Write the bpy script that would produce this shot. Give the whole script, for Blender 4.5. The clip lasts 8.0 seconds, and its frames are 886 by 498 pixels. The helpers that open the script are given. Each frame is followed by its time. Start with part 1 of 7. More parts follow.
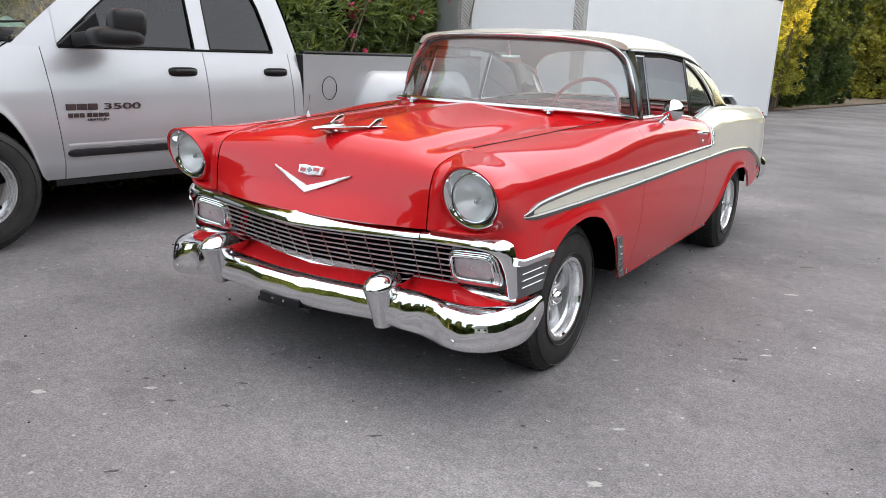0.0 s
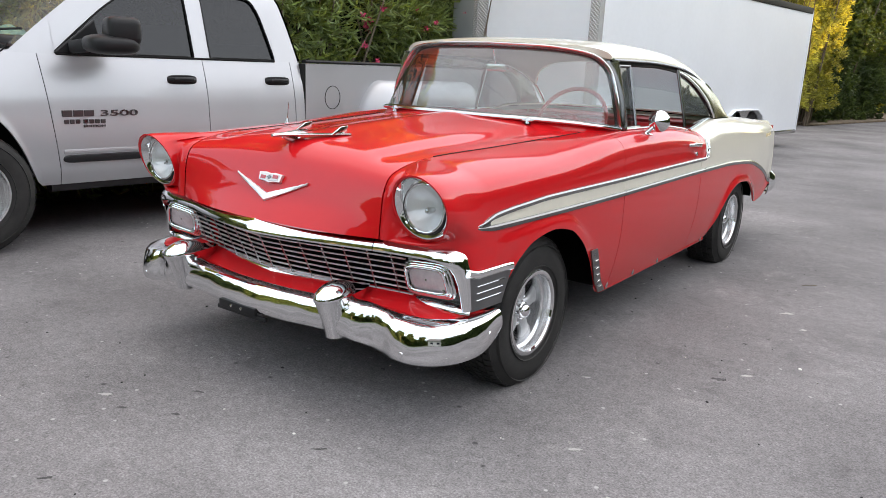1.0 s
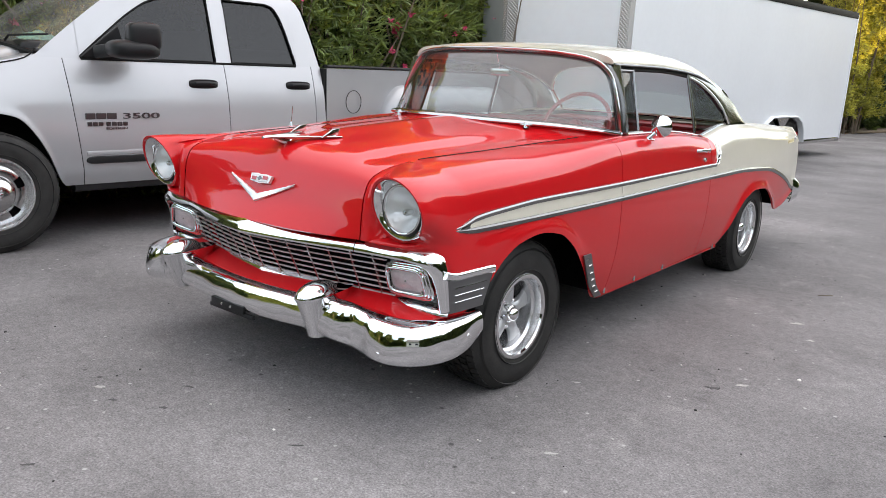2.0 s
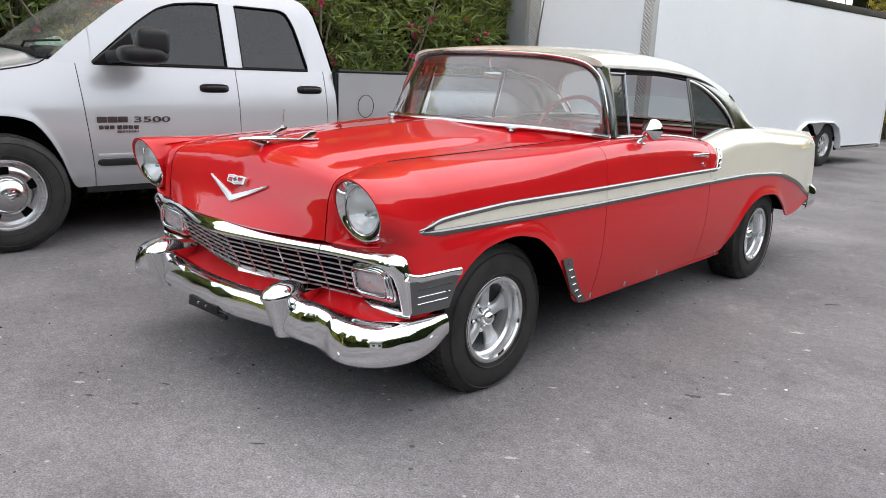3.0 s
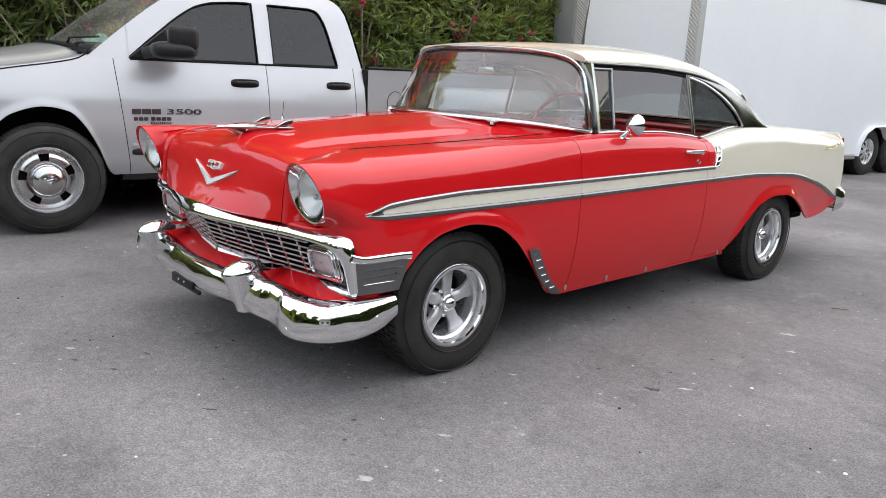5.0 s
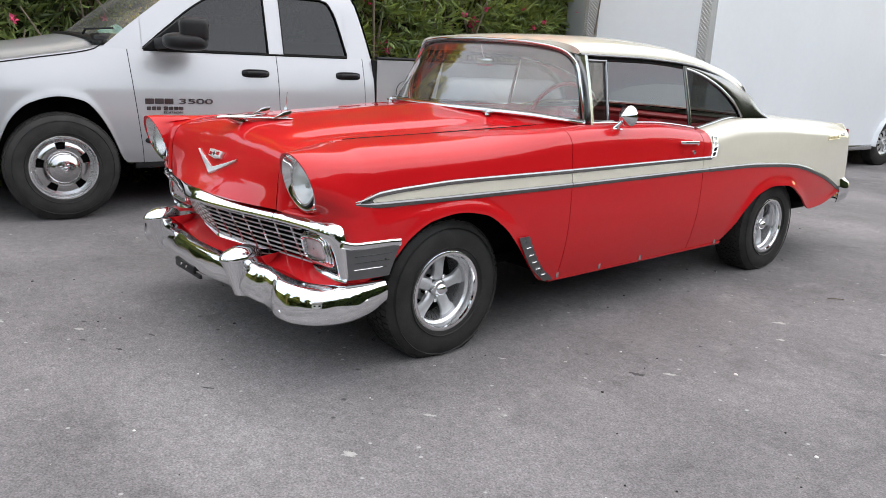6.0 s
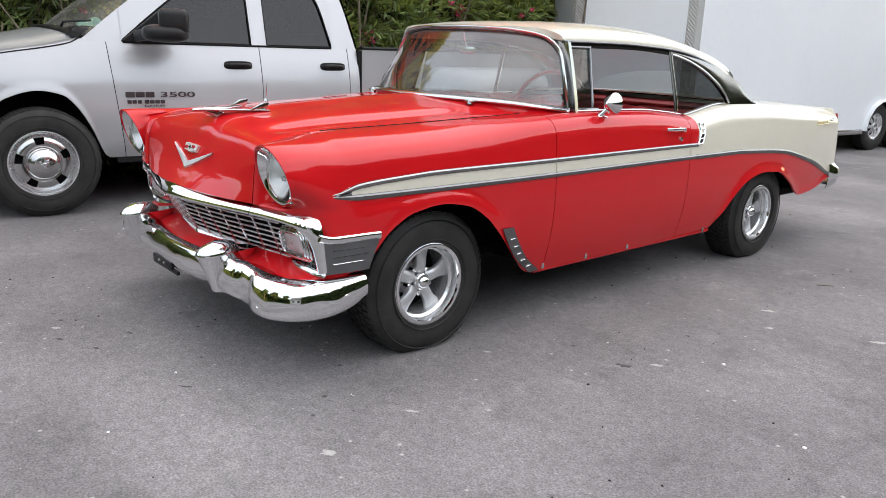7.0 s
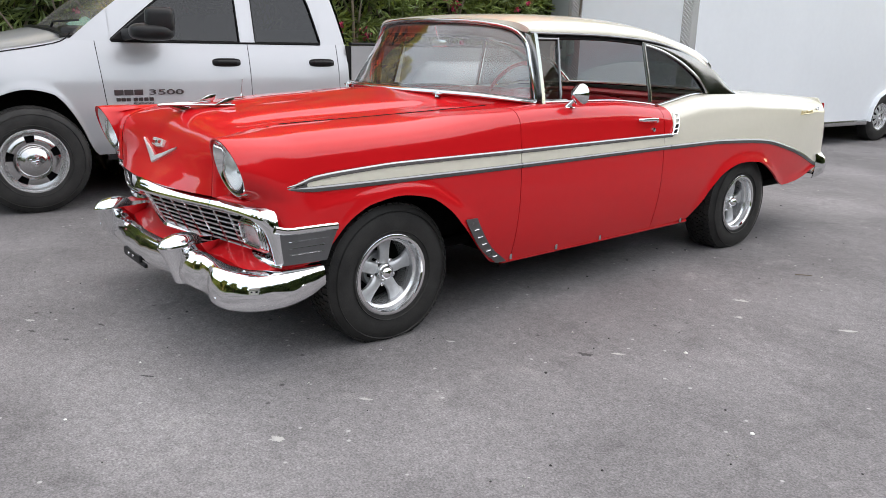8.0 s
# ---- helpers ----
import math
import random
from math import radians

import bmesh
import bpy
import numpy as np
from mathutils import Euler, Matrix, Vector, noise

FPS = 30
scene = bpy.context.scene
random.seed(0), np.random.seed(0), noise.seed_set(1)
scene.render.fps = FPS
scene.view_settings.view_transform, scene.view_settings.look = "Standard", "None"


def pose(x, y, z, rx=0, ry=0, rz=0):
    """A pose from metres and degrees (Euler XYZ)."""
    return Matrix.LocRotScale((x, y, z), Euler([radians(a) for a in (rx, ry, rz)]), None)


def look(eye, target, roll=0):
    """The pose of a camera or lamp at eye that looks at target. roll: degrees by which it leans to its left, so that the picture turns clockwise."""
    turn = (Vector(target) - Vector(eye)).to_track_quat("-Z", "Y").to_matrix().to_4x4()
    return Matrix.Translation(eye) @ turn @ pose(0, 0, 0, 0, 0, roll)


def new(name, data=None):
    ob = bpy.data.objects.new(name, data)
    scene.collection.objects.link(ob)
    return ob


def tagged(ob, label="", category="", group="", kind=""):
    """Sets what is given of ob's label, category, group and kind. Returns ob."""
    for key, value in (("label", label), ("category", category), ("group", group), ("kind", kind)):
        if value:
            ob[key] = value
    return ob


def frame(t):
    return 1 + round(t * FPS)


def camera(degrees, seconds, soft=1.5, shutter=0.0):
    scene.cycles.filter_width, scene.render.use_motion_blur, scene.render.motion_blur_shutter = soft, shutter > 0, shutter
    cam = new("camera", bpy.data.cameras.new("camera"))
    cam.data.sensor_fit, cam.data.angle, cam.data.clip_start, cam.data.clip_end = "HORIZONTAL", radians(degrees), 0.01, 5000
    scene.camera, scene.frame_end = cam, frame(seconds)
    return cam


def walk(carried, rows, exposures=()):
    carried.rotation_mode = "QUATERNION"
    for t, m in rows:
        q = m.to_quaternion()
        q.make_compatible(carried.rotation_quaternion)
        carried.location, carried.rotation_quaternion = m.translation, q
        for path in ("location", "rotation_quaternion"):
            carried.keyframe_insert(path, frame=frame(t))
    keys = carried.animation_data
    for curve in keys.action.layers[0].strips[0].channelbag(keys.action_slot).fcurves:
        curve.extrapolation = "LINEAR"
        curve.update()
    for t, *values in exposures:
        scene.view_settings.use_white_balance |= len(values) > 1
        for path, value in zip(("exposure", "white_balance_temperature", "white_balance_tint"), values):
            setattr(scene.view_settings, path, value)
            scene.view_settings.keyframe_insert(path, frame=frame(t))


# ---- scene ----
EXPOSURE, KELVIN, TINT = 1.55, 7600, 16
cam = camera(60.0, 8.0, soft=0.75)
PATH = [
    (0, (2.137, -3.038, 1.362), (1.094, -1.407, 0.858), 2.4),
    (0.5, (2.267, -2.924, 1.347), (1.186, -1.314, 0.856), 2.6),
    (1, (2.348, -2.815, 1.354), (1.227, -1.23, 0.876), 2.7),
    (1.5, (2.445, -2.762, 1.357), (1.278, -1.208, 0.885), 2.8),
    (3, (2.776, -2.501, 1.357), (1.474, -1.053, 0.897), 2.6),
    (3.5, (2.899, -2.432, 1.352), (1.564, -1.013, 0.9), 2.7),
    (4, (3.059, -2.389, 1.351), (1.685, -1.006, 0.903), 2.7),
    (4.5, (3.129, -2.296, 1.334), (1.716, -0.954, 0.883), 2.8),
    (6, (3.391, -2.197, 1.369), (1.915, -0.941, 0.873), 2.9),
    (6.5, (3.398, -2.18, 1.364), (1.932, -0.919, 0.853), 2.7),
    (7, (3.379, -2.114, 1.363), (1.918, -0.851, 0.844), 2.2),
    (7.5, (3.429, -2.043, 1.353), (1.959, -0.792, 0.83), 1.6),
    (8, (3.574, -1.946, 1.355), (2.085, -0.72, 0.826), 1.4),
]
walk(cam, [(t, look(eye, target, roll)) for t, eye, target, roll in PATH], exposures=((0.0, EXPOSURE, KELVIN, TINT), (8.0, EXPOSURE, KELVIN, TINT)))


# ---- world, sun and exposure ----
world = bpy.data.worlds.new("sky_world")
world.use_nodes = True
scene.world = world
_n = world.node_tree.nodes
_sky = _n.new("ShaderNodeTexSky")
_sky.sky_type, _sky.sun_disc = "NISHITA", False
SUN_EL, SUN_AZ = 11.0, 40.0        # degrees; azimuth clockwise from +y
_sky.sun_elevation, _sky.sun_rotation = radians(SUN_EL), radians(SUN_AZ)
_sky.air_density, _sky.dust_density, _sky.ozone_density = 1.0, 0.2, 1.0
_co = _n.new("ShaderNodeTexCoord")              # a thin veil of high cloud, uneven, brighter overhead
_cl = _n.new("ShaderNodeTexNoise")
_cl.inputs["Scale"].default_value, _cl.inputs["Detail"].default_value = 2.4, 5
_cr = _n.new("ShaderNodeMapRange")
_cr.inputs[1].default_value, _cr.inputs[2].default_value, _cr.inputs[3].default_value, _cr.inputs[4].default_value = 0.3, 0.7, 0.72, 1.28
_sp = _n.new("ShaderNodeSeparateXYZ")
_up = _n.new("ShaderNodeMapRange")
_up.inputs[1].default_value, _up.inputs[3].default_value, _up.inputs[4].default_value = 0.12, 0.22, 2.40
_mu = _n.new("ShaderNodeMath")
_mu.operation = "MULTIPLY"
_sd = _n.new("ShaderNodeVectorMath")             # the veil is brighter on the sun's side
_sd.operation = "DOT_PRODUCT"
_sd.inputs[1].default_value = (math.sin(radians(SUN_AZ)), math.cos(radians(SUN_AZ)), 0)
_sg = _n.new("ShaderNodeMath")
_sg.operation = "MULTIPLY_ADD"
_sg.inputs[1].default_value, _sg.inputs[2].default_value = 0.40, 1.0
_m2 = _n.new("ShaderNodeMath")
_m2.operation = "MULTIPLY"
_ve = _n.new("ShaderNodeVectorMath")
_ve.operation = "SCALE"
_ve.inputs[0].default_value = (1.90, 1.97, 2.04)
_ad = _n.new("ShaderNodeVectorMath")
_ad.operation = "ADD"
for a, b in ((_co.outputs["Generated"], _cl.inputs["Vector"]), (_cl.outputs[0], _cr.inputs[0]), (_co.outputs["Generated"], _sp.inputs[0]), (_sp.outputs[2], _up.inputs[0]), (_cr.outputs[0], _mu.inputs[0]), (_up.outputs[0], _mu.inputs[1]), (_co.outputs["Generated"], _sd.inputs[0]), (_sd.outputs["Value"], _sg.inputs[0]), (_sg.outputs[0], _m2.inputs[0]), (_mu.outputs[0], _m2.inputs[1]), (_m2.outputs[0], _ve.inputs["Scale"]), (_ve.outputs[0], _ad.inputs[0]), (_sky.outputs[0], _ad.inputs[1]), (_ad.outputs[0], _n["Background"].inputs[0])):
    world.node_tree.links.new(a, b)
_n["Background"].inputs[1].default_value = 0.15
sun = new("sun", bpy.data.lights.new("sun", "SUN"))
sun.data.energy, sun.data.angle, sun.data.color = 4.0, radians(0.6), (1.0, 0.78, 0.48)
_d = Vector((math.sin(radians(SUN_AZ)) * math.cos(radians(SUN_EL)), math.cos(radians(SUN_AZ)) * math.cos(radians(SUN_EL)), math.sin(radians(SUN_EL))))
sun.matrix_world = look(_d * 60, (0, 0, 0))


# ---- materials ----
def surface(name, base, rough=0.5, metal=0.0, var=0.15, scale=6.0, fine=80.0, bump=0.0, bump_scale=120.0, coat=0.0, tint=None, spec=0.5, rough_var=0.1, island=0.0, coat_rough=0.04, trans=0.0):
    """A procedural surface: large mottling, fine grain, roughness wear and relief."""
    m = bpy.data.materials.new(name)
    m.use_nodes = True
    nt = m.node_tree
    b = nt.nodes["Principled BSDF"]
    co = nt.nodes.new("ShaderNodeTexCoord")
    big = nt.nodes.new("ShaderNodeTexNoise")
    big.inputs["Scale"].default_value, big.inputs["Detail"].default_value = scale, 5
    small = nt.nodes.new("ShaderNodeTexNoise")
    small.inputs["Scale"].default_value, small.inputs["Detail"].default_value = fine, 3
    for k in (big, small):
        nt.links.new(co.outputs["Object"], k.inputs["Vector"])
    mixf = nt.nodes.new("ShaderNodeMath")
    mixf.operation = "MULTIPLY_ADD"
    nt.links.new(small.outputs[0], mixf.inputs[0])
    mixf.inputs[1].default_value = 0.4
    nt.links.new(big.outputs[0], mixf.inputs[2])
    ramp = nt.nodes.new("ShaderNodeValToRGB")
    dark = [c * (1 - var) for c in base]
    light = [min(1, c * (1 + var)) for c in (tint or base)]
    ramp.color_ramp.elements[0].position, ramp.color_ramp.elements[1].position = 0.45, 0.95
    ramp.color_ramp.elements[0].color, ramp.color_ramp.elements[1].color = (*dark, 1), (*light, 1)
    nt.links.new(mixf.outputs[0], ramp.inputs[0])
    col = ramp.outputs[0]
    if island:
        geo = nt.nodes.new("ShaderNodeNewGeometry")
        hsv = nt.nodes.new("ShaderNodeHueSaturation")
        mr = nt.nodes.new("ShaderNodeMapRange")
        mr.inputs[3].default_value, mr.inputs[4].default_value = 1 - island, 1 + island
        nt.links.new(geo.outputs["Random Per Island"], mr.inputs[0])
        nt.links.new(mr.outputs[0], hsv.inputs["Value"])
        nt.links.new(col, hsv.inputs["Color"])
        col = hsv.outputs[0]
    nt.links.new(col, b.inputs["Base Color"])
    b.inputs["Metallic"].default_value = metal
    b.inputs["Specular IOR Level"].default_value = spec
    b.inputs["Coat Weight"].default_value = coat
    b.inputs["Coat Roughness"].default_value = coat_rough
    b.inputs["Transmission Weight"].default_value = trans
    rr = nt.nodes.new("ShaderNodeMapRange")
    rr.inputs[3].default_value, rr.inputs[4].default_value = max(0.01, rough * (1 - rough_var)), min(1, rough * (1 + rough_var))
    nt.links.new(big.outputs[0], rr.inputs[0])
    nt.links.new(rr.outputs[0], b.inputs["Roughness"])
    if bump:
        bn = nt.nodes.new("ShaderNodeTexNoise")
        bn.inputs["Scale"].default_value, bn.inputs["Detail"].default_value = bump_scale, 4
        nt.links.new(co.outputs["Object"], bn.inputs["Vector"])
        bp = nt.nodes.new("ShaderNodeBump")
        bp.inputs["Strength"].default_value, bp.inputs["Distance"].default_value = bump, 0.01
        nt.links.new(bn.outputs[0], bp.inputs["Height"])
        nt.links.new(bp.outputs[0], b.inputs["Normal"])
    return m


def glass(name, tint, gloss=0.02, haze=0.03, face=0.085):
    """Window glass: see-through with a tint, glossier at a slant, and a pale film for dust and veiling reflections."""
    m = bpy.data.materials.new(name)
    m.use_nodes = True
    nt = m.node_tree
    nt.nodes.remove(nt.nodes["Principled BSDF"])
    out = nt.nodes["Material Output"]
    tr = nt.nodes.new("ShaderNodeBsdfTransparent")
    tr.inputs[0].default_value = (*tint, 1)
    gl = nt.nodes.new("ShaderNodeBsdfGlossy")
    gl.inputs["Roughness"].default_value = gloss
    lw = nt.nodes.new("ShaderNodeLayerWeight")
    lw.inputs[0].default_value = 0.5
    pw = nt.nodes.new("ShaderNodeMath")
    pw.operation = "POWER"
    nt.links.new(lw.outputs["Facing"], pw.inputs[0])
    pw.inputs[1].default_value = 4.0
    ad = nt.nodes.new("ShaderNodeMath")
    ad.operation = "MULTIPLY_ADD"
    nt.links.new(pw.outputs[0], ad.inputs[0])
    ad.inputs[1].default_value, ad.inputs[2].default_value = 0.80, face
    mx = nt.nodes.new("ShaderNodeMixShader")
    nt.links.new(ad.outputs[0], mx.inputs[0])
    nt.links.new(tr.outputs[0], mx.inputs[1])
    nt.links.new(gl.outputs[0], mx.inputs[2])
    df = nt.nodes.new("ShaderNodeBsdfDiffuse")
    df.inputs[0].default_value = (0.62, 0.60, 0.57, 1)
    co = nt.nodes.new("ShaderNodeTexCoord")
    nz = nt.nodes.new("ShaderNodeTexNoise")
    nz.inputs["Scale"].default_value, nz.inputs["Detail"].default_value = 2.6, 6
    nt.links.new(co.outputs["Object"], nz.inputs["Vector"])
    mr = nt.nodes.new("ShaderNodeMapRange")
    mr.inputs[1].default_value, mr.inputs[2].default_value = 0.3, 0.7
    mr.inputs[3].default_value, mr.inputs[4].default_value = haze * 0.5, haze * 1.5
    nt.links.new(nz.outputs[0], mr.inputs[0])
    m2 = nt.nodes.new("ShaderNodeMixShader")
    nt.links.new(mr.outputs[0], m2.inputs[0])
    nt.links.new(mx.outputs[0], m2.inputs[1])
    nt.links.new(df.outputs[0], m2.inputs[2])
    nt.links.new(m2.outputs[0], out.inputs[0])
    return m


RED = surface("red_paint", (0.60, 0.010, 0.014), 0.42, var=0.04, scale=1.5, fine=20, coat=0.85, coat_rough=0.015, spec=0.05, bump=0.003, bump_scale=30)
CREAM = surface("cream_paint", (0.70, 0.665, 0.56), 0.4, var=0.04, scale=2, fine=30, coat=0.8, coat_rough=0.03, bump=0.004, bump_scale=40)
CHROME = surface("chrome", (0.80, 0.81, 0.82), 0.035, 1.0, var=0.03, scale=3, fine=60, rough_var=0.6, bump=0.010, bump_scale=12)
STEEL = surface("stainless_trim", (0.56, 0.56, 0.56), 0.16, 1.0, var=0.06, scale=8, rough_var=0.4)
TRIM_DARK = surface("dull_bright_trim", (0.22, 0.22, 0.22), 0.18, 1.0, var=0.08, scale=8, rough_var=0.4)
POST = surface("worn_bright_post", (0.34, 0.34, 0.34), 0.20, 1.0, var=0.10, scale=9, rough_var=0.4)
BRUSHED = surface("brushed_grey_metal", (0.20, 0.205, 0.21), 0.30, 0.9, var=0.1, scale=10, fine=300, rough_var=0.3)
SATIN = surface("satin_bright_metal", (0.86, 0.86, 0.86), 0.34, 0.8, var=0.04, scale=20)
ENAMEL = surface("white_enamel", (0.72, 0.70, 0.68), 0.25, var=0.05, coat=1.0)
GROOVE = surface("dark_grooved_trim", (0.12, 0.12, 0.12), 0.22, 1.0, var=0.1, scale=10)
ALLOY = surface("grey_cast_alloy", (0.58, 0.59, 0.60), 0.42, 0.6, var=0.10, scale=20, bump=0.05, bump_scale=300)
POLISH = surface("polished_rim", (0.80, 0.81, 0.82), 0.24, 0.8, var=0.05, scale=12, rough_var=0.3)
RUBBER = surface("tyre_rubber", (0.017, 0.0168, 0.0165), 0.62, spec=0.32, var=0.30, scale=9, fine=160, bump=0.10, bump_scale=220, tint=(0.028, 0.027, 0.026))
BLACK = surface("black_plastic", (0.014, 0.014, 0.015), 0.42, spec=0.28, var=0.2, scale=12, fine=200, bump=0.06, bump_scale=400)
GASKET = surface("black_rubber_seal", (0.008, 0.008, 0.008), 0.6, var=0.2, spec=0.15)
# near-black, so that recesses and undersides read as deep shade
CAVITY = surface("deep_recess_black", (0.006, 0.006, 0.006), 0.9, spec=0.05, var=0.4, scale=9, bump=0.3, bump_scale=40)
TEXTILE = surface("red_vinyl", (0.42, 0.022, 0.028), 0.42, var=0.12, scale=8, bump=0.12, bump_scale=180)
HEADLINER = surface("grey_headliner", (0.42, 0.40, 0.37), 0.9, var=0.08, scale=20, bump=0.1, bump_scale=250)
SILVER = surface("silver_paint", (0.45, 0.455, 0.47), 0.38, 0.42, var=0.03, scale=2, fine=500, coat=0.7, coat_rough=0.02)
TRAILER_WHITE = surface("white_trailer_sheet", (0.80, 0.83, 0.86), 0.42, var=0.03, scale=0.8, fine=12, coat=0.12, coat_rough=0.08, bump=0.012, bump_scale=3)
TRAILER_GREY = surface("grey_trailer_front", (0.30, 0.32, 0.32), 0.4, var=0.06, scale=3)
LENS_RED = surface("red_lamp_lens", (0.35, 0.01, 0.012), 0.15, var=0.1, scale=30, coat=1.0)
FROST = surface("pinkish_lamp_lens", (0.52, 0.44, 0.45), 0.22, var=0.12, scale=20, bump=0.4, bump_scale=260, coat=1.0)
BOWL = surface("silvered_reflector", (0.93, 0.94, 0.95), 0.30, 0.7, var=0.05, scale=30, bump=0.35, bump_scale=45)
# strong haze paints the lamp glass milky and brighter
HEADLENS = glass("fluted_lamp_glass", (0.90, 0.92, 0.92), gloss=0.05, haze=0.14, face=0.08)
_w = HEADLENS.node_tree.nodes.new("ShaderNodeTexWave")
_w.inputs["Scale"].default_value, _w.inputs["Distortion"].default_value = 14, 1.5
_c = HEADLENS.node_tree.nodes.new("ShaderNodeTexCoord")
_b = HEADLENS.node_tree.nodes.new("ShaderNodeBump")
_b.inputs["Strength"].default_value, _b.inputs["Distance"].default_value = 0.5, 0.003
HEADLENS.node_tree.links.new(_c.outputs["Object"], _w.inputs[0])
HEADLENS.node_tree.links.new(_w.outputs[1], _b.inputs["Height"])
for _k in HEADLENS.node_tree.nodes:
    if _k.bl_idname == "ShaderNodeBsdfGlossy":
        HEADLENS.node_tree.links.new(_b.outputs[0], _k.inputs["Normal"])
REDBADGE = surface("red_enamel", (0.45, 0.02, 0.03), 0.2, var=0.05, coat=1.0)
GOLD = surface("gold_script", (0.85, 0.74, 0.48), 0.35, 1.0, var=0.08)
GLASS = glass("clear_glass", (0.84, 0.90, 0.89), haze=0.03, face=0.15)
MIDTINT = glass("lightly_tinted_glass", (0.46, 0.49, 0.50), haze=0.03, face=0.07)
TINT = glass("tinted_glass", (0.20, 0.21, 0.215), haze=0.012, face=0.05)
DARKTINT = glass("dark_tinted_glass", (0.05, 0.056, 0.062), haze=0.003, face=0.05)
# extra pale haze stands in for bright reflections on the truck's windscreen
SCREEN = glass("hazed_screen_glass", (0.70, 0.78, 0.76), haze=0.12, face=0.14)
LETTER = surface("dark_chrome_letters", (0.13, 0.13, 0.135), 0.28, 0.8, var=0.1)


def foliage(name, base, tint, scale, glow=0.35):
    """Leaves: a waxy top and light coming through from behind."""
    m = surface(name, base, 0.5, var=0.35, scale=scale, tint=tint, island=0.45)
    nt = m.node_tree
    b = nt.nodes["Principled BSDF"]
    tl = nt.nodes.new("ShaderNodeBsdfTranslucent")
    warm = nt.nodes.new("ShaderNodeMix")
    warm.data_type, warm.blend_type = "RGBA", "MULTIPLY"
    warm.inputs[0].default_value = 1
    warm.inputs[7].default_value = (2.2, 1.9, 0.5, 1)
    nt.links.new(b.inputs["Base Color"].links[0].from_socket, warm.inputs[6])
    nt.links.new(warm.outputs[2], tl.inputs[0])
    mx = nt.nodes.new("ShaderNodeMixShader")
    mx.inputs[0].default_value = glow
    nt.links.new(b.outputs[0], mx.inputs[1])
    nt.links.new(tl.outputs[0], mx.inputs[2])
    nt.links.new(mx.outputs[0], nt.nodes["Material Output"].inputs[0])
    return m


def asphalt():
    """Worn asphalt: broad tone, stones cell by cell, grit, pale scuffs, specks and dark spots."""
    m = surface("asphalt", (0.172, 0.164, 0.165), 0.88, var=0.10, scale=0.55, fine=70, tint=(0.210, 0.200, 0.201), spec=0.12)
    nt = m.node_tree
    b = nt.nodes["Principled BSDF"]
    co = nt.nodes.new("ShaderNodeTexCoord")

    def tex(kind, scale, detail=0, turn=None):
        k = nt.nodes.new(kind)
        k.inputs["Scale"].default_value = scale
        if detail:
            k.inputs["Detail"].default_value = detail
        src = co.outputs["Object"]
        if turn:
            mp = nt.nodes.new("ShaderNodeMapping")
            mp.inputs["Rotation"].default_value, mp.inputs["Scale"].default_value = turn
            nt.links.new(src, mp.inputs[0])
            src = mp.outputs[0]
        nt.links.new(src, k.inputs["Vector"])
        return k

    def ramp(src, lo, hi, a, c):
        r = nt.nodes.new("ShaderNodeMapRange")
        r.inputs[1].default_value, r.inputs[2].default_value, r.inputs[3].default_value, r.inputs[4].default_value = lo, hi, a, c
        nt.links.new(src, r.inputs[0])
        return r.outputs[0]

    def mult(a, c):
        x = nt.nodes.new("ShaderNodeVectorMath")
        x.operation = "SCALE"
        nt.links.new(a, x.inputs[0])
        nt.links.new(c, x.inputs["Scale"])
        return x.outputs[0]

    def times(a, c):
        x = nt.nodes.new("ShaderNodeMath")
        x.operation = "MULTIPLY"
        nt.links.new(a, x.inputs[0])
        nt.links.new(c, x.inputs[1])
        return x.outputs[0]

    def blend(a, colour, fac):
        x = nt.nodes.new("ShaderNodeMix")
        x.data_type = "RGBA"
        nt.links.new(fac, x.inputs[0])
        nt.links.new(a, x.inputs[6])
        x.inputs[7].default_value = (*colour, 1)
        return x.outputs[2]

    def red(k):
        s = nt.nodes.new("ShaderNodeSeparateColor")
        nt.links.new(k.outputs["Color"], s.inputs[0])
        return s.outputs[0]

    c = b.inputs["Base Color"].links[0].from_socket
    stones, coarse = tex("ShaderNodeTexVoronoi", 190), tex("ShaderNodeTexVoronoi", 75)
    grain = tex("ShaderNodeTexNoise", 120, 5)
    c = mult(c, ramp(red(stones), 0, 1, 0.83, 1.18))
    c = mult(c, ramp(red(coarse), 0, 1, 0.94, 1.06))
    c = mult(c, ramp(grain.outputs[0], 0.34, 0.68, 0.78, 1.24))
    c = mult(c, ramp(tex("ShaderNodeTexNoise", 22, 5).outputs[0], 0.34, 0.68, 0.91, 1.10))
    c = mult(c, ramp(tex("ShaderNodeTexNoise", 0.9, 6, ((0, 0, 0.95), (0.8, 1.2, 1))).outputs[0], 0.36, 0.66, 0.82, 1.18))
    c = mult(c, ramp(tex("ShaderNodeTexNoise", 3.1, 8).outputs[0], 0.28, 0.42, 0.80, 1.0))
    scuff = times(ramp(tex("ShaderNodeTexNoise", 6.0, 9).outputs[0], 0.57, 0.72, 0, 0.55), ramp(tex("ShaderNodeTexNoise", 1.1, 4).outputs[0], 0.44, 0.60, 0, 1))
    c = blend(c, (0.36, 0.35, 0.335), times(scuff, ramp(grain.outputs[0], 0.38, 0.58, 0.15, 1)))
    flake = tex("ShaderNodeTexVoronoi", 17)
    speck = times(ramp(flake.outputs["Distance"], 0.10, 0.16, 1, 0), ramp(red(flake), 0.88, 0.90, 0, 0.7))
    c = blend(c, (0.46, 0.45, 0.43), speck)
    drop = tex("ShaderNodeTexVoronoi", 9)
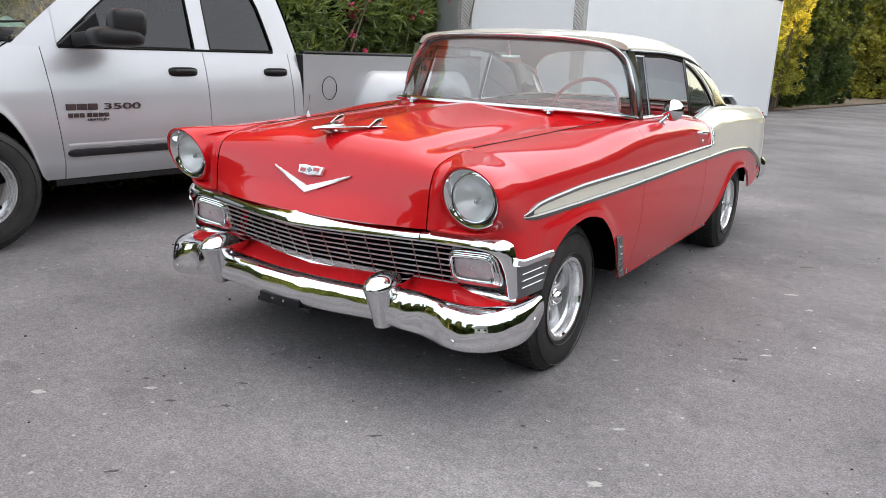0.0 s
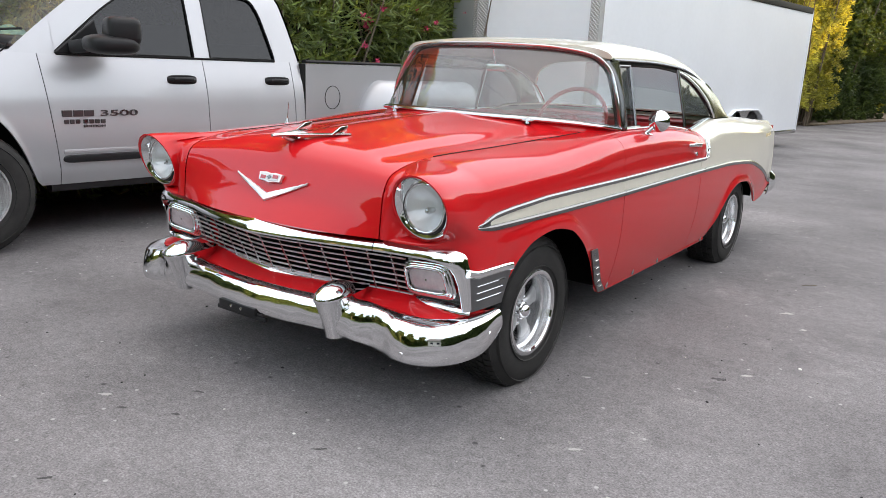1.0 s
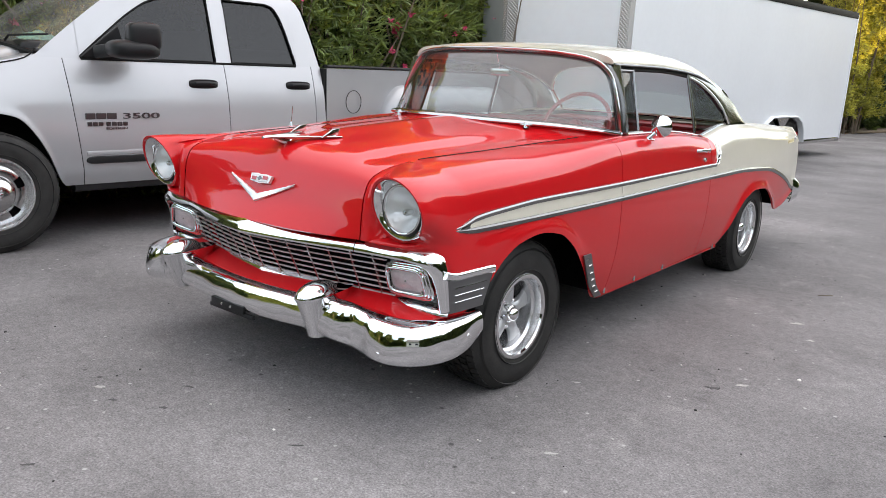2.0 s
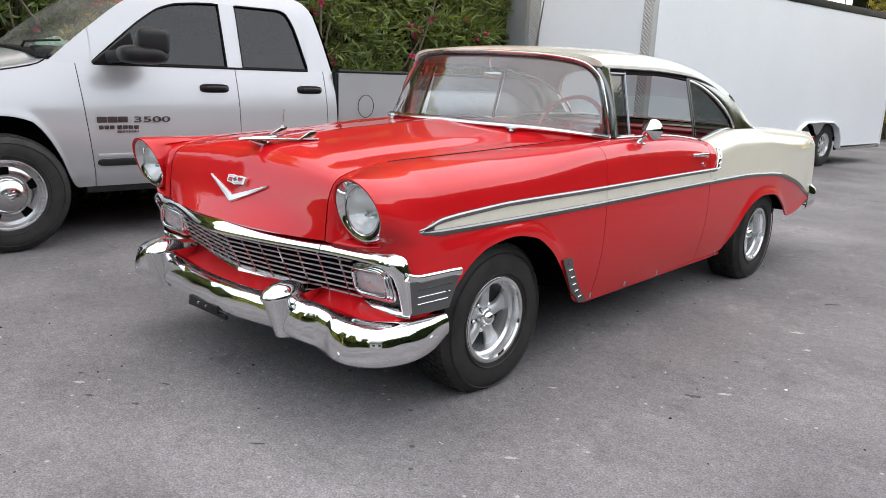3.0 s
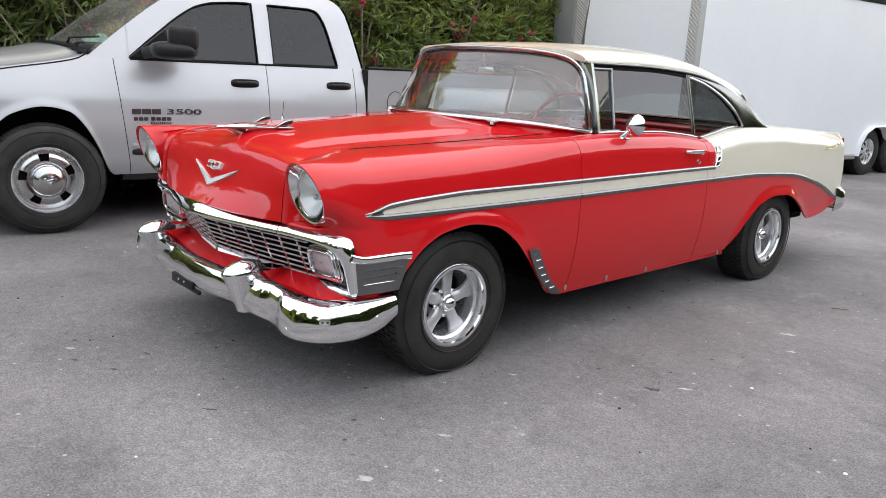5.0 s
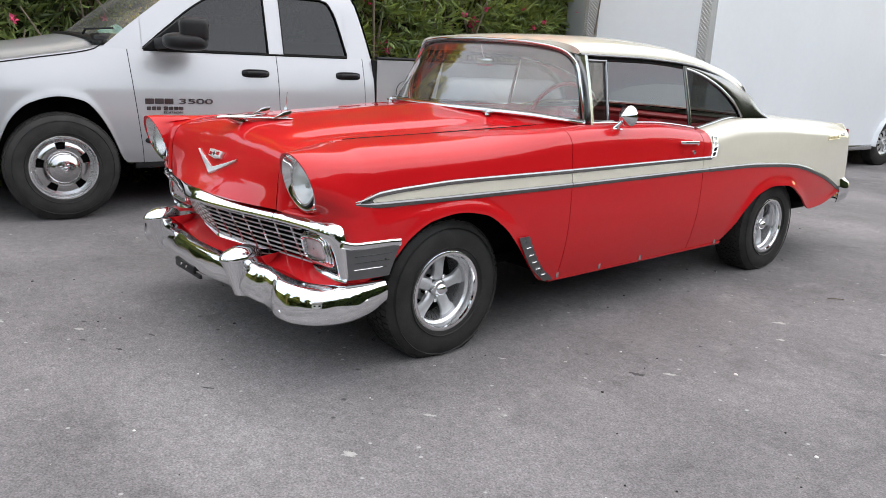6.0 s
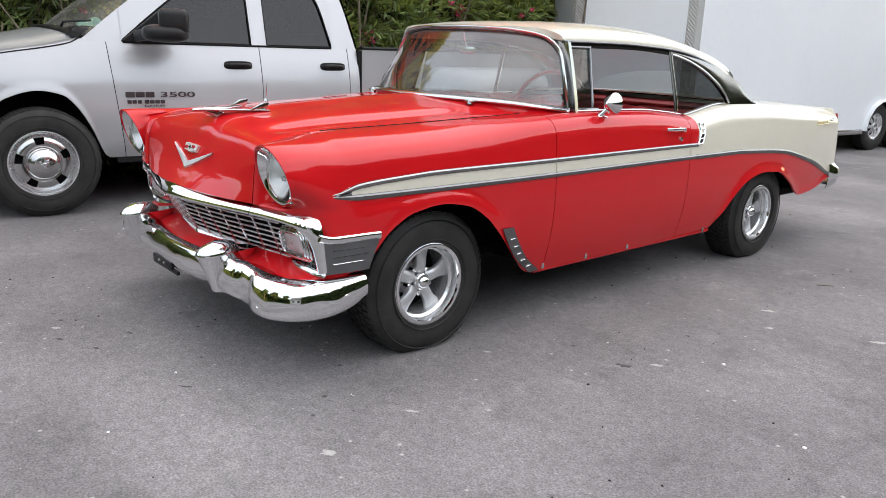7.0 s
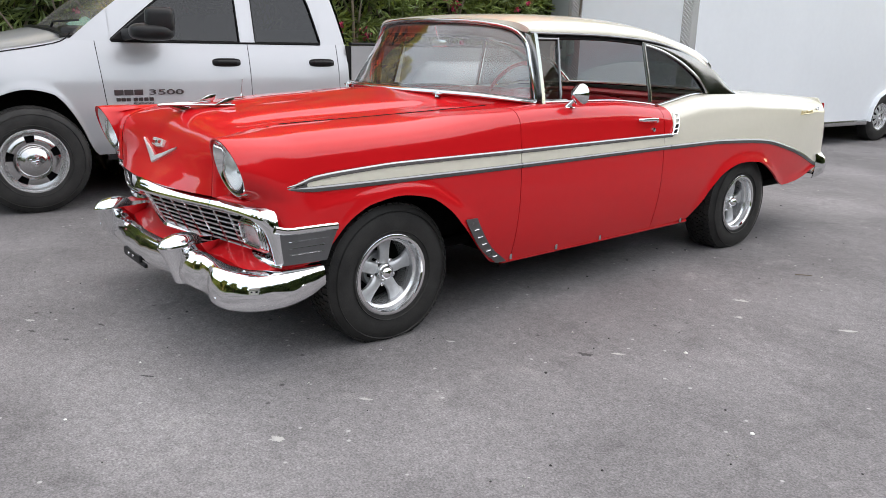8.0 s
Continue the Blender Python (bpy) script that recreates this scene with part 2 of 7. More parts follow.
    spot = times(ramp(drop.outputs["Distance"], 0.06, 0.13, 1, 0), ramp(red(drop), 0.93, 0.95, 0, 0.7))
    c = blend(c, (0.030, 0.030, 0.030), spot)
    nt.links.new(c, b.inputs["Base Color"])
    bp = nt.nodes.new("ShaderNodeBump")
    bp.inputs["Strength"].default_value, bp.inputs["Distance"].default_value = 0.25, 0.003
    nt.links.new(stones.outputs["Distance"], bp.inputs["Height"])
    nt.links.new(bp.outputs[0], b.inputs["Normal"])
    return m


ASPHALT = asphalt()
LEAF = foliage("oleander_leaf", (0.085, 0.135, 0.050), (0.17, 0.225, 0.080), 3, 0.25)
LEAF_DARK = foliage("cypress_foliage", (0.040, 0.075, 0.022), (0.075, 0.11, 0.03), 0.7, 0.16)
LEAF_GOLD = foliage("yellow_green_foliage", (0.21, 0.23, 0.060), (0.34, 0.34, 0.10), 0.8, 0.35)
LEAF_ORANGE = foliage("orange_autumn_foliage", (0.34, 0.13, 0.02), (0.42, 0.22, 0.03), 0.8, 0.35)
LEAF_RED = foliage("red_blossom_foliage", (0.42, 0.05, 0.03), (0.55, 0.16, 0.04), 1.0, 0.3)
BLOSSOM = surface("pink_blossom", (0.60, 0.06, 0.14), 0.6, var=0.2, island=0.3)
# opaque dark filler that blocks sun and paints the shade inside foliage
LIGHT_BLOCK = surface("dark_light_blocking_core", (0.022, 0.028, 0.012), 0.95, var=0.5, scale=5, bump=0.6, bump_scale=14, spec=0.05)
BARK = surface("grey_brown_bark", (0.16, 0.125, 0.09), 0.85, var=0.35, scale=6, bump=0.5, bump_scale=40)
SOIL = surface("dry_litter", (0.16, 0.12, 0.08), 0.95, var=0.4, scale=3, bump=0.5, bump_scale=30)
LAWN = surface("lawn_grass", (0.07, 0.11, 0.03), 0.9, var=0.4, scale=1.2, bump=0.5, bump_scale=60)
STUCCO = surface("white_stucco", (0.70, 0.69, 0.66), 0.85, var=0.08, scale=2, bump=0.2, bump_scale=60)
SHINGLE = surface("grey_shingle", (0.13, 0.125, 0.12), 0.9, var=0.3, scale=4, bump=0.4, bump_scale=30)
DARKGLASS = surface("house_window_glass", (0.03, 0.035, 0.04), 0.05, var=0.1, coat=1.0)


def tread_plate():
    m = surface("diamond_tread_plate", (0.72, 0.72, 0.71), 0.26, 1.0, var=0.08, scale=10)
    nt = m.node_tree
    co = nt.nodes.new("ShaderNodeTexCoord")
    waves = []
    for turn in (0.6, -0.6):
        mp = nt.nodes.new("ShaderNodeMapping")
        mp.inputs["Rotation"].default_value = (0, turn, turn)
        w = nt.nodes.new("ShaderNodeTexWave")
        w.inputs["Scale"].default_value = 15
        nt.links.new(co.outputs["Object"], mp.inputs[0])
        nt.links.new(mp.outputs[0], w.inputs[0])
        waves.append(w)
    mx = nt.nodes.new("ShaderNodeMath")
    mx.operation = "MULTIPLY"
    nt.links.new(waves[0].outputs[1], mx.inputs[0])
    nt.links.new(waves[1].outputs[1], mx.inputs[1])
    bp = nt.nodes.new("ShaderNodeBump")
    bp.inputs["Strength"].default_value, bp.inputs["Distance"].default_value = 1.0, 0.008
    b = nt.nodes["Principled BSDF"]
    b.inputs["Metallic"].default_value = 0.55
    shade = nt.nodes.new("ShaderNodeMix")          # relief shading put into the colour: darker between the lugs
    shade.data_type = "RGBA"
    shade.inputs[6].default_value, shade.inputs[7].default_value = (0.46, 0.46, 0.45, 1), (0.90, 0.90, 0.89, 1)
    nt.links.new(mx.outputs[0], shade.inputs[0])
    nt.links.new(shade.outputs[2], b.inputs["Base Color"])
    nt.links.new(mx.outputs[0], bp.inputs["Height"])
    nt.links.new(bp.outputs[0], nt.nodes["Principled BSDF"].inputs["Normal"])
    return m


PLATE = tread_plate()


# ---- mesh helpers ----
def key(*pts):
    """A smooth curve through (x, value) pairs that does not overshoot."""
    xs, vs = np.array([p[0] for p in pts], float), np.array([p[1] for p in pts], float)
    h, d = np.diff(xs), np.diff(vs) / np.diff(xs)
    s = np.zeros(len(xs))
    s[0], s[-1] = d[0], d[-1]
    for i in range(1, len(xs) - 1):
        if d[i - 1] * d[i] > 0:
            w1, w2 = 2 * h[i] + h[i - 1], h[i] + 2 * h[i - 1]
            s[i] = (w1 + w2) / (w1 / d[i - 1] + w2 / d[i])

    def f(x):
        x = np.clip(np.asarray(x, float), xs[0], xs[-1])
        i = np.clip(np.searchsorted(xs, x) - 1, 0, len(h) - 1)
        t = (x - xs[i]) / h[i]
        return (vs[i] * (1 + 2 * t) * (1 - t) ** 2 + s[i] * h[i] * t * (1 - t) ** 2 + vs[i + 1] * t * t * (3 - 2 * t) + s[i + 1] * h[i] * t * t * (t - 1))
    return f


class Shape:
    """Vertices and faces that are gathered into one mesh."""

    def __init__(self):
        self.v, self.f, self.m = [], [], []

    def add(self, v, f, mat=0):
        k = len(self.v)
        self.v += [tuple(map(float, p)) for p in v]
        self.f += [tuple(k + i for i in q) for q in f]
        self.m += mat if isinstance(mat, list) else [mat] * len(f)
        return self

    def sheet(self, P, mat=0, wrap=False, flip=False):
        """P: rows of points; mat may be one number a row of faces."""
        P = np.asarray(P, float)
        n, c = P.shape[:2]
        f, ms = [], []
        for i in range(n - 1):
            for j in range(c if wrap else c - 1):
                q = (i * c + j, i * c + (j + 1) % c, (i + 1) * c + (j + 1) % c, (i + 1) * c + j)
                f.append(q[::-1] if flip else q)
                ms.append(mat[i] if isinstance(mat, (list, tuple)) else mat)
        return self.add(P.reshape(-1, 3), f, ms)

    def sweep(self, path, sect, up=(0, 0, 1), closed=False, caps=True, mat=0, scale=None):
        """Sweeps a closed section (side, up) along a path."""
        path = [Vector(p) for p in path]
        n, rows = len(path), []
        for i, p in enumerate(path):
            a, b = (path[i - 1], path[(i + 1) % n]) if closed else (path[max(i - 1, 0)], path[min(i + 1, n - 1)])
            t = (b - a).normalized()
            u = Vector(up[i]) if isinstance(up, list) else Vector(up)
            s = t.cross(u).normalized()
            w = s.cross(t)
            k = scale[i] if scale is not None else 1
            k = k if isinstance(k, (tuple, list)) else (k, k)
            rows.append([p + s * x * k[0] + w * y * k[1] for x, y in sect])
        if closed:
            rows.append(rows[0])
        base = len(self.v)
        self.sheet(np.array([[tuple(q) for q in r] for r in rows]), mat, wrap=True)
        if caps and not closed:
            c = len(sect)
            self.f += [tuple(base + j for j in range(c))[::-1], tuple(base + (n - 1) * c + j for j in range(c))]
            self.m += [mat, mat]
        return self

    def lathe(self, prof, centre, axis="x", n=40, mat=0, sign=1):
        """prof: (radius, along the axis) pairs."""
        a = np.linspace(0, 2 * math.pi, n, endpoint=False)
        rows = []
        for r, h in prof:
            c, s, k = r * np.cos(a), r * np.sin(a), np.full(n, h * sign)
            q = {"x": (k, c, s), "y": (c, k, s), "z": (c, s, k)}[axis]
            rows.append(np.stack(q, 1) + np.array(centre))
        return self.sheet(rows, mat, wrap=True, flip=(axis == "y") != (sign < 0))

    def box(self, lo, hi, bevel=0.0, seg=2, mat=0, m=None):
        bm = bmesh.new()
        bmesh.ops.create_cube(bm, size=1)
        for v in bm.verts:
            v.co = Vector([lo[i] + (v.co[i] + 0.5) * (hi[i] - lo[i]) for i in range(3)])
        return self._take(bm, bevel, seg, mat, m)

    def prism(self, outline, lo, hi, axis="x", bevel=0.0, seg=2, mat=0, m=None):
        """A flat outline drawn out along an axis; the outline's pairs are the other two axes in order."""
        bm = bmesh.new()
        put = {"x": lambda a, b, h: (h, a, b), "y": lambda a, b, h: (a, h, b), "z": lambda a, b, h: (a, b, h)}[axis]
        lows, ups = [bm.verts.new(put(a, b, lo)) for a, b in outline], [bm.verts.new(put(a, b, hi)) for a, b in outline]
        n = len(outline)
        bm.faces.new(lows), bm.faces.new(ups[::-1])
        for i in range(n):
            bm.faces.new((lows[i], ups[i], ups[(i + 1) % n], lows[(i + 1) % n]))
        return self._take(bm, bevel, seg, mat, m)

    def _take(self, bm, bevel, seg, mat, m):
        bmesh.ops.recalc_face_normals(bm, faces=bm.faces)
        if bevel:
            bmesh.ops.bevel(bm, geom=bm.edges[:], offset=bevel, segments=seg, affect="EDGES", profile=0.5)
        if m is not None:
            bm.transform(m)
        bm.verts.index_update()
        self.add([v.co for v in bm.verts], [[v.index for v in f.verts] for f in bm.faces], mat)
        bm.free()
        return self

    def moved(self, m):
        self.v = [tuple(m @ Vector(p)) for p in self.v]
        return self


def part(name, shape, mats, parent=None, label="", mirror=False, thick=0.0, sharp=32, offset=-1):
    """Links a Shape as one mesh object, under a thing or a part."""
    me = bpy.data.meshes.new(name)
    v = [(-x, y, z) for x, y, z in shape.v] if mirror else shape.v
    f = [q[::-1] for q in shape.f] if mirror else shape.f
    me.from_pydata(v, [], f)
    for k in (mats if isinstance(mats, (list, tuple)) else [mats]):
        me.materials.append(k)
    me.polygons.foreach_set("material_index", shape.m)
    me.polygons.foreach_set("use_smooth", [True] * len(shape.f))
    me.set_sharp_from_angle(angle=radians(sharp))
    me.update()
    ob = new(name, me)
    if parent is not None:
        ob.parent = parent
    if thick:
        md = ob.modifiers.new("thickness", "SOLIDIFY")
        md.thickness, md.offset = thick, offset
        es = ob.modifiers.new("crisp_rim", "EDGE_SPLIT")
        es.split_angle = radians(55)
    if label:
        tagged(ob, label)
    return ob


def thing(name, label, category, group="", kind="", at=None):
    ob = new(name)
    ob.empty_display_size = 0.2
    if at is not None:
        ob.matrix_world = at
    return tagged(ob, label, category, group, kind)


def lin(a, b, n):
    return np.linspace(a, b, n)


def oval(w, h, n=10, p=2.0):
    out = []
    for i in range(n):
        t = 2 * math.pi * i / n
        c, s = math.cos(t), math.sin(t)
        out.append((w * math.copysign(abs(c) ** (2 / p), c), h * math.copysign(abs(s) ** (2 / p), s)))
    return out


STAIN_PALE = surface("pale_dried_spot", (0.38, 0.37, 0.35), 0.95, var=0.2, scale=30, fine=200, bump=0.2, bump_scale=200)
STAIN_DARK = surface("oil_spot", (0.052, 0.051, 0.050), 0.7, var=0.3, scale=30, fine=200)
GRIT = surface("pale_grit", (0.45, 0.43, 0.40), 0.9, var=0.3, scale=40, island=0.5)


# ---- ground ----
g = Shape().sheet([[(x, y, 0) for x in (-900, -60, -20, 0, 20, 60, 900)] for y in (-900, -60, -20, 0, 20, 60, 900)])
ground = tagged(part("ground", g, ASPHALT), "worn dark grey asphalt driveway with pale stains", "ground", kind="structure")

srng = random.Random(4)


def blot(x, y, a, b, mat, name, turn=0.0):
    """An irregular flat spot on the asphalt."""
    ring = []
    for k in range(44):
        t = 2 * math.pi * k / 44
        r = 0.8 + 0.55 * noise.noise((1.6 * math.cos(t) + x * 9, 1.6 * math.sin(t) + y * 9, 0.5)) + 0.35 * noise.noise((6 * math.cos(t) + x * 9, 6 * math.sin(t) + y * 9, 2.5))
        u, v = a * r * math.cos(t), b * r * math.sin(t)
        ring.append((x + u * math.cos(turn) - v * math.sin(turn), y + u * math.sin(turn) + v * math.cos(turn)))
    part(name, Shape().prism(ring, 0.0, 0.0012, "z"), mat, ground)


for x, y, a, b in ((1.522, 1.877, 0.050, 0.022), (1.66, 1.62, 0.022, 0.016), (-0.353, -1.278, 0.03, 0.014), (1.37, -0.858, 0.030, 0.022), (-0.66, -1.56, 0.030, 0.022), (1.60, 0.72, 0.030, 0.015), (1.30, -0.44, 0.030, 0.012), (1.04, 0.20, 0.018, 0.010), (2.1, 1.9, 0.05, 0.018), (2.5, 2.6, 0.07, 0.02)):
    blot(x, y, a, b, STAIN_PALE, "pale_stain", 0.6)
for x, y, a, b, t in ((1.515, 0.596, 0.035, 0.018, 0.5), (0.075, -1.735, 0.026, 0.008, 0.9), (0.60, -1.04, 0.035, 0.006, 0.75), (-0.20, -1.30, 0.020, 0.010, 0.5), (0.30, -0.34, 0.012, 0.010, 0), (0.0, -1.20, 0.018, 0.008, 0.4), (-0.10, -1.02, 0.02, 0.008, 0.3), (1.472, 1.164, 0.012, 0.008, 0.0)):
    blot(x, y, a, b, STAIN_DARK, "oil_stain", t)
grit = Shape()
for k in range(420):
    x, y, r = srng.uniform(-3, 5), srng.uniform(-2.4, 8), srng.choice((0.002, 0.003, 0.004, 0.006))
    grit.lathe([(0.0001, r), (r, r * 0.4), (r * 0.9, 0.0)], (x, y, 0.001), "z", 5)
tagged(part("loose_grit", grit, GRIT), "loose pale grit scattered over the asphalt", "grit", kind="stuff")
dark_grit = Shape()
for k in range(150):
    x, y, r = srng.uniform(-2.5, 4.0), srng.uniform(-2.2, 5.0), srng.choice((0.003, 0.004, 0.005, 0.007))
    dark_grit.lathe([(0.0001, r * 0.9), (r * 0.8, r * 0.7), (r, r * 0.3), (r * 0.9, 0.0)], (x, y, 0.0), "z", 6)
tagged(part("dark_grit", dark_grit, RUBBER), "small dark stones and leaf crumbs scattered over the asphalt", "grit", kind="stuff")
for x, y, r in ((1.776, 0.979, 0.010), (2.359, 0.525, 0.009), (0.797, -1.40, 0.006), (0.45, -1.02, 0.006)):
    tagged(part("white_pebble", Shape().lathe([(0.0001, r * 0.8), (r * 0.6, r * 0.7), (r, r * 0.3), (r * 0.8, 0)], (x, y, 0), "z", 9), surface("white_stone", (0.75, 0.74, 0.70), 0.7, var=0.1)), "small white pebble lying on the asphalt", "pebble", "pebbles on the drive")
for x, y, a, L in ((1.50, 2.633, 0.6, 0.05), (-1.25, 0.35, 0.4, 0.06), (-1.6, 0.55, 1.0, 0.05)):
    tagged(part("twig", Shape().sweep([(x - L * math.cos(a), y - L * math.sin(a), 0.006), (x, y, 0.009), (x + L * math.cos(a + 0.2), y + L * math.sin(a + 0.2), 0.006)], oval(0.0025, 0.0025, 6)), BARK), "short dry twig lying on the asphalt", "twig")


# ---- red and cream coupe ----
crown_z = key((-0.76, 0.962), (-0.4, 0.985), (0, 1.0), (0.5, 1.022), (0.75, 1.034), (1.0, 1.042), (1.5, 1.038), (1.85, 1.012), (1.97, 0.998), (2.08, 1.012), (2.4, 1.05), (2.8, 1.052), (3.3, 1.034), (3.85, 1.002), (4.06, 0.985))
half_w = key((-0.75, 0.868), (-0.4, 0.888), (0, 0.905), (0.7, 0.915), (2.0, 0.915), (3.0, 0.908), (3.6, 0.882), (4.1, 0.828))
arch_z = key((-0.8, 0.45), (-0.40, 0.45), (-0.38, 0.462), (-0.34, 0.52), (-0.25, 0.615), (-0.14, 0.670), (0.0, 0.690), (0.15, 0.667), (0.27, 0.598), (0.36, 0.510), (0.50, 0.360), (0.632, 0.268), (0.74, 0.266),
             (1.97, 0.280), (2.29, 0.290), (2.33, 0.33), (2.45, 0.475), (2.59, 0.570), (2.79, 0.612), (3.0, 0.598), (3.21, 0.51), (3.38, 0.41), (3.44, 0.392), (3.6, 0.40), (4.06, 0.50))
spear_lo = key((-0.56, 0.768), (-0.50, 0.762), (-0.41, 0.756), (0, 0.758), (0.73, 0.761), (1.94, 0.768), (2.4, 0.768), (2.68, 0.758), (3.04, 0.735), (3.44, 0.658), (3.81, 0.549), (4.06, 0.46))
spear_hi = key((-0.56, 0.770), (-0.50, 0.776), (-0.41, 0.800), (-0.2, 0.818), (0, 0.828), (0.73, 0.832), (1.97, 0.838), (4.06, 0.838))
hood_in = key((-0.76, 0.575), (-0.45, 0.575), (0, 0.60), (0.735, 0.655))
fin_in = key((1.96, 0.775), (2.15, 0.765), (2.5, 0.735), (2.86, 0.69), (3.2, 0.62), (4.06, 0.60))


ridge_z = key((-0.66, 0.690), (-0.5, 0.694), (-0.3, 0.706), (-0.1, 0.728), (0.02, 0.734), (0.16, 0.716), (0.28, 0.655), (0.40, 0.565), (0.53, 0.47))


def lower_x(y, z):
    """Half width of the body side below the shoulder."""
    x = half_w(y) - 0.055 * np.clip((0.62 - z) / 0.35, 0, 2) ** 2 - 0.30 * np.clip(z - 0.66, 0, 1) ** 2
    a = arch_z(y)
    flare = np.where(a > 0.30, 1.0, 0.0) * np.clip((a - 0.3) / 0.1, 0, 1)
    lip = 0.016
    if -0.68 < y < 0.56:                               # a soft ledge above the front wheel opening
        k = np.clip((float(ridge_z(y)) - z) / 0.034 + 0.5, 0, 1)
        x = x + 0.008 * k * k * (3 - 2 * k) * min(1.0, (0.56 - y) / 0.22)
        lip = 0.006
    return x + lip * flare * np.exp(-((z - a) / 0.04) ** 2)


def shelf_in(y):
    """Inner end of the fender's rounded shoulder, which runs out to the door's towards the cowl."""
    k = min(1.0, max(0.0, (y - 0.10) / 0.60))
    return float(hood_in(min(y, 0.735))) + (0.775 - float(hood_in(min(y, 0.735)))) * k * k * (3 - 2 * k)


def body_side(y0, y1, n, inner, two_tone, shelf=None):
    """One outer panel of the body from wheel opening or sill to its inner top edge; red below, cream above the lower line."""
    ys = lin(y0, y1, n)
    cols = []
    for y in ys:
        zb, zl, zu, zt = float(arch_z(y)), float(spear_lo(y)), float(spear_hi(y)), float(crown_z(y))
        zs = zt - 0.125
        zl, zu = max(zl, zb + 0.004), max(zu, zb + 0.006)
        zz = np.concatenate([lin(zb, zl, 12), lin(zl, min(zu, zs - 0.002), 4)[1:], lin(min(zu, zs - 0.002), zs, 4)[1:]])
        col = [(float(lower_x(y, z)), y, z) for z in zz]
        xs, xi = float(lower_x(y, zs)), float(inner(y))
        for th in lin(0, math.pi / 2, 14)[1:]:
            col.append((xi + (xs - xi) * math.cos(th) ** 0.85, y, zs + (zt - zs) * math.sin(th) ** 0.85))
        if shelf:
            col.append((float(shelf(y)), y, zt))
        cols.append(col)
    P = np.array(cols).transpose(1, 0, 2)
    mats = [0] * 11 + [1] * 3 + [two_tone] * (P.shape[0] - 15)
    sh = Shape().sheet(P, mats)
    sh.first = cols[0]
    return sh


coupe = thing("coupe", "red and cream two-tone nineteen-fifties hardtop coupe parked on asphalt", "car")


def both(name, shape, mats, parent=None, label="", **kw):
    return part(name, shape, mats, parent or coupe, label, **kw), part(name, shape, mats, parent or coupe, label, mirror=True, **kw)


both("door", body_side(0.737, 1.903, 60, lambda y: 0.775, 0), [RED, CREAM], label="glossy red door with cream lower stripe", thick=0.02)
both("jamb_panel", body_side(1.908, 1.988, 8, lambda y: 0.775, 0), [RED, CREAM], label="red strip behind the door", thick=0.012)
both("rear_quarter", body_side(1.988, 4.06, 170, fin_in, 1), [RED, CREAM], label="rear quarter panel, cream above and red below", thick=0.012)

# hood: profiles from the front lip over the nose to the cowl
HC_Y = key((0, -0.808), (0.06, -0.785), (0.14, -0.742), (0.24, -0.70), (0.32, -0.655), (0.40, -0.56), (0.5, -0.40), (0.75, 0.05), (1, 0.52))
HC_Z = key((0, 0.706), (0.06, 0.735), (0.14, 0.79), (0.24, 0.88), (0.32, 0.955), (0.40, 1.005), (0.5, 1.028), (0.75, 1.060), (1, 1.083))
HE_Y = key((0, -0.716), (0.06, -0.714), (0.14, -0.710), (0.24, -0.702), (0.32, -0.67), (0.40, -0.575), (0.5, -0.45), (0.75, 0.10), (1, 0.765))
HE_Z = key((0, 0.706), (0.06, 0.735), (0.14, 0.785), (0.24, 0.855), (0.32, 0.925), (0.40, 0.963), (0.5, 0.9815), (0.75, 1.003), (1, 1.034))
ws_base = key((0, 0.545), (0.2, 0.555), (0.43, 0.625), (0.6, 0.74), (0.70, 0.845), (0.745, 0.985))
ws_base_z = key((0, 1.088), (0.43, 1.084), (0.7, 1.064), (0.745, 1.046))


def hood_point(u, s):
    """A place on the hood: u across (-1 to 1), s from lip to cowl."""
    a = abs(u)
    e = a ** 2.3
    z = HC_Z(s) + (HE_Z(s) - HC_Z(s)) * e
    end = float(ws_base(a * 0.66)) - 0.012
    y0, y1 = HC_Y(s) + (HE_Y(s) - HC_Y(s)) * e, 0
    y_last = 0.52 + (0.765 - 0.52) * e
    y = y0 + (end - y_last) * max(0.0, (s - 0.5) / 0.5) ** 2
    dip = 0.016 * math.exp(-((a - 0.80) / 0.10) ** 2) * min(1, max(0, (s - 0.36) / 0.1))
    spine = 0.010 * math.exp(-(a / 0.16) ** 2) * min(1, max(0, (s - 0.1) / 0.2))
    return (u * (float(hood_in(y)) - 0.004), y, z - dip + spine)


part("hood", Shape().sheet([[hood_point(u, s) for u in lin(-1, 1, 61)] for s in np.concatenate([lin(0, 0.42, 34), lin(0.42, 1, 26)[1:]])]), RED, coupe, "glossy red hood with rounded nose", thick=0.012)

# headlamp pods: from the lamp's rim back into fender, nose and lower front
LAMP = Vector((0.762, -0.69, 0.846))
ROUND = 0.122


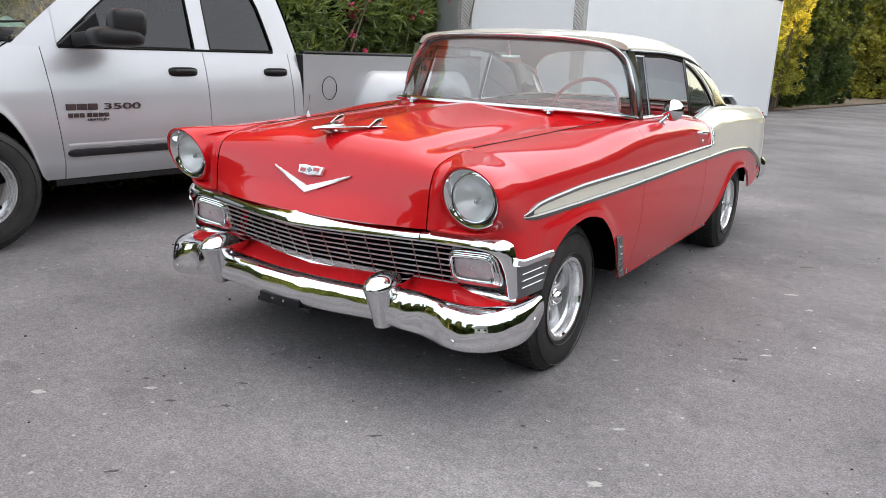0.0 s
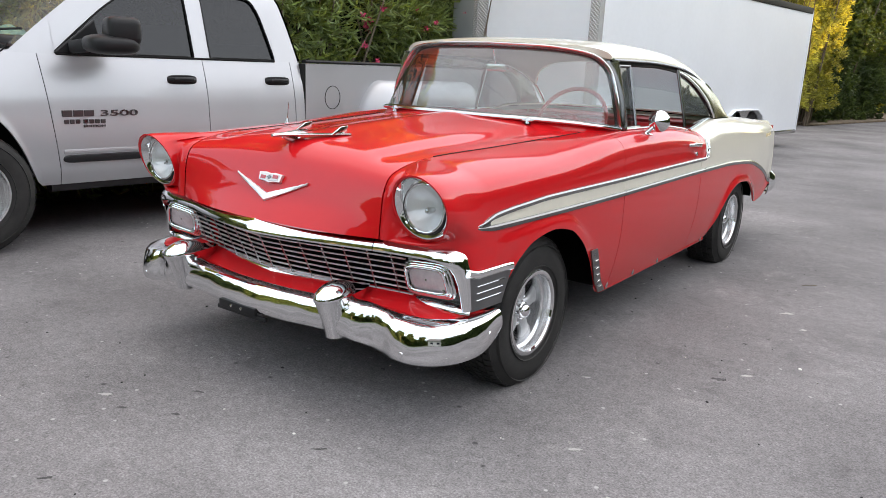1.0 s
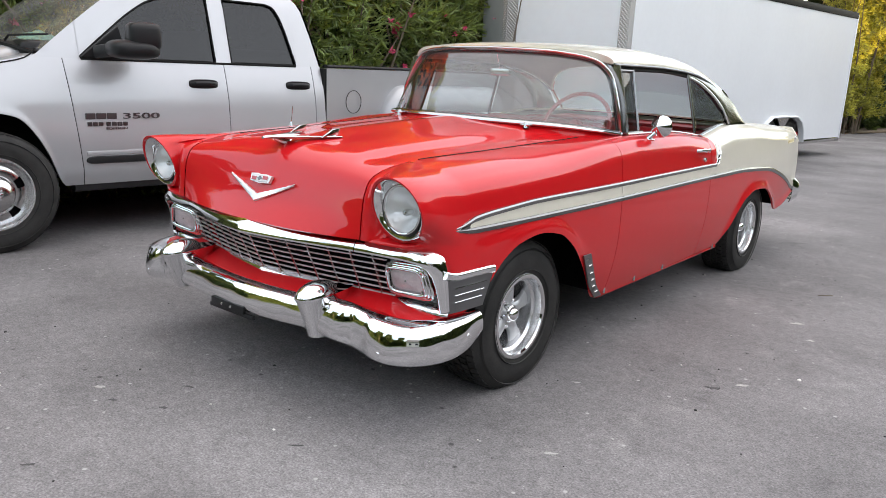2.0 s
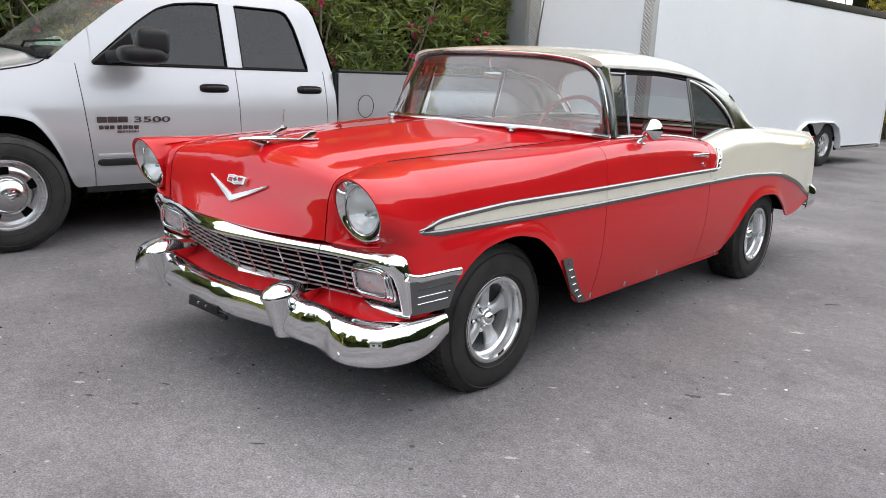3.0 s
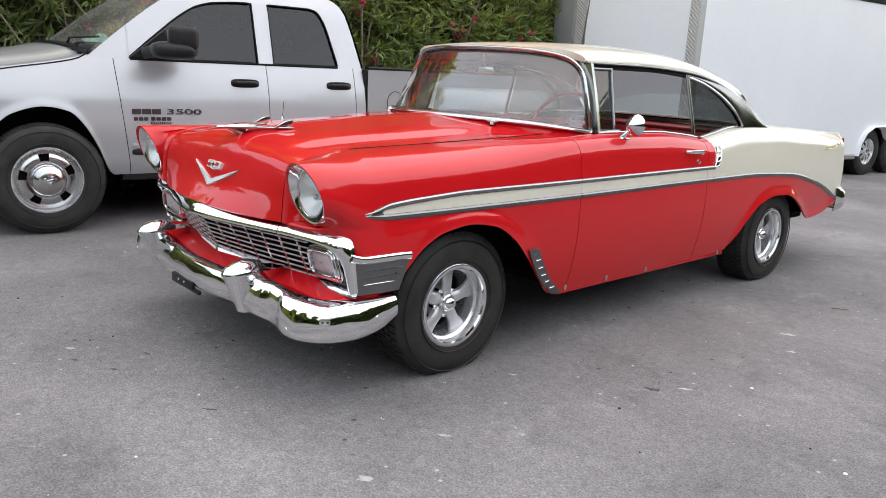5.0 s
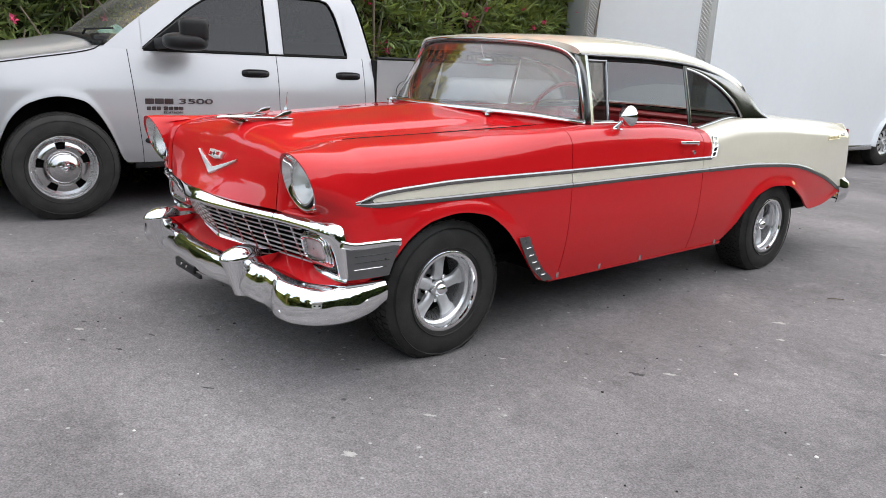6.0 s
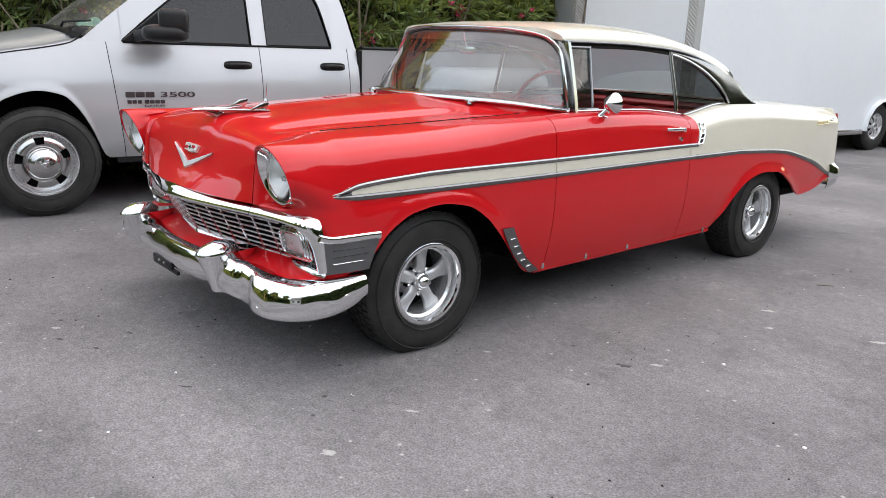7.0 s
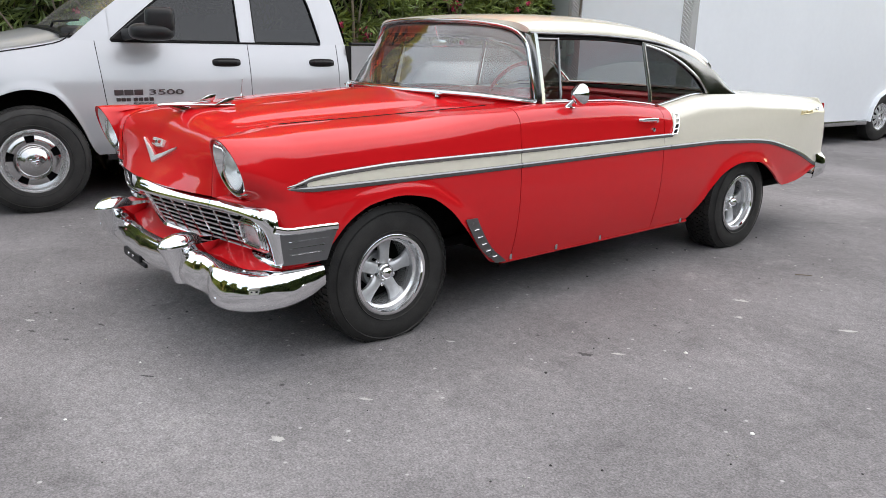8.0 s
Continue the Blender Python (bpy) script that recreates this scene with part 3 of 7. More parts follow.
def fender():
    """Front fender with its headlamp pod and lower front, in one skin."""
    sh = body_side(-0.45, 0.733, 150, shelf_in, 0, hood_in)
    edge = [Vector(p) for p in sh.first[:-1]]                # the skin's front edge, from sill to crown
    cut = 9
    low = []
    for j in range(cut + 1):
        z = edge[j].z
        f = max(0.0, (z - 0.66) / (edge[cut].z - 0.66))
        row = [Vector((float(lower_x(y, z)) - 0.022 * ((-0.45 - y) / 0.2) ** 2, y, z)) for y in lin(-0.45, -0.65 * f - 0.565 * (1 - f), 9)]
        x0 = row[-1].x
        row += [Vector((x0 * (1 - q) + 0.577 * q, row[8].y + (0.03 * (1 - f) - 0.066 * f) * math.sin(q * math.pi / 2), z + 0.003 * q * f)) for q in lin(0, 1, 11)[1:]]
        low.append(row)
    sh.sheet([[tuple(p) for p in r] for r in low], flip=True)
    goal = []                                           # outer edge of the pod: place, tangent, angle round the lamp
    for q in lin(0, 1, 25):
        p = Vector((0.577, float(HE_Y(0.5 * q)), float(HE_Z(0.5 * q))))
        goal.append((p if q < 1 else edge[-1], Vector((-0.16, 0.10, 0)) if q < 0.8 else Vector((-0.10 + 0.5 * (q - 0.8), 0.20, 0)), 238 - 126 * q))
    n = len(edge) - 1 - cut
    for k in range(1, n + 1):
        q = k / n
        goal.append((edge[len(edge) - 1 - k], Vector((0.014, 0.25, 0.012 * (1 - q))), 112 - 130 * q))
    for k in range(1, 19):
        q = k / 18
        if k <= 8:
            goal.append((low[cut][k], Vector((0.02, 0.06, -0.04)), -18 - 34 * k / 8))
        else:
            goal.append((low[cut][k], Vector((0, 0.02, -0.07)), -52 - 70 * (k - 8) / 10))
    cols = []
    for T, tt, ang in goal:
        c, s = math.cos(radians(ang)), math.sin(radians(ang))
        C = LAMP + Vector((ROUND * c, -0.035 - 0.042 * s, ROUND * s))
        t0 = Vector((0.03 * c, 0.20, 0.03 * s))
        col = [tuple(C + Vector((-0.010 * c, 0.03, -0.010 * s))), tuple(C + Vector((-0.006 * c, 0.001, -0.006 * s)))]
        for v in lin(0, 1, 17):
            col.append(tuple(C * ((1 + 2 * v) * (1 - v) ** 2) + t0 * (v * (1 - v) ** 2) + T * (v * v * (3 - 2 * v)) + tt * (v * v * (v - 1))))
        cols.append(col)
    cols.append(cols[0])
    sh.sheet(np.array(cols).transpose(1, 0, 2), flip=True)
    bm = bmesh.new()
    vs = [bm.verts.new(p) for p in sh.v]
    for q, m in zip(sh.f, sh.m):
        bm.faces.new([vs[i] for i in q]).material_index = m
    bmesh.ops.remove_doubles(bm, verts=bm.verts[:], dist=0.0012)
    soft = [v for v in bm.verts if not v.is_boundary and (v.co - Vector((0.85, -0.55, 0.72))).length < 0.15]
    for _ in range(14):
        bmesh.ops.smooth_vert(bm, verts=soft, factor=0.5, use_axis_x=True, use_axis_y=True, use_axis_z=True)
    bmesh.ops.recalc_face_normals(bm, faces=bm.faces[:])
    out = Shape()
    bm.verts.index_update()
    out.add([v.co for v in bm.verts], [[v.index for v in f.verts] for f in bm.faces], [f.material_index for f in bm.faces])
    bm.free()
    return out


both("front_fender", fender(), [RED, CREAM], label="glossy red front fender with headlamp pod", sharp=50)

# headlamps
for s in (1, -1):
    c = Vector((LAMP.x * s, LAMP.y, LAMP.z))
    ring = Shape()
    cols = []
    for r, h in ((0.117, 0.030), (0.116, 0.010), (0.112, 0.004), (0.106, 0.010), (0.098, 0.022), (0.091, 0.030), (0.089, 0.045)):
        cols.append([(c.x + r * math.cos(a), c.y + h - 0.036 - 0.040 * math.sin(a) * (0.3 + 0.7 * (r - 0.095) / 0.025), c.z + r * math.sin(a)) for a in lin(0, 2 * math.pi, 49)[:-1]])
    ring.sheet(np.array(cols), wrap=True)
    lamp = part("headlamp", ring, CHROME, coupe, "round sealed headlamp in a chrome bezel")
    ringlet = [(c.x + 0.086 * math.cos(a), c.y - 0.006, c.z + 0.086 * math.sin(a)) for a in lin(0, 2 * math.pi, 41)[:-1]]
    part("lens_ring", Shape().sweep(ringlet, oval(0.0045, 0.004, 8), up=(0, 1, 0), closed=True), CHROME, lamp, "thin bright lens ring")
    gasket = [(c.x + 0.0925 * math.cos(a), c.y - 0.004, c.z + 0.0925 * math.sin(a)) for a in lin(0, 2 * math.pi, 41)[:-1]]
    part("gasket", Shape().sweep(gasket, oval(0.0032, 0.006, 8), up=(0, 1, 0), closed=True), RUBBER, lamp, "black rubber lamp gasket")
    dome = Shape().lathe([(0.0001, -0.026), (0.027, -0.0245), (0.054, -0.019), (0.074, -0.008), (0.084, 0.002)], (c.x, c.y - 0.012, c.z), "y", 40)
    part("lens", dome, HEADLENS, lamp, "fluted clear lamp glass")
    bowl = Shape().lathe([(0.0001, 0.062), (0.020, 0.058), (0.040, 0.047), (0.062, 0.028), (0.084, 0.0)], (c.x, c.y - 0.008, c.z), "y", 40)
    part("reflector", bowl, BOWL, lamp, "silvered reflector bowl")
    bulb = Shape().lathe([(0.0001, -0.002), (0.008, 0.001), (0.013, 0.010), (0.012, 0.022), (0.008, 0.050)], (c.x, c.y + 0.006, c.z - 0.012), "y", 16)
    part("bulb_shield", bulb, STEEL, lamp)

# grille: top bar, egg-crate, lower bar
bar_y = key((0, -0.805), (0.12, -0.788), (0.3, -0.748), (0.45, -0.708), (0.54, -0.684), (0.62, -0.666), (0.74, -0.646), (0.83, -0.622), (0.872, -0.59), (0.876, -0.55))
BAR = [(0.036, -0.026), (0.037, -0.018), (0.030, -0.002), (0.018, 0.014), (0.002, 0.026), (-0.018, 0.033), (-0.036, 0.034), (-0.036, -0.026)]


def bar_path(lo, hi, n, z, back=0.0):
    return [(x, float(bar_y(abs(x))) + back, z - 0.016 * max(0, (abs(x) - 0.72) / 0.15) ** 2) for x in lin(lo, hi, n)]


part("grille_top_bar", Shape().sweep(bar_path(-0.535, 0.535, 41, 0.682), BAR), CHROME, coupe, "chrome bar above the grille")
flat = bar_path(0.539, 0.81, 16, 0.682)
corner = flat + [(0.838, -0.626, 0.668), (0.858, -0.612, 0.646), (0.869, -0.602, 0.612), (0.875, -0.594, 0.570), (0.880, -0.587, 0.520), (0.884, -0.580, 0.468)]
turn_up = [(0, 0, 1)] * 16 + [(0.35, 0, 0.9), (0.7, 0, 0.7), (0.95, 0, 0.3), (1, 0, 0.1), (1, 0, 0), (1, 0, 0)]
both("grille_corner_bar", Shape().sweep(corner, BAR, up=turn_up, scale=[1.0] * 16 + [0.96, 0.86, 0.68, 0.52, 0.44, 0.40]), CHROME, label="chrome bar wrapping the front corner and running down beside the lamp", sharp=45)
low_y = key((0, -0.700), (0.3, -0.648), (0.45, -0.615), (0.64, -0.572), (0.9, -0.54))
LOW = [(0.024, -0.018), (0.025, -0.010), (0.016, 0.006), (0.002, 0.016), (-0.025, 0.018), (-0.03, -0.018)]
part("grille_lower_bar", Shape().sweep([(x, float(low_y(abs(x))), 0.474 - 0.018 * abs(x) / 0.63) for x in lin(-0.634, 0.634, 61)], LOW), CHROME, coupe, "chrome bar below the grille")
both("lamp_trim", Shape().sweep([(0.638, -0.580, 0.462), (0.72, -0.588, 0.468), (0.80, -0.590, 0.470), (0.862, -0.580, 0.466), (0.884, -0.560, 0.462)], [(0.018, -0.012), (0.018, -0.006), (0.011, 0.005), (0.002, 0.011), (-0.02, 0.012), (-0.022, -0.012)]), CHROME, label="slanting chrome strip below the parking lamp")


def face_y(x, f):
    """Depth of the grille's face, leaning back from the top bar to the lower bar."""
    return float(low_y(abs(x))) * (1 - f) + (float(bar_y(abs(x))) + 0.012) * f


# near-black sheet standing in for the shade behind the grille
part("grille_shade_sheet", Shape().sheet([[(x, face_y(x, f) + 0.11, 0.45 + 0.25 * f) for x in lin(-0.66, 0.66, 21)] for f in (0, 1)]).sheet([[(x, float(low_y(abs(x))) + d, 0.462) for x in lin(-0.66, 0.66, 21)] for d in (0.0, 0.11)]), CAVITY, coupe)
grille = part("grille", Shape().sweep([(x, face_y(x, 0.95) + 0.012, 0.650) for x in lin(-0.62, 0.62, 41)], oval(0.008, 0.004, 8)), STEEL, coupe, "fine chrome egg-crate grille")
for k in range(7):
    f = 0.07 + 0.128 * k
    part("grille_bar", Shape().sweep([(x, face_y(x, f), 0.480 - 0.028 * abs(x) * (1 - f) + 0.180 * f) for x in lin(-0.638, 0.638, 41)], oval(0.007, 0.0029, 8)), SATIN, grille)
for k in range(13):
    x = -0.582 + 0.097 * k
    part("grille_upright", Shape().sweep([(x, face_y(x, f) + 0.001, 0.470 - 0.028 * abs(x) * (1 - f) + 0.190 * f) for f in (0.0, 0.5, 1.0)], oval(0.007, 0.0019, 6), up=(1, 0, 0)), STEEL, grille)

# parking lamps in the ends of the grille
for s in (1, -1):
    a, b = Vector((0.635, -0.606, 0)), Vector((0.826, -0.612, 0))
    ax = (b - a).normalized()
    mid, nrm = (a + b) / 2, Vector((ax.y, -ax.x, 0))
    M = Matrix(((ax.x, nrm.x, 0, mid.x), (ax.y, nrm.y, -0.18, mid.y), (0, 0, 1, 0.562), (0, 0, 0, 1)))
    outline = lambda w, h, p=5: [(u - (0.12 + 1.6 * max(0, u)) * v, v + 0.09 * u) for u, v in oval(w, h, 40, p)]
    bez = Shape()
    for w, h, d0 in ((0.108, 0.062, 0.0), (0.101, 0.055, 0.010), (0.094, 0.049, 0.018)):
        bez.sweep([tuple(M @ Vector((u, d0, v))) for u, v in outline(w, h)], oval(0.008, 0.0055, 10), up=tuple(nrm), closed=True)
    bez.prism(outline(0.104, 0.058), -0.03, -0.004, "y", m=M)
    lamp = part("parking_lamp", bez, CHROME, coupe, "chrome-framed rectangular parking lamp", mirror=s < 0)
    rows = [[tuple(M @ Vector((u * k, 0.018 - 0.012 * k ** 3, v * k))) for u, v in outline(0.089, 0.045)] for k in (1.0, 0.9, 0.7, 0.4, 0.02)]
    lens = part("lens", Shape().sheet(rows, wrap=True), FROST, lamp, "frosted pinkish lens", mirror=s < 0)
    for u, v in ((-0.075, 0.030), (0.078, -0.026), (-0.072, -0.036), (0.0, 0.002)):
        part("lens_screw", Shape().lathe([(0.0001, -0.004), (0.004, -0.003), (0.005, 0.004)], tuple(M @ Vector((u, 0.016, v))), "y", 10), STEEL, lamp, mirror=s < 0)
house_l = Shape().sheet([[(x, -0.572 + 0.02 * max(0, (x - 0.8) / 0.07), z) for x in lin(0.60, 0.872, 14)] for z in lin(0.462, 0.675, 4)])
both("lamp_housing", house_l, GROOVE, label="dark bright-metal housing behind the parking lamp", thick=0.01)

# chrome wraparound on the fender's front corner, with three raised lines
wrap = Shape()
edge = key((-0.64, 0.645), (-0.60, 0.622), (-0.53, 0.606), (-0.33, 0.606))
rows = []
for f in lin(0, 1, 8):
    rows.append([(float(lower_x(y, 0.55)) + 0.012 - 0.02 * max(0, (-0.45 - y) / 0.2) ** 2, y, 0.458 + f * (float(edge(y)) - 0.458)) for y in lin(-0.566 - 0.030 * f, -0.372 + 0.055 * f, 18)])
wrap.sheet(rows)
wr = both("corner_shield", wrap, BRUSHED, label="ribbed bright-metal corner shield", thick=0.014)
for ob, mir in zip(wr, (False, True)):
    crest = Shape().sweep([(float(lower_x(y, 0.55)) + 0.014, y, float(edge(y)) - 0.008) for y in lin(-0.60, -0.325, 16)], oval(0.012, 0.016, 10))
    part("crest_moulding", crest, CHROME, ob, mirror=mir)
    for k in range(3):
        z = 0.500 + 0.027 * k
        part("raised_line", Shape().sweep([(float(lower_x(y, 0.55)) + 0.013, y, z) for y in lin(-0.54, -0.385 + 0.012 * k, 8)], oval(0.003, 0.0014, 6)), CHROME, ob, mirror=mir)

# splash panel between grille and bumper
pan = Shape()
pan_y = key((0, -0.700), (0.3, -0.652), (0.6, -0.590), (0.78, -0.575), (0.87, -0.545), (0.885, -0.42))
pan.sheet([[(x, float(pan_y(abs(x))) + dy, z - (0.016 * max(0, (abs(x) - 0.6) / 0.28) if z > 0.4 else 0)) for x in lin(-0.885, 0.885, 61)] for dy, z in ((0.02, 0.476), (-0.004, 0.469), (-0.035, 0.461), (-0.075, 0.451), (-0.098, 0.442), (-0.10, 0.35))])
part("splash_panel", pan, RED, coupe, "red panel between grille and bumper", thick=0.006)

# front bumper
S_X = key((0, 0), (0.14, 0.14), (0.32, 0.32), (0.5, 0.5), (0.64, 0.64), (0.78, 0.768), (0.90, 0.844), (1.02, 0.878), (1.12, 0.888), (1.20, 0.886))
S_Y = key((0, -0.812), (0.14, -0.808), (0.32, -0.790), (0.5, -0.772), (0.64, -0.752), (0.78, -0.712), (0.90, -0.648), (1.02, -0.562), (1.12, -0.475), (1.20, -0.395))
S_T = key((0, 0.448), (0.32, 0.450), (0.40, 0.456), (0.50, 0.470), (0.57, 0.468), (0.64, 0.456), (0.72, 0.445), (0.90, 0.438), (1.20, 0.438))
S_B = key((0, 0.330), (0.30, 0.338), (0.45, 0.343), (0.56, 0.328), (0.70, 0.296), (0.82, 0.285), (1.0, 0.296), (1.12, 0.320), (1.20, 0.356))
S_D = key((0, 0.050), (0.35, 0.052), (0.46, 0.060), (0.53, 0.066), (0.575, 0.058), (0.62, 0.040), (0.66, 0.044), (0.71, 0.070), (0.78, 0.082), (1.0, 0.070), (1.20, 0.040))


def bumper_row(s):
    a, sg = abs(s), 1 if s >= 0 else -1
    x, y = float(S_X(a)), float(S_Y(a))
    tx, ty = float(S_X(a + 0.01) - S_X(max(a - 0.01, 0))), float(S_Y(a + 0.01) - S_Y(max(a - 0.01, 0)))
    L = math.hypot(tx, ty) or 1
    nx, ny = ty / L, -tx / L
    top, bot, d = float(S_T(a)), float(S_B(a)), float(S_D(a))
    row = []
    for f, out in ((0.06, -0.020), (0.02, -0.008), (0.0, 0.40 * d), (0.03, 0.74 * d), (0.08, 0.92 * d), (0.15, 0.99 * d), (0.26, 1.02 * d), (0.38, 1.015 * d), (0.50, 0.985 * d), (0.62, 0.94 * d), (0.74, 0.875 * d), (0.85, 0.79 * d), (0.93, 0.66 * d), (0.98, 0.40 * d), (1.0, 0.08 * d), (0.985, -0.012)):
        out += 0.0022 * noise.noise((s * 6.5, f * 2.2, 4.0)) + 0.0012 * noise.noise((s * 15, f * 3.0, 8.0))
        row.append((sg * (x + nx * out), y + ny * out, bot + f * (top - bot)))
    return row


def on_bumper(s, k):
    """The k-th point of the bumper's face at s along it."""
    return Vector(bumper_row(s)[k])


bump = Shape().sheet([bumper_row(s) for s in lin(-1.20, 1.20, 241)])
bumper = part("front_bumper", bump, CHROME, coupe, "polished chrome bumper with wraparound ends", thick=0.005)
for sg in (1, -1):
    gd = Shape()
    rows = []
    for f in [0.0, 0.03] + list(lin(0.1, 0.80, 16)):          # a tapered stem under a rounded bullet cap
        z = 0.318 + f * 0.218
        w = 0.032 + 0.026 * (f / 0.8) ** 1.2
        dp = 0.034 + 0.056 * (f / 0.8) ** 1.15
        if f < 0.02:
            w, dp = w * 0.6, dp * 0.6
        rows.append([(sg * 0.452 + w * u, -0.812 - 0.012 * f + dp * (v if v < 0 else v * 2.1), z + 0.016 * f ** 3 * min(v, 0.6)) for u, v in oval(1, 1, 28, 2.15)])
    gd.sheet(rows, wrap=True)
    gd.f += [tuple(range(28)), tuple(range(17 * 28, 18 * 28))]
    gd.m += [0, 0]
    part("bumper_guard", gd, CHROME, bumper, "tapered chrome bumper guard")
    cap = Shape()
    rows = []
    for q in (-1.0, -0.97, -0.8, -0.4) + tuple(lin(0.0, 1.0, 14)):   # flat-bottomed egg leaning forward
        k = math.sqrt(max(0.0, 1 - q * q)) if q >= 0 else (0.0 if q == -1.0 else (1 - 0.16 * (q / 0.97) ** 2) * (0.75 if q < -0.9 else 1))
        h = (0.050 if q > 0 else 0.013) * q
        row = []
        for u, v in oval(1, 1, 32, 2.2):
            yy = max(k, 0.01) * v * (0.086 if v < 0 else 0.100)
            row.append((sg * 0.452 + 0.060 * max(k, 0.01) * u * (1 - 0.12 * max(0, -v)), -0.826 + yy, 0.488 + h + 0.10 * yy))
        rows.append(row)
    cap.sheet(rows, wrap=True)
    part("guard_cap", cap, CHROME, bumper, "rounded chrome cap of the guard", sharp=60)
    sleeve = Shape().sweep([(sg * x, -0.775 - 0.02 * math.sin((x - 0.39) / 0.19 * math.pi), 0.458 - 0.6 * (x - 0.47) ** 2) for x in lin(0.40, 0.60, 9)], oval(0.030, 0.022, 12), scale=[0.8, 0.95, 1, 1, 1, 0.95, 0.85, 0.7, 0.5])
    part("guard_shoulder", sleeve, CHROME, bumper)
    for q, kk, ax in ((1.09, 8, "x"), (0.74, 6, "y")):
        bo = on_bumper(q * sg, kk)
        part("bumper_bolt", Shape().lathe([(0.0001, 0.008), (0.008, 0.007), (0.012, 0.002), (0.013, -0.01)], tuple(bo), ax, 14, sign=sg if ax == "x" else -1), CHROME, bumper)
plate = Shape().box((-0.17, -0.908, 0.328), (0.05, -0.892, 0.362), 0.004).box((-0.19, -0.900, 0.314), (0.10, -0.886, 0.332), 0.003)
for x in (-0.09, -0.03):
    plate.lathe([(0.0001, 0.006), (0.006, 0.004), (0.007, -0.004)], (x, -0.909, 0.346), "y", 10, sign=-1, mat=1)
plate.moved(Matrix.Translation((0.02, 0.035, -0.006)))
part("plate_bracket", plate, [BLACK, STEEL], coupe, "empty black number-plate bracket")

# badge, V and hood ornament
def on_hood(x, z, out=0.006):
    u = x / 0.571
    best = min(((abs(hood_point(u, s)[2] - z), s) for s in lin(0.0, 0.45, 120)))[1]
    p, q = Vector(hood_point(u, best)), Vector(hood_point(u, best + 0.02))
    nn = Vector((0, (q - p).z, -(q - p).y)).normalized()
    nn = -nn if nn.y > 0 else nn
    return p + nn * out


vee = Shape()
for s in (1, -1):
    rows = []
    for i, x in enumerate(lin(0, 0.205, 14)):
        k = 0.0155 * (1 - 0.76 * i / 13)
        zc = 0.786 + 0.075 * x / 0.215
        rows.append([tuple(on_hood(s * x, zc - k, 0.001)), tuple(on_hood(s * x, zc - k * 0.86, 0.009)), tuple(on_hood(s * x, zc, 0.0105)), tuple(on_hood(s * x, zc + k * 0.86, 0.009)), tuple(on_hood(s * x, zc + k, 0.001))])
    vee.sheet(rows, flip=s < 0)
part("vee_emblem", vee, SATIN, coupe, "chrome V-shaped hood emblem", sharp=20)
crest = Shape()
bw = 0.078
shape2 = [(-bw, 0.020), (-0.03, 0.024), (0, 0.020), (0.03, 0.024), (bw, 0.020), (bw * 0.93, 0.0), (bw * 0.9, -0.018), (0.03, -0.020), (0, -0.026), (-0.03, -0.020), (-bw * 0.9, -0.018), (-bw * 0.93, 0.0)]
pz = on_hood(0, 0.865, 0.0)
tiltM = Matrix.Translation(pz + Vector((0, -0.012, -0.004))) @ pose(0, 0, 0, -24, 0, 0) @ Matrix.Scale(0.86, 4)
crest.prism(shape2, -0.006, 0.012, "y", 0.002, 1, m=tiltM)
crest.prism([(x * 0.82, z * 0.72) for x, z in shape2], -0.009, -0.005, "y", 0.001, 1, mat=1, m=tiltM)
for s in (-1, 1):
    crest.box((s * 0.040 - 0.017, -0.0115, -0.008 + 0.004 * s), (s * 0.040 + 0.017, -0.008, 0.009 + 0.004 * s), 0.001, 1, mat=2, m=tiltM)
crest.box((-0.016, -0.012, -0.004), (0.016, -0.008, 0.004), 0.001, 1, mat=3, m=tiltM)
crest.box((-0.006, -0.0125, -0.010), (0.006, -0.0085, 0.010), 0.001, 1, mat=3, m=tiltM)
part("hood_crest", crest, [SATIN, ENAMEL, REDBADGE, TRIM_DARK], coupe, "small white, red and dark enamel crest in a bright rim")
orn = Shape()
oz = 1.030
orn.sweep([(0, -0.712, oz), (0, -0.70, oz + 0.001), (0, -0.66, oz + 0.002), (0, -0.60, oz + 0.004), (0, -0.52, oz + 0.004)], oval(0.012, 0.009, 12), scale=[0.6, 0.9, 1.0, 1.0, 0.3])
orn.sweep([(0, -0.655, oz - 0.004), (0, -0.60, oz - 0.022), (0, -0.54, oz - 0.034)], oval(0.008, 0.016, 10), scale=[0.5, 1, 1])
for s in (1, -1):
    orn.prism([(0, -0.705), (s * 0.045, -0.610), (s * 0.142, -0.400), (s * 0.128, -0.392), (s * 0.096, -0.420), (s * 0.030, -0.545), (0, -0.560)], oz - 0.002, oz + 0.005, "z", 0.002, 1)
    orn.prism([(-0.490, oz), (-0.408, oz), (-0.396, oz + 0.010), (-0.386, oz + 0.037), (-0.428, oz + 0.034), (-0.450, oz + 0.022)], s * 0.106 - 0.006, s * 0.106 + 0.006, "x", 0.003, 2)
part("hood_ornament", orn, STEEL, coupe, "chrome arrow-shaped hood ornament with two upright fins", sharp=25)

# side trim
def trim(ys, zf, w, h, out=0.002):
    return Shape().sweep([(float(lower_x(y, float(zf(y)))) + out, y, float(zf(y))) for y in ys], [(-0.004, h), (w * 0.5, h * 0.9), (w, h * 0.35), (w * 0.75, -h * 0.4), (w * 0.3, -h), (-0.004, -h)], up=(0, 0, 1), scale=[min(1.0, 0.3 + 0.7 * max(0.0, (y + 0.545) / 0.13)) for y in ys])


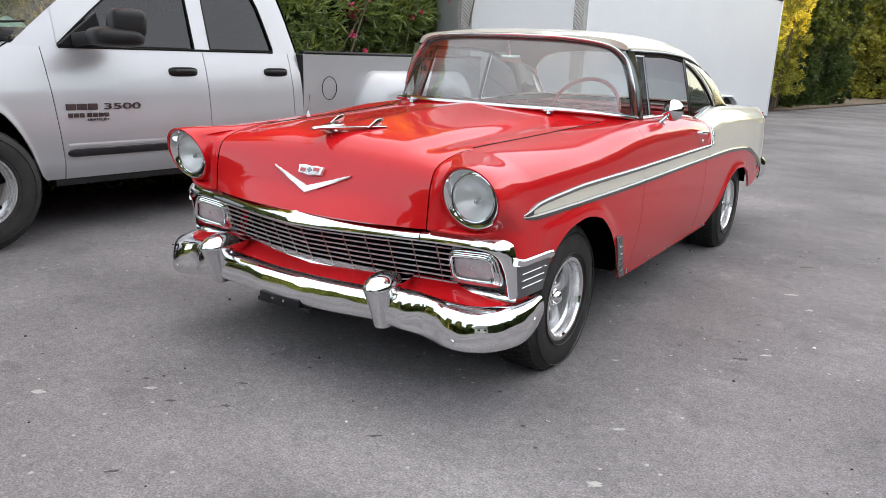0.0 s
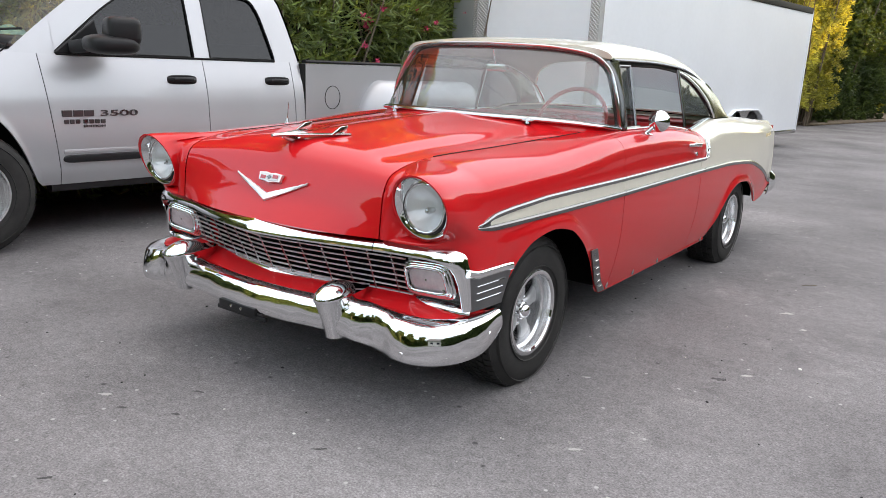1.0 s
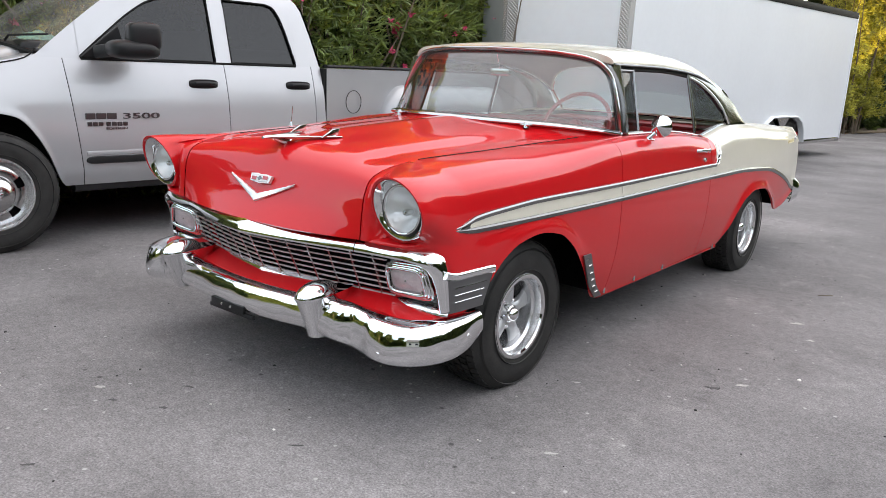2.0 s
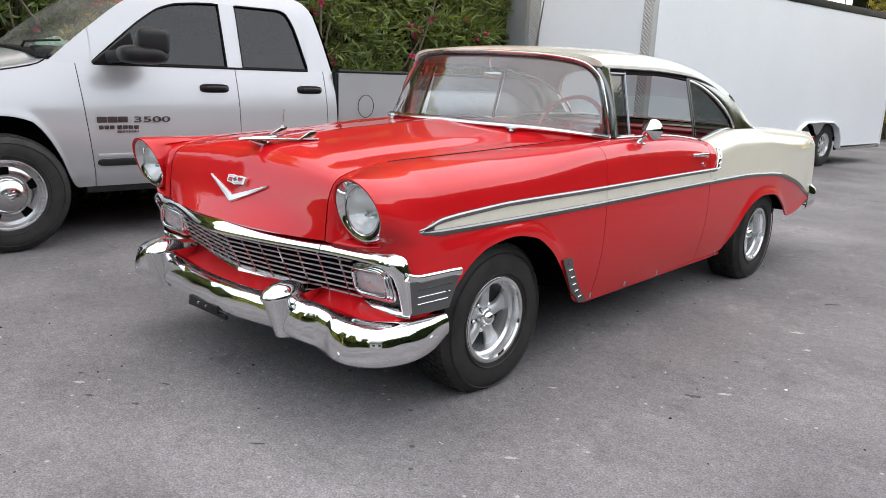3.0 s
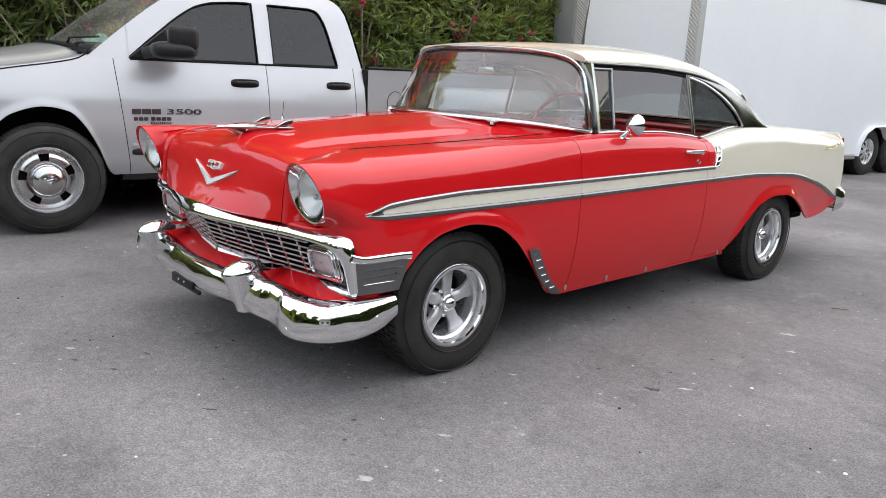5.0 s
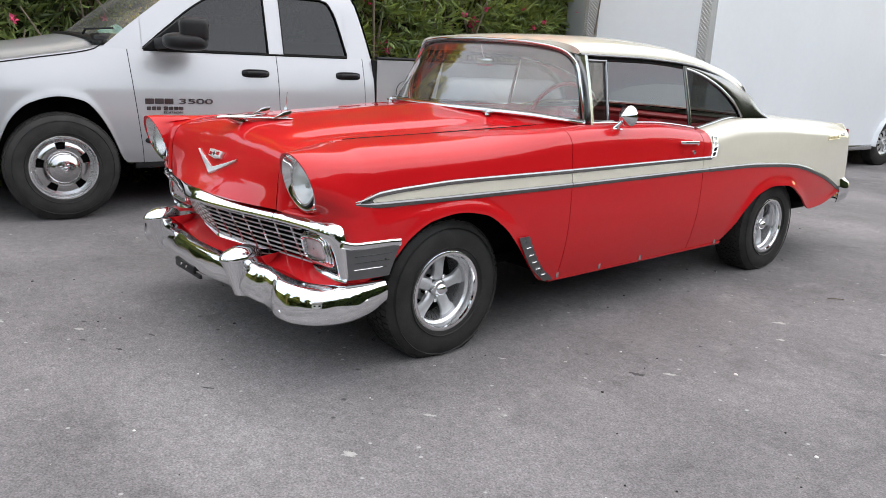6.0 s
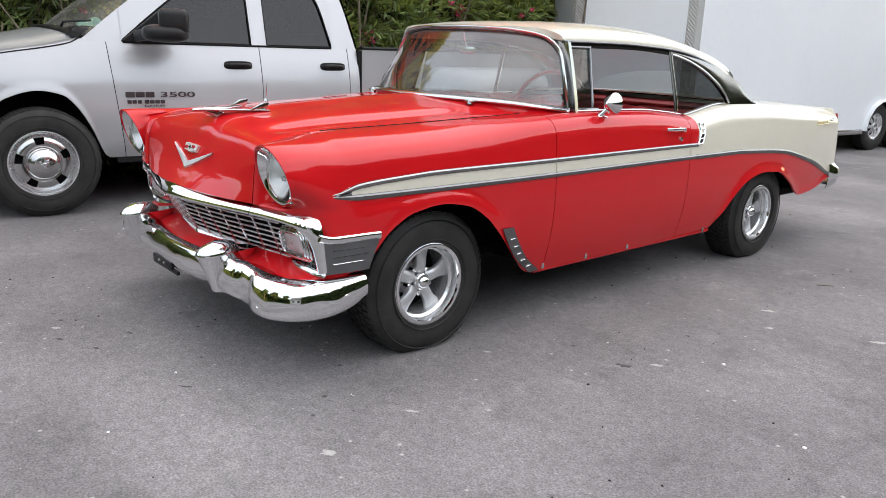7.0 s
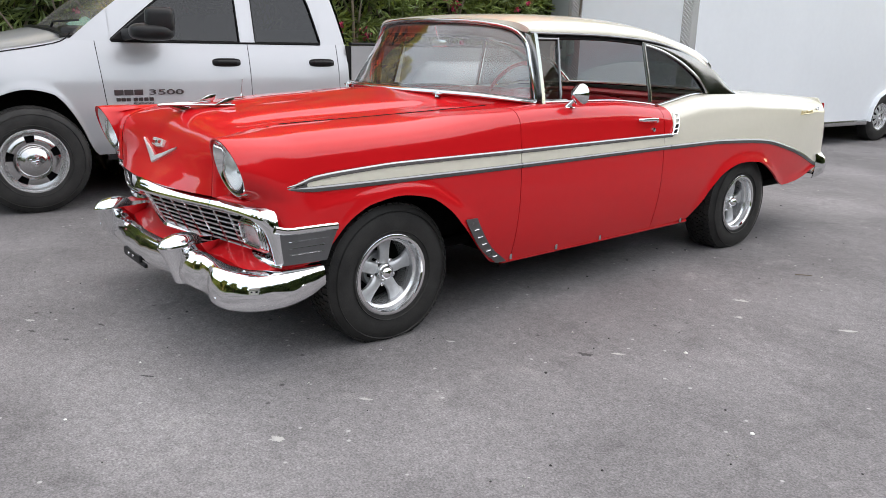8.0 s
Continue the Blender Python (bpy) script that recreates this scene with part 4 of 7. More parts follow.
both("upper_side_trim", trim(lin(-0.545, 0.733, 80), spear_hi, 0.009, 0.011), POST, label="bright spear moulding")
both("upper_door_trim", trim(lin(0.737, 1.985, 30), spear_hi, 0.008, 0.011), POST)
both("lower_side_trim", trim(lin(-0.545, 0.733, 80), spear_lo, 0.008, 0.012), TRIM_DARK)
both("lower_door_trim", trim(lin(0.737, 1.963, 30), spear_lo, 0.008, 0.012), TRIM_DARK)
both("quarter_trim", trim(lin(1.967, 4.02, 80), spear_lo, 0.008, 0.014), TRIM_DARK, label="bright curved quarter moulding")
tip_mid = lambda y: 0.5 * (float(spear_lo(y)) + float(spear_hi(y)))
tip_half = lambda y: 0.5 * (float(spear_hi(y)) - float(spear_lo(y))) + 0.010 * min(1, (y + 0.532) / 0.05)
head = Shape()
rows = []
for f, o in ((-1.0, -0.003), (-0.86, 0.002), (-0.55, 0.005), (0.0, 0.007), (0.55, 0.005), (0.86, 0.002), (1.0, -0.003)):
    row = []
    for q in lin(0, 1, 20):
        y = -0.530 + q * (0.085 + 0.055 * abs(f) ** 2.5)      # ends in a rounded notch round the cream inlay
        row.append((float(lower_x(y, tip_mid(y))) + o * min(1, q / 0.3) * (1 if q < 0.85 else 1 - 6.5 * (q - 0.85)), y, tip_mid(y) + f * tip_half(y)))
    rows.append(row)
head.sheet(rows)
both("spear_tip", head, TRIM_DARK, label="pointed bright tip of the side spear")
louver_y = key((0.838, 1.975), (0.87, 1.990), (0.91, 2.004), (0.96, 2.008))
for mir in (False, True):
    fr = Shape()
    for off in (0.0, 0.042):
        fr.sweep([(float(lower_x(2.0, z)) + 0.006 - 0.35 * max(0, z - 0.90) ** 1.2, float(louver_y(z)) + off, z) for z in lin(0.838, 0.962, 12)], oval(0.006, 0.005, 8), up=(0, 1, 0))
    lo = part("door_edge_moulding", fr, CHROME, coupe, "louvred bright moulding behind the door", mirror=mir)
    bk = Shape().sheet([[(float(lower_x(2.0, z)) + 0.003 - 0.35 * max(0, z - 0.90) ** 1.2, float(louver_y(z)) + o, z) for o in (0.0, 0.021, 0.042)] for z in lin(0.840, 0.960, 8)])
    part("louvre_backing", bk, GASKET, lo, mirror=mir)
    for k in range(5):
        z = 0.842 + 0.0285 * k
        part("louvre", Shape().sweep([(float(lower_x(2.0, z)) + 0.006 - 0.35 * max(0, z - 0.90) ** 1.2, float(louver_y(z)) + o, z + 0.12 * o) for o in (0.0, 0.042)], oval(0.006, 0.005, 8)), CHROME, lo, mirror=mir)
# gravel shield behind the front wheel, ribbed
shield = Shape()
sh_a = key((0.268, 0.632), (0.36, 0.502), (0.45, 0.423), (0.530, 0.372))
rows = [[(float(lower_x(y, z)) + 0.010, float(sh_a(z)) + dy, z) for dy in (0.0, 0.02, 0.045, 0.07)] for z in lin(0.266, 0.534, 12) for y in [float(sh_a(z))]]
shield.sheet(rows)
ss = both("gravel_shield", shield, BRUSHED, label="ribbed bright-metal gravel shield", thick=0.006)
for ob, mir in zip(ss, (False, True)):
    for k in range(5):
        z = 0.31 + 0.042 * k
        y = float(sh_a(z))
        part("shield_rib", Shape().sweep([(float(lower_x(y, z)) + 0.013, y + d, z - 0.004 + 0.1 * d) for d in (0.020, 0.050)], oval(0.0035, 0.003, 6)), STEEL, ob, mirror=mir)
# sill with fixing clips
both("sill", Shape().sweep([(0.846, y, 0.262 + 0.008 * (y - 0.68) / 1.6) for y in lin(0.68, 2.30, 12)], oval(0.014, 0.014, 8)), RED, label="red sill below the door")
for y in (0.735, 1.075, 1.44, 2.22):
    both("sill_clip", Shape().box((0.852, y - 0.008, 0.268), (0.868, y + 0.010, 0.302), 0.003, m=None), STEEL)
# script and small badge on the rear quarter
sc = Shape()
for i in range(7):
    y = 3.60 + 0.030 * i
    sc.sweep([(float(lower_x(y + d, 0.90)) + 0.004, y + d, 0.893 + zz) for d, zz in ((0, 0.0), (0.008, 0.014 + 0.006 * (i % 3 == 0)), (0.016, 0.012), (0.022, 0.0))], oval(0.003, 0.003, 6))
sc.sweep([(float(lower_x(y, 0.89)) + 0.004, y, 0.888) for y in lin(3.59, 3.82, 8)], oval(0.003, 0.003, 6))
both("quarter_script", sc, GOLD, label="gold script of unreadable strokes")
both("quarter_badge", Shape().sweep([(float(lower_x(3.9, 0.91)) + 0.004, 3.90 + 0.022 * math.cos(a), 0.915 + 0.010 * math.sin(a)) for a in lin(0, 6.28, 16)[:-1]], oval(0.004, 0.004, 6), up=(1, 0, 0), closed=True), CHROME)
# door handle, lock, mirror
hx = float(lower_x(1.75, 0.93))
for s, mir in ((1, False), (-1, True)):
    h = part("door_handle", Shape().sweep([(hx + 0.006, 1.665, 0.938), (hx + 0.028, 1.675, 0.940), (hx + 0.034, 1.72, 0.940), (hx + 0.032, 1.80, 0.938)], oval(0.008, 0.009, 10)), CHROME, coupe, "chrome push-button door handle", mirror=mir)
    part("push_button", Shape().lathe([(0.0001, 0.034), (0.012, 0.032), (0.013, 0.0), (0.018, -0.01)], (hx, 1.80, 0.932), "x", 16), CHROME, h, mirror=mir)
    part("door_lock", Shape().lathe([(0.0001, 0.010), (0.012, 0.008), (0.014, -0.01)], (float(lower_x(1.80, 0.875)), 1.80, 0.878), "x", 16), STEEL, coupe, mirror=mir)
mir_foot = Shape().sweep([(0.822, 1.095, 1.020), (0.836, 1.125, 1.024), (0.842, 1.165, 1.020)], oval(0.024, 0.009, 12), scale=[0.7, 1, 0.7])
mir_foot.sweep([(0.834, 1.125, 1.024), (0.854, 1.135, 1.048), (0.880, 1.150, 1.080)], oval(0.011, 0.009, 10), up=(1, 0, 0), scale=[1.3, 1.0, 1.0])
mirror = part("door_mirror", mir_foot, CHROME, coupe, "round chrome door mirror on a slanted stem")
part("mirror_head", Shape().lathe([(0.0001, -0.056), (0.010, -0.053), (0.030, -0.034), (0.050, -0.012), (0.058, 0.002), (0.058, 0.008), (0.054, 0.011), (0.050, 0.008), (0.0001, 0.007)], (0.886, 1.160, 1.092), "y", 28), CHROME, mirror)

part("cowl_panel", Shape().sheet([[(x, float(ws_base(abs(x))) + 0.004 - 0.026 * q, (float(ws_base_z(abs(x))) - 0.002) * (1 - q) + q * (hood_point(x / 0.655, 1.0)[2] - 0.002)) for x in lin(-0.655, 0.655, 41)] for q in lin(0, 1, 4)]), RED, coupe)
both("cowl_side", Shape().sheet([[(x, y, float(crown_z(y)) - 0.0015) for x in lin(0.63, 0.7765, 8)] for y in lin(0.70, 1.02, 12)]), RED, label="red panel between the fender and the windshield post", thick=0.004)
both("hood_gap", Shape().sweep([(float(hood_in(y)) - 0.001, y, float(crown_z(y)) + 0.0012) for y in lin(-0.40, 0.715, 40)], oval(0.0035, 0.002, 6)), GASKET)

def top_z(x, y):
    """Height of the hood or fender top at a place."""
    a, edge_x = abs(x), float(hood_in(min(y, 0.735)))
    if a < edge_x - 0.006:
        lo_s, hi_s = 0.4, 1.0
        for _ in range(14):
            mid_s = 0.5 * (lo_s + hi_s)
            if hood_point(a / edge_x, mid_s)[1] < y:
                lo_s = mid_s
            else:
                hi_s = mid_s
        return hood_point(a / edge_x, lo_s)[2]
    zt = float(crown_z(y))
    xs, arc_in = float(lower_x(y, zt - 0.125)), shelf_in(y)
    cth = min(1.0, max(0.0, (a - arc_in) / (xs - arc_in))) ** (1 / 0.85)
    return zt - 0.125 + 0.125 * math.sqrt(1 - cth * cth) ** 0.85


rows = []
for q in lin(0, 1, 9):
    row = []
    for x in lin(-0.742, 0.742, 75):
        y0, z0 = float(ws_base(abs(x))) + 0.006, float(ws_base_z(abs(x))) - 0.010
        y1 = y0 - 0.085 * (1 - 0.65 * min(1, max(0, (abs(x) - 0.48) / 0.10)))
        x1 = x + math.copysign(0.02 * max(0, (abs(x) - 0.5) / 0.24), x)
        z1 = top_z(x1, y1) - 0.005
        row.append((x + (x1 - x) * q, y0 + (y1 - y0) * q, z1 + (z0 - z1) * (1 - q) ** 1.6))
    rows.append(row)
part("cowl_fillet", Shape().sheet(rows, flip=True), RED, coupe, "red scuttle below the windshield", sharp=60)

# cabin: windshield, pillars, roof, glass
ws_top = key((0, 0.868), (0.2, 0.872), (0.42, 0.90), (0.56, 0.945), (0.635, 1.0))
ws_top_z = key((0, 1.452), (0.3, 1.446), (0.5, 1.428), (0.635, 1.392))


def ws_point(u, f, out=0.0):
    a, s = abs(u), 1 if u >= 0 else -1
    xb, xt = 0.745 * math.sin(a * math.pi / 2) ** 1.0 if a < 1 else 0.745, 0.635 * a
    p = Vector((xb, float(ws_base(xb)), float(ws_base_z(xb))))
    q = Vector((xt, float(ws_top(xt)), float(ws_top_z(xt))))
    r = p.lerp(q, f) + Vector((0.02 * math.sin(math.pi * f) * a, -0.022 * math.sin(math.pi * f), 0))
    r += Vector((a * out, -(1 - 0.5 * a) * out, 0.3 * out))
    return Vector((s * r.x, r.y, r.z))


def ws_limit(f):
    """How far the glass reaches to the side at a height, with rounded corners."""
    hi = 0.11 * (1 - math.sqrt(max(0, 1 - ((f - 0.74) / 0.26) ** 2))) if f > 0.74 else 0
    lo = 0.07 * (1 - math.sqrt(max(0, 1 - ((0.16 - f) / 0.16) ** 2))) if f < 0.16 else 0
    return 1 - hi - lo


us = [math.copysign(abs(t) ** 0.8, t) for t in lin(-1, 1, 57)]
fs = [0.5 - 0.5 * math.cos(math.pi * k / 25) for k in range(26)]
part("windshield", Shape().sheet([[tuple(ws_point(u * ws_limit(f), f)) for u in us] for f in fs]), GLASS, coupe, "curved clear wraparound windshield")
for s in (1, -1):
    part("pillar_gusset", Shape().sheet([[tuple(ws_point(s * (ws_limit(f) + (1.02 - ws_limit(f)) * q), f, 0.001)) for q in lin(0, 1, 4)] for f in fs]), POST, coupe)
frame_path = [ws_point(u * ws_limit(0), 0.0, 0.006) for u in us] + [ws_point(ws_limit(f), f, 0.006) for f in fs[1:-1]] + [ws_point(u * ws_limit(1), 1.0, 0.006) for u in us[::-1]] + [ws_point(-ws_limit(f), f, 0.006) for f in fs[-2:0:-1]]
out_dir = [(p - Vector((0, 1.9, 1.22))).normalized() for p in frame_path]
part("windshield_trim", Shape().sweep(frame_path, oval(0.012, 0.021, 12), up=[tuple(d) for d in out_dir], closed=True), STEEL, coupe, "bright windshield surround")
part("windshield_seal", Shape().sweep([p + (Vector((0, 1.15, 1.26)) - p).normalized() * 0.024 for p in frame_path], oval(0.008, 0.008, 8), up=[tuple(d) for d in out_dir], closed=True), GASKET, coupe)
both("pillar", Shape().sweep([(0.760, 1.005, 1.03), (0.742, 1.005, 1.12), (0.712, 1.003, 1.25), (0.672, 1.005, 1.385)], [(-0.030, -0.016), (0.022, -0.016), (0.026, 0.0), (0.018, 0.020), (-0.02, 0.018)], up=(0, 1, 0)), POST, label="bright windshield pillar")

roof_c = key((0.86, 1.462), (1.0, 1.486), (1.25, 1.503), (1.55, 1.508), (1.85, 1.497), (2.1, 1.469), (2.3, 1.435), (2.45, 1.399), (2.64, 1.316))
drip_z = key((0.86, 1.420), (1.0, 1.396), (1.4, 1.395), (1.8, 1.382), (2.0, 1.367), (2.2, 1.335), (2.4, 1.285), (2.55, 1.232), (2.64, 1.195))
drip_x = key((0.86, 0.655), (1.0, 0.668), (1.5, 0.685), (2.0, 0.685), (2.4, 0.682), (2.64, 0.690))


def roof_point(th, s):
    c, sn = math.cos(th), math.sin(th)
    cx = math.copysign(abs(c) ** 0.74, c)
    a = abs(cx)
    y0, y1 = 0.858 + 0.13 * a ** 3, 2.43 + 0.20 * a ** 5
    y = y0 + s * (y1 - y0)
    zc, zd = float(roof_c(y)), float(drip_z(y))
    return (cx * float(drip_x(y)), y, zd + (zc - zd) * sn ** 0.80)


part("roof", Shape().sheet([[roof_point(t, s) for t in lin(math.pi, 0, 61)] for s in lin(0, 1, 50)]), CREAM, coupe, "cream-painted hardtop roof", thick=0.015)
header = [[], []]
for u in lin(-1, 1, 49):
    th = math.acos(max(-1.0, min(1.0, math.copysign(abs(u) ** (1 / 0.74), u))))
    e = Vector(roof_point(th, 0.0))
    header[0].append(tuple(ws_point(u * 0.99, 1.0, 0.012)))
    header[1].append((e.x, e.y - 0.001, e.z - 0.001))
part("roof_header", Shape().sheet(header), CREAM, coupe, "cream roof edge above the windshield", thick=0.004)
part("headlining", Shape().sheet([[(p[0] * 0.955, p[1], p[2] - 0.030) for p in (roof_point(t, s) for t in lin(0.12, math.pi - 0.12, 31))] for s in lin(0.02, 0.96, 24)]), HEADLINER, coupe)


def cab_x(y, z):
    """Half width of the cabin side between belt and drip rail."""
    return 0.768 + (float(drip_x(y)) - 0.004 - 0.768) * np.clip((z - 1.045) / 0.345, 0, 1.1)


win_top = key((1.02, 1.368), (1.5, 1.368), (1.88, 1.350), (2.05, 1.322), (2.22, 1.268), (2.36, 1.200), (2.46, 1.128), (2.515, 1.062))
both("drip_rail", Shape().sweep([(float(drip_x(y)) + 0.010, y, float(drip_z(y)) - 0.002) for y in lin(0.98, 2.62, 50)], oval(0.009, 0.007, 8)), TRIM_DARK, label="bright roof drip rail")
both("window_header", Shape().sheet([[(float(cab_x(y, z)), y, z) for y in lin(1.0, 1.92, 26) for z in [float(win_top(y)) + f * (float(drip_z(y)) - float(win_top(y)))]] for f in lin(0, 1, 4)]), GASKET, thick=0.02)
c_hi = key((1.88, 1.378), (2.2, 1.330), (2.4, 1.280), (2.55, 1.228), (2.64, 1.190), (2.74, 1.115), (2.86, 1.045))
c_lo = key((1.88, 1.352), (2.05, 1.324), (2.22, 1.270), (2.36, 1.202), (2.46, 1.130), (2.515, 1.064), (2.54, 1.040), (2.86, 1.036))
both("sail_panel", Shape().sheet([[(float(cab_x(y, z)) + 0.004 * math.sin(math.pi * f), y, z) for y in lin(1.90, 2.855, 50) for z in [float(c_lo(y)) + f * (float(c_hi(y)) - float(c_lo(y)))]] for f in lin(0, 1, 8)]), TRIM_DARK, label="bright-metal panel behind the quarter window", thick=0.03)
both("quarter_window_trim", Shape().sweep([(float(cab_x(y, float(win_top(y)))) + 0.004, y, float(win_top(y))) for y in lin(1.93, 2.515, 30)], oval(0.008, 0.009, 8)), STEEL)
# side glass: vent wing and quarter window; the door window is wound down
vent = Shape().sheet([[(float(cab_x(y, z)) - 0.006, y, z) for y in lin(1.025, 1.188 - 0.13 * (1.372 - z), 5)] for z in lin(1.05, 1.36, 10)])
vv = both("vent_window", vent, TINT, label="small tinted vent window")
for ob, mir in zip(vv, (False, True)):
    part("vent_frame", Shape().sweep([(float(cab_x(1.19, z)) + 0.001, 1.192 - 0.13 * (1.372 - z), z) for z in lin(1.04, 1.372, 10)], oval(0.008, 0.008, 8), up=(0, 1, 0)).sweep([(float(cab_x(y, 1.365)), y, 1.366) for y in lin(1.02, 1.192, 5)], oval(0.008, 0.008, 8)).sweep([(float(cab_x(y, 1.05)), y, 1.052) for y in lin(1.0, 1.192, 5)], oval(0.010, 0.010, 8)), TRIM_DARK, ob, mirror=mir)
qglass = Shape().sheet([[(float(cab_x(y, z)) - 0.008, y, z) for y in lin(1.93, 2.505, 30) for z in [1.03 + f * (float(win_top(y)) - 1.03)]] for f in lin(0, 1, 8)])
part("door_window", Shape().sheet([[(-float(cab_x(y, z)) + 0.010, y, z) for y in lin(1.195, 1.910, 12)] for z in lin(1.03, 1.366, 8)], flip=True), MIDTINT, coupe, "lightly tinted passenger window, wound up")
qq = both("quarter_window", qglass, TINT, label="dark tinted quarter window")
for ob, mir in zip(qq, (False, True)):
    part("division_bar", Shape().sweep([(float(cab_x(1.915, z)) + 0.002, 1.915 + 0.02 * (1.36 - z), z) for z in lin(1.02, 1.358, 8)], oval(0.009, 0.014, 8), up=(0, 1, 0)), TRIM_DARK, ob, mirror=mir)
both("belt_moulding", Shape().sweep([(0.772, y, float(crown_z(y)) + 0.006) for y in lin(1.0, 1.96, 20)], oval(0.010, 0.006, 8)), STEEL)
both("dip_moulding", Shape().sweep([(float(fin_in(y)) + 0.012, y, float(crown_z(y)) + 0.006) for y in lin(1.97, 2.54, 24)], oval(0.014, 0.006, 8)), STEEL)
# backlight and deck
part("rear_window", Shape().sheet([[tuple(Vector(roof_point(math.pi * (0.5 - 0.5 * u), 1.0)).lerp(Vector((0.71 * u, 2.99 - 0.14 * u * u, 1.046)), f) + Vector((0, 0.05 * math.sin(math.pi * f), 0))) for u in lin(-1, 1, 31)] for f in lin(0, 1, 10)]), MIDTINT, coupe, "curved rear window")
rim = [Vector(roof_point(math.pi * (0.5 - 0.5 * u), 1.0)) + Vector((0, 0.008, 0)) for u in lin(-1, 1, 31)] + [Vector((0.71 * u, 2.99 - 0.14 * u * u, 1.048)) for u in lin(1, -1, 31)]
part("rear_window_trim", Shape().sweep(rim, oval(0.012, 0.014, 8), up=[tuple((p - Vector((0, 2.5, 1.2))).normalized()) for p in rim], closed=True), CHROME, coupe)
part("deck_lid", Shape().sheet([[(u * (float(fin_in(y)) - 0.002), y, float(crown_z(y)) + 0.012 * (1 - u * u) - 0.03 * max(0, (y - 3.85) / 0.2) ** 2) for u in lin(-1, 1, 25)] for y in lin(2.84, 4.05, 24)]), CREAM, coupe, "cream trunk lid", thick=0.01)
tail = Shape().sheet([[(u * float(lower_x(4.06, min(z, 0.86))) * (1 if z < 0.9 else 1 - 0.9 * (z - 0.9)), 4.06 - 0.03 * (z - 0.5) + 0.04 * (1 - u * u), z) for u in lin(-1, 1, 21)] for z in lin(0.46, 0.985, 12)])
part("tail_panel", tail, CREAM, coupe, thick=0.01)
both("tail_lamp", Shape().sweep([(0.765, 4.06, 0.69), (0.768, 4.09, 0.78), (0.772, 4.075, 0.95)], oval(0.045, 0.018, 14), up=(0, 1, 0), scale=[0.6, 1, 0.6]), LENS_RED, label="upright red tail lamp")
rb = Shape()
RB_X = key((0, 0), (0.5, 0.5), (0.72, 0.715), (0.88, 0.815), (1.0, 0.846), (1.12, 0.850))
RB_Y = key((0, 4.24), (0.5, 4.225), (0.72, 4.19), (0.88, 4.12), (1.0, 4.03), (1.12, 3.95))
rows = []
for s in lin(-1.12, 1.12, 101):
    a, sg = abs(s), 1 if s >= 0 else -1
    k = max(0, (a - 0.8) / 0.3)
    tuck = 1 - 0.75 * max(0, (a - 0.98) / 0.14)
    rows.append([(sg * (float(RB_X(a)) + tuck * o * min(1, k * 2)), float(RB_Y(a)) + o * (1 - min(1, k)), z) for z, o in ((0.385, -0.03), (0.39, 0.0), (0.42, 0.030), (0.48, 0.042), (0.54, 0.032), (0.572, 0.004), (0.575, -0.03))])
rbo = part("rear_bumper", rb.sheet(rows), CHROME, coupe, "chrome rear bumper with wraparound ends", thick=0.005)
for s in (1, -1):
    part("bumper_guard", Shape().sweep([(s * 0.42, 4.27, 0.36), (s * 0.42, 4.285, 0.47), (s * 0.42, 4.26, 0.60)], oval(0.045, 0.03, 14), up=(0, 1, 0), scale=[0.7, 1, 0.6]), CHROME, rbo)

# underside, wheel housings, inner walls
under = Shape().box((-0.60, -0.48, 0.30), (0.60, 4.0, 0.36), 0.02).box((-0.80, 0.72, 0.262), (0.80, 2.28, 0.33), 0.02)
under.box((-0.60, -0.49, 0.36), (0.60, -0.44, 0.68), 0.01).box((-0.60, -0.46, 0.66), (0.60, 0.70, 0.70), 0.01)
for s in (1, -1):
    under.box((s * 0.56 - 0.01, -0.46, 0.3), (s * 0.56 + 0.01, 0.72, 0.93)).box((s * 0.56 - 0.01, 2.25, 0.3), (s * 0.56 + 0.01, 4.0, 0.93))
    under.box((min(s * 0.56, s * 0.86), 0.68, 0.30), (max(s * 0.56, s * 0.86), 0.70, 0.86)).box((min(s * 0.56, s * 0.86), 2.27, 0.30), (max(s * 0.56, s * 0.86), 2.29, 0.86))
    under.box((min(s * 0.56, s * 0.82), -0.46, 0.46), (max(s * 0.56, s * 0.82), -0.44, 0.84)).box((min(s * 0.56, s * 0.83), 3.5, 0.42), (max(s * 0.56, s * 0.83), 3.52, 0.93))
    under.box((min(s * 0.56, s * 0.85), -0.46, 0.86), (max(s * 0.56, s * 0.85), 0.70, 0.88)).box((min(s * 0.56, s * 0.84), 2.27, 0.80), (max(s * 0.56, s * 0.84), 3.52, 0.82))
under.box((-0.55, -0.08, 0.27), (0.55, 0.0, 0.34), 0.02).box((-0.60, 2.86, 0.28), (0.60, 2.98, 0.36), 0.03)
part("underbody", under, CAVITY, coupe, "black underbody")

# interior
part("dashboard", Shape().sweep([(x, 0.93 + 0.10 * (abs(x) / 0.72) ** 2, 0.985) for x in lin(-0.72, 0.72, 21)], oval(0.13, 0.075, 16, 3)), TEXTILE, coupe, "red padded dashboard")
part("cowl_shelf", Shape().sheet([[(u * 0.70, float(ws_base(abs(u) * 0.70)) + 0.01 + f * 0.35, 1.046 - 0.02 * f) for u in lin(-1, 1, 25)] for f in (0, 1)]), TEXTILE, coupe)


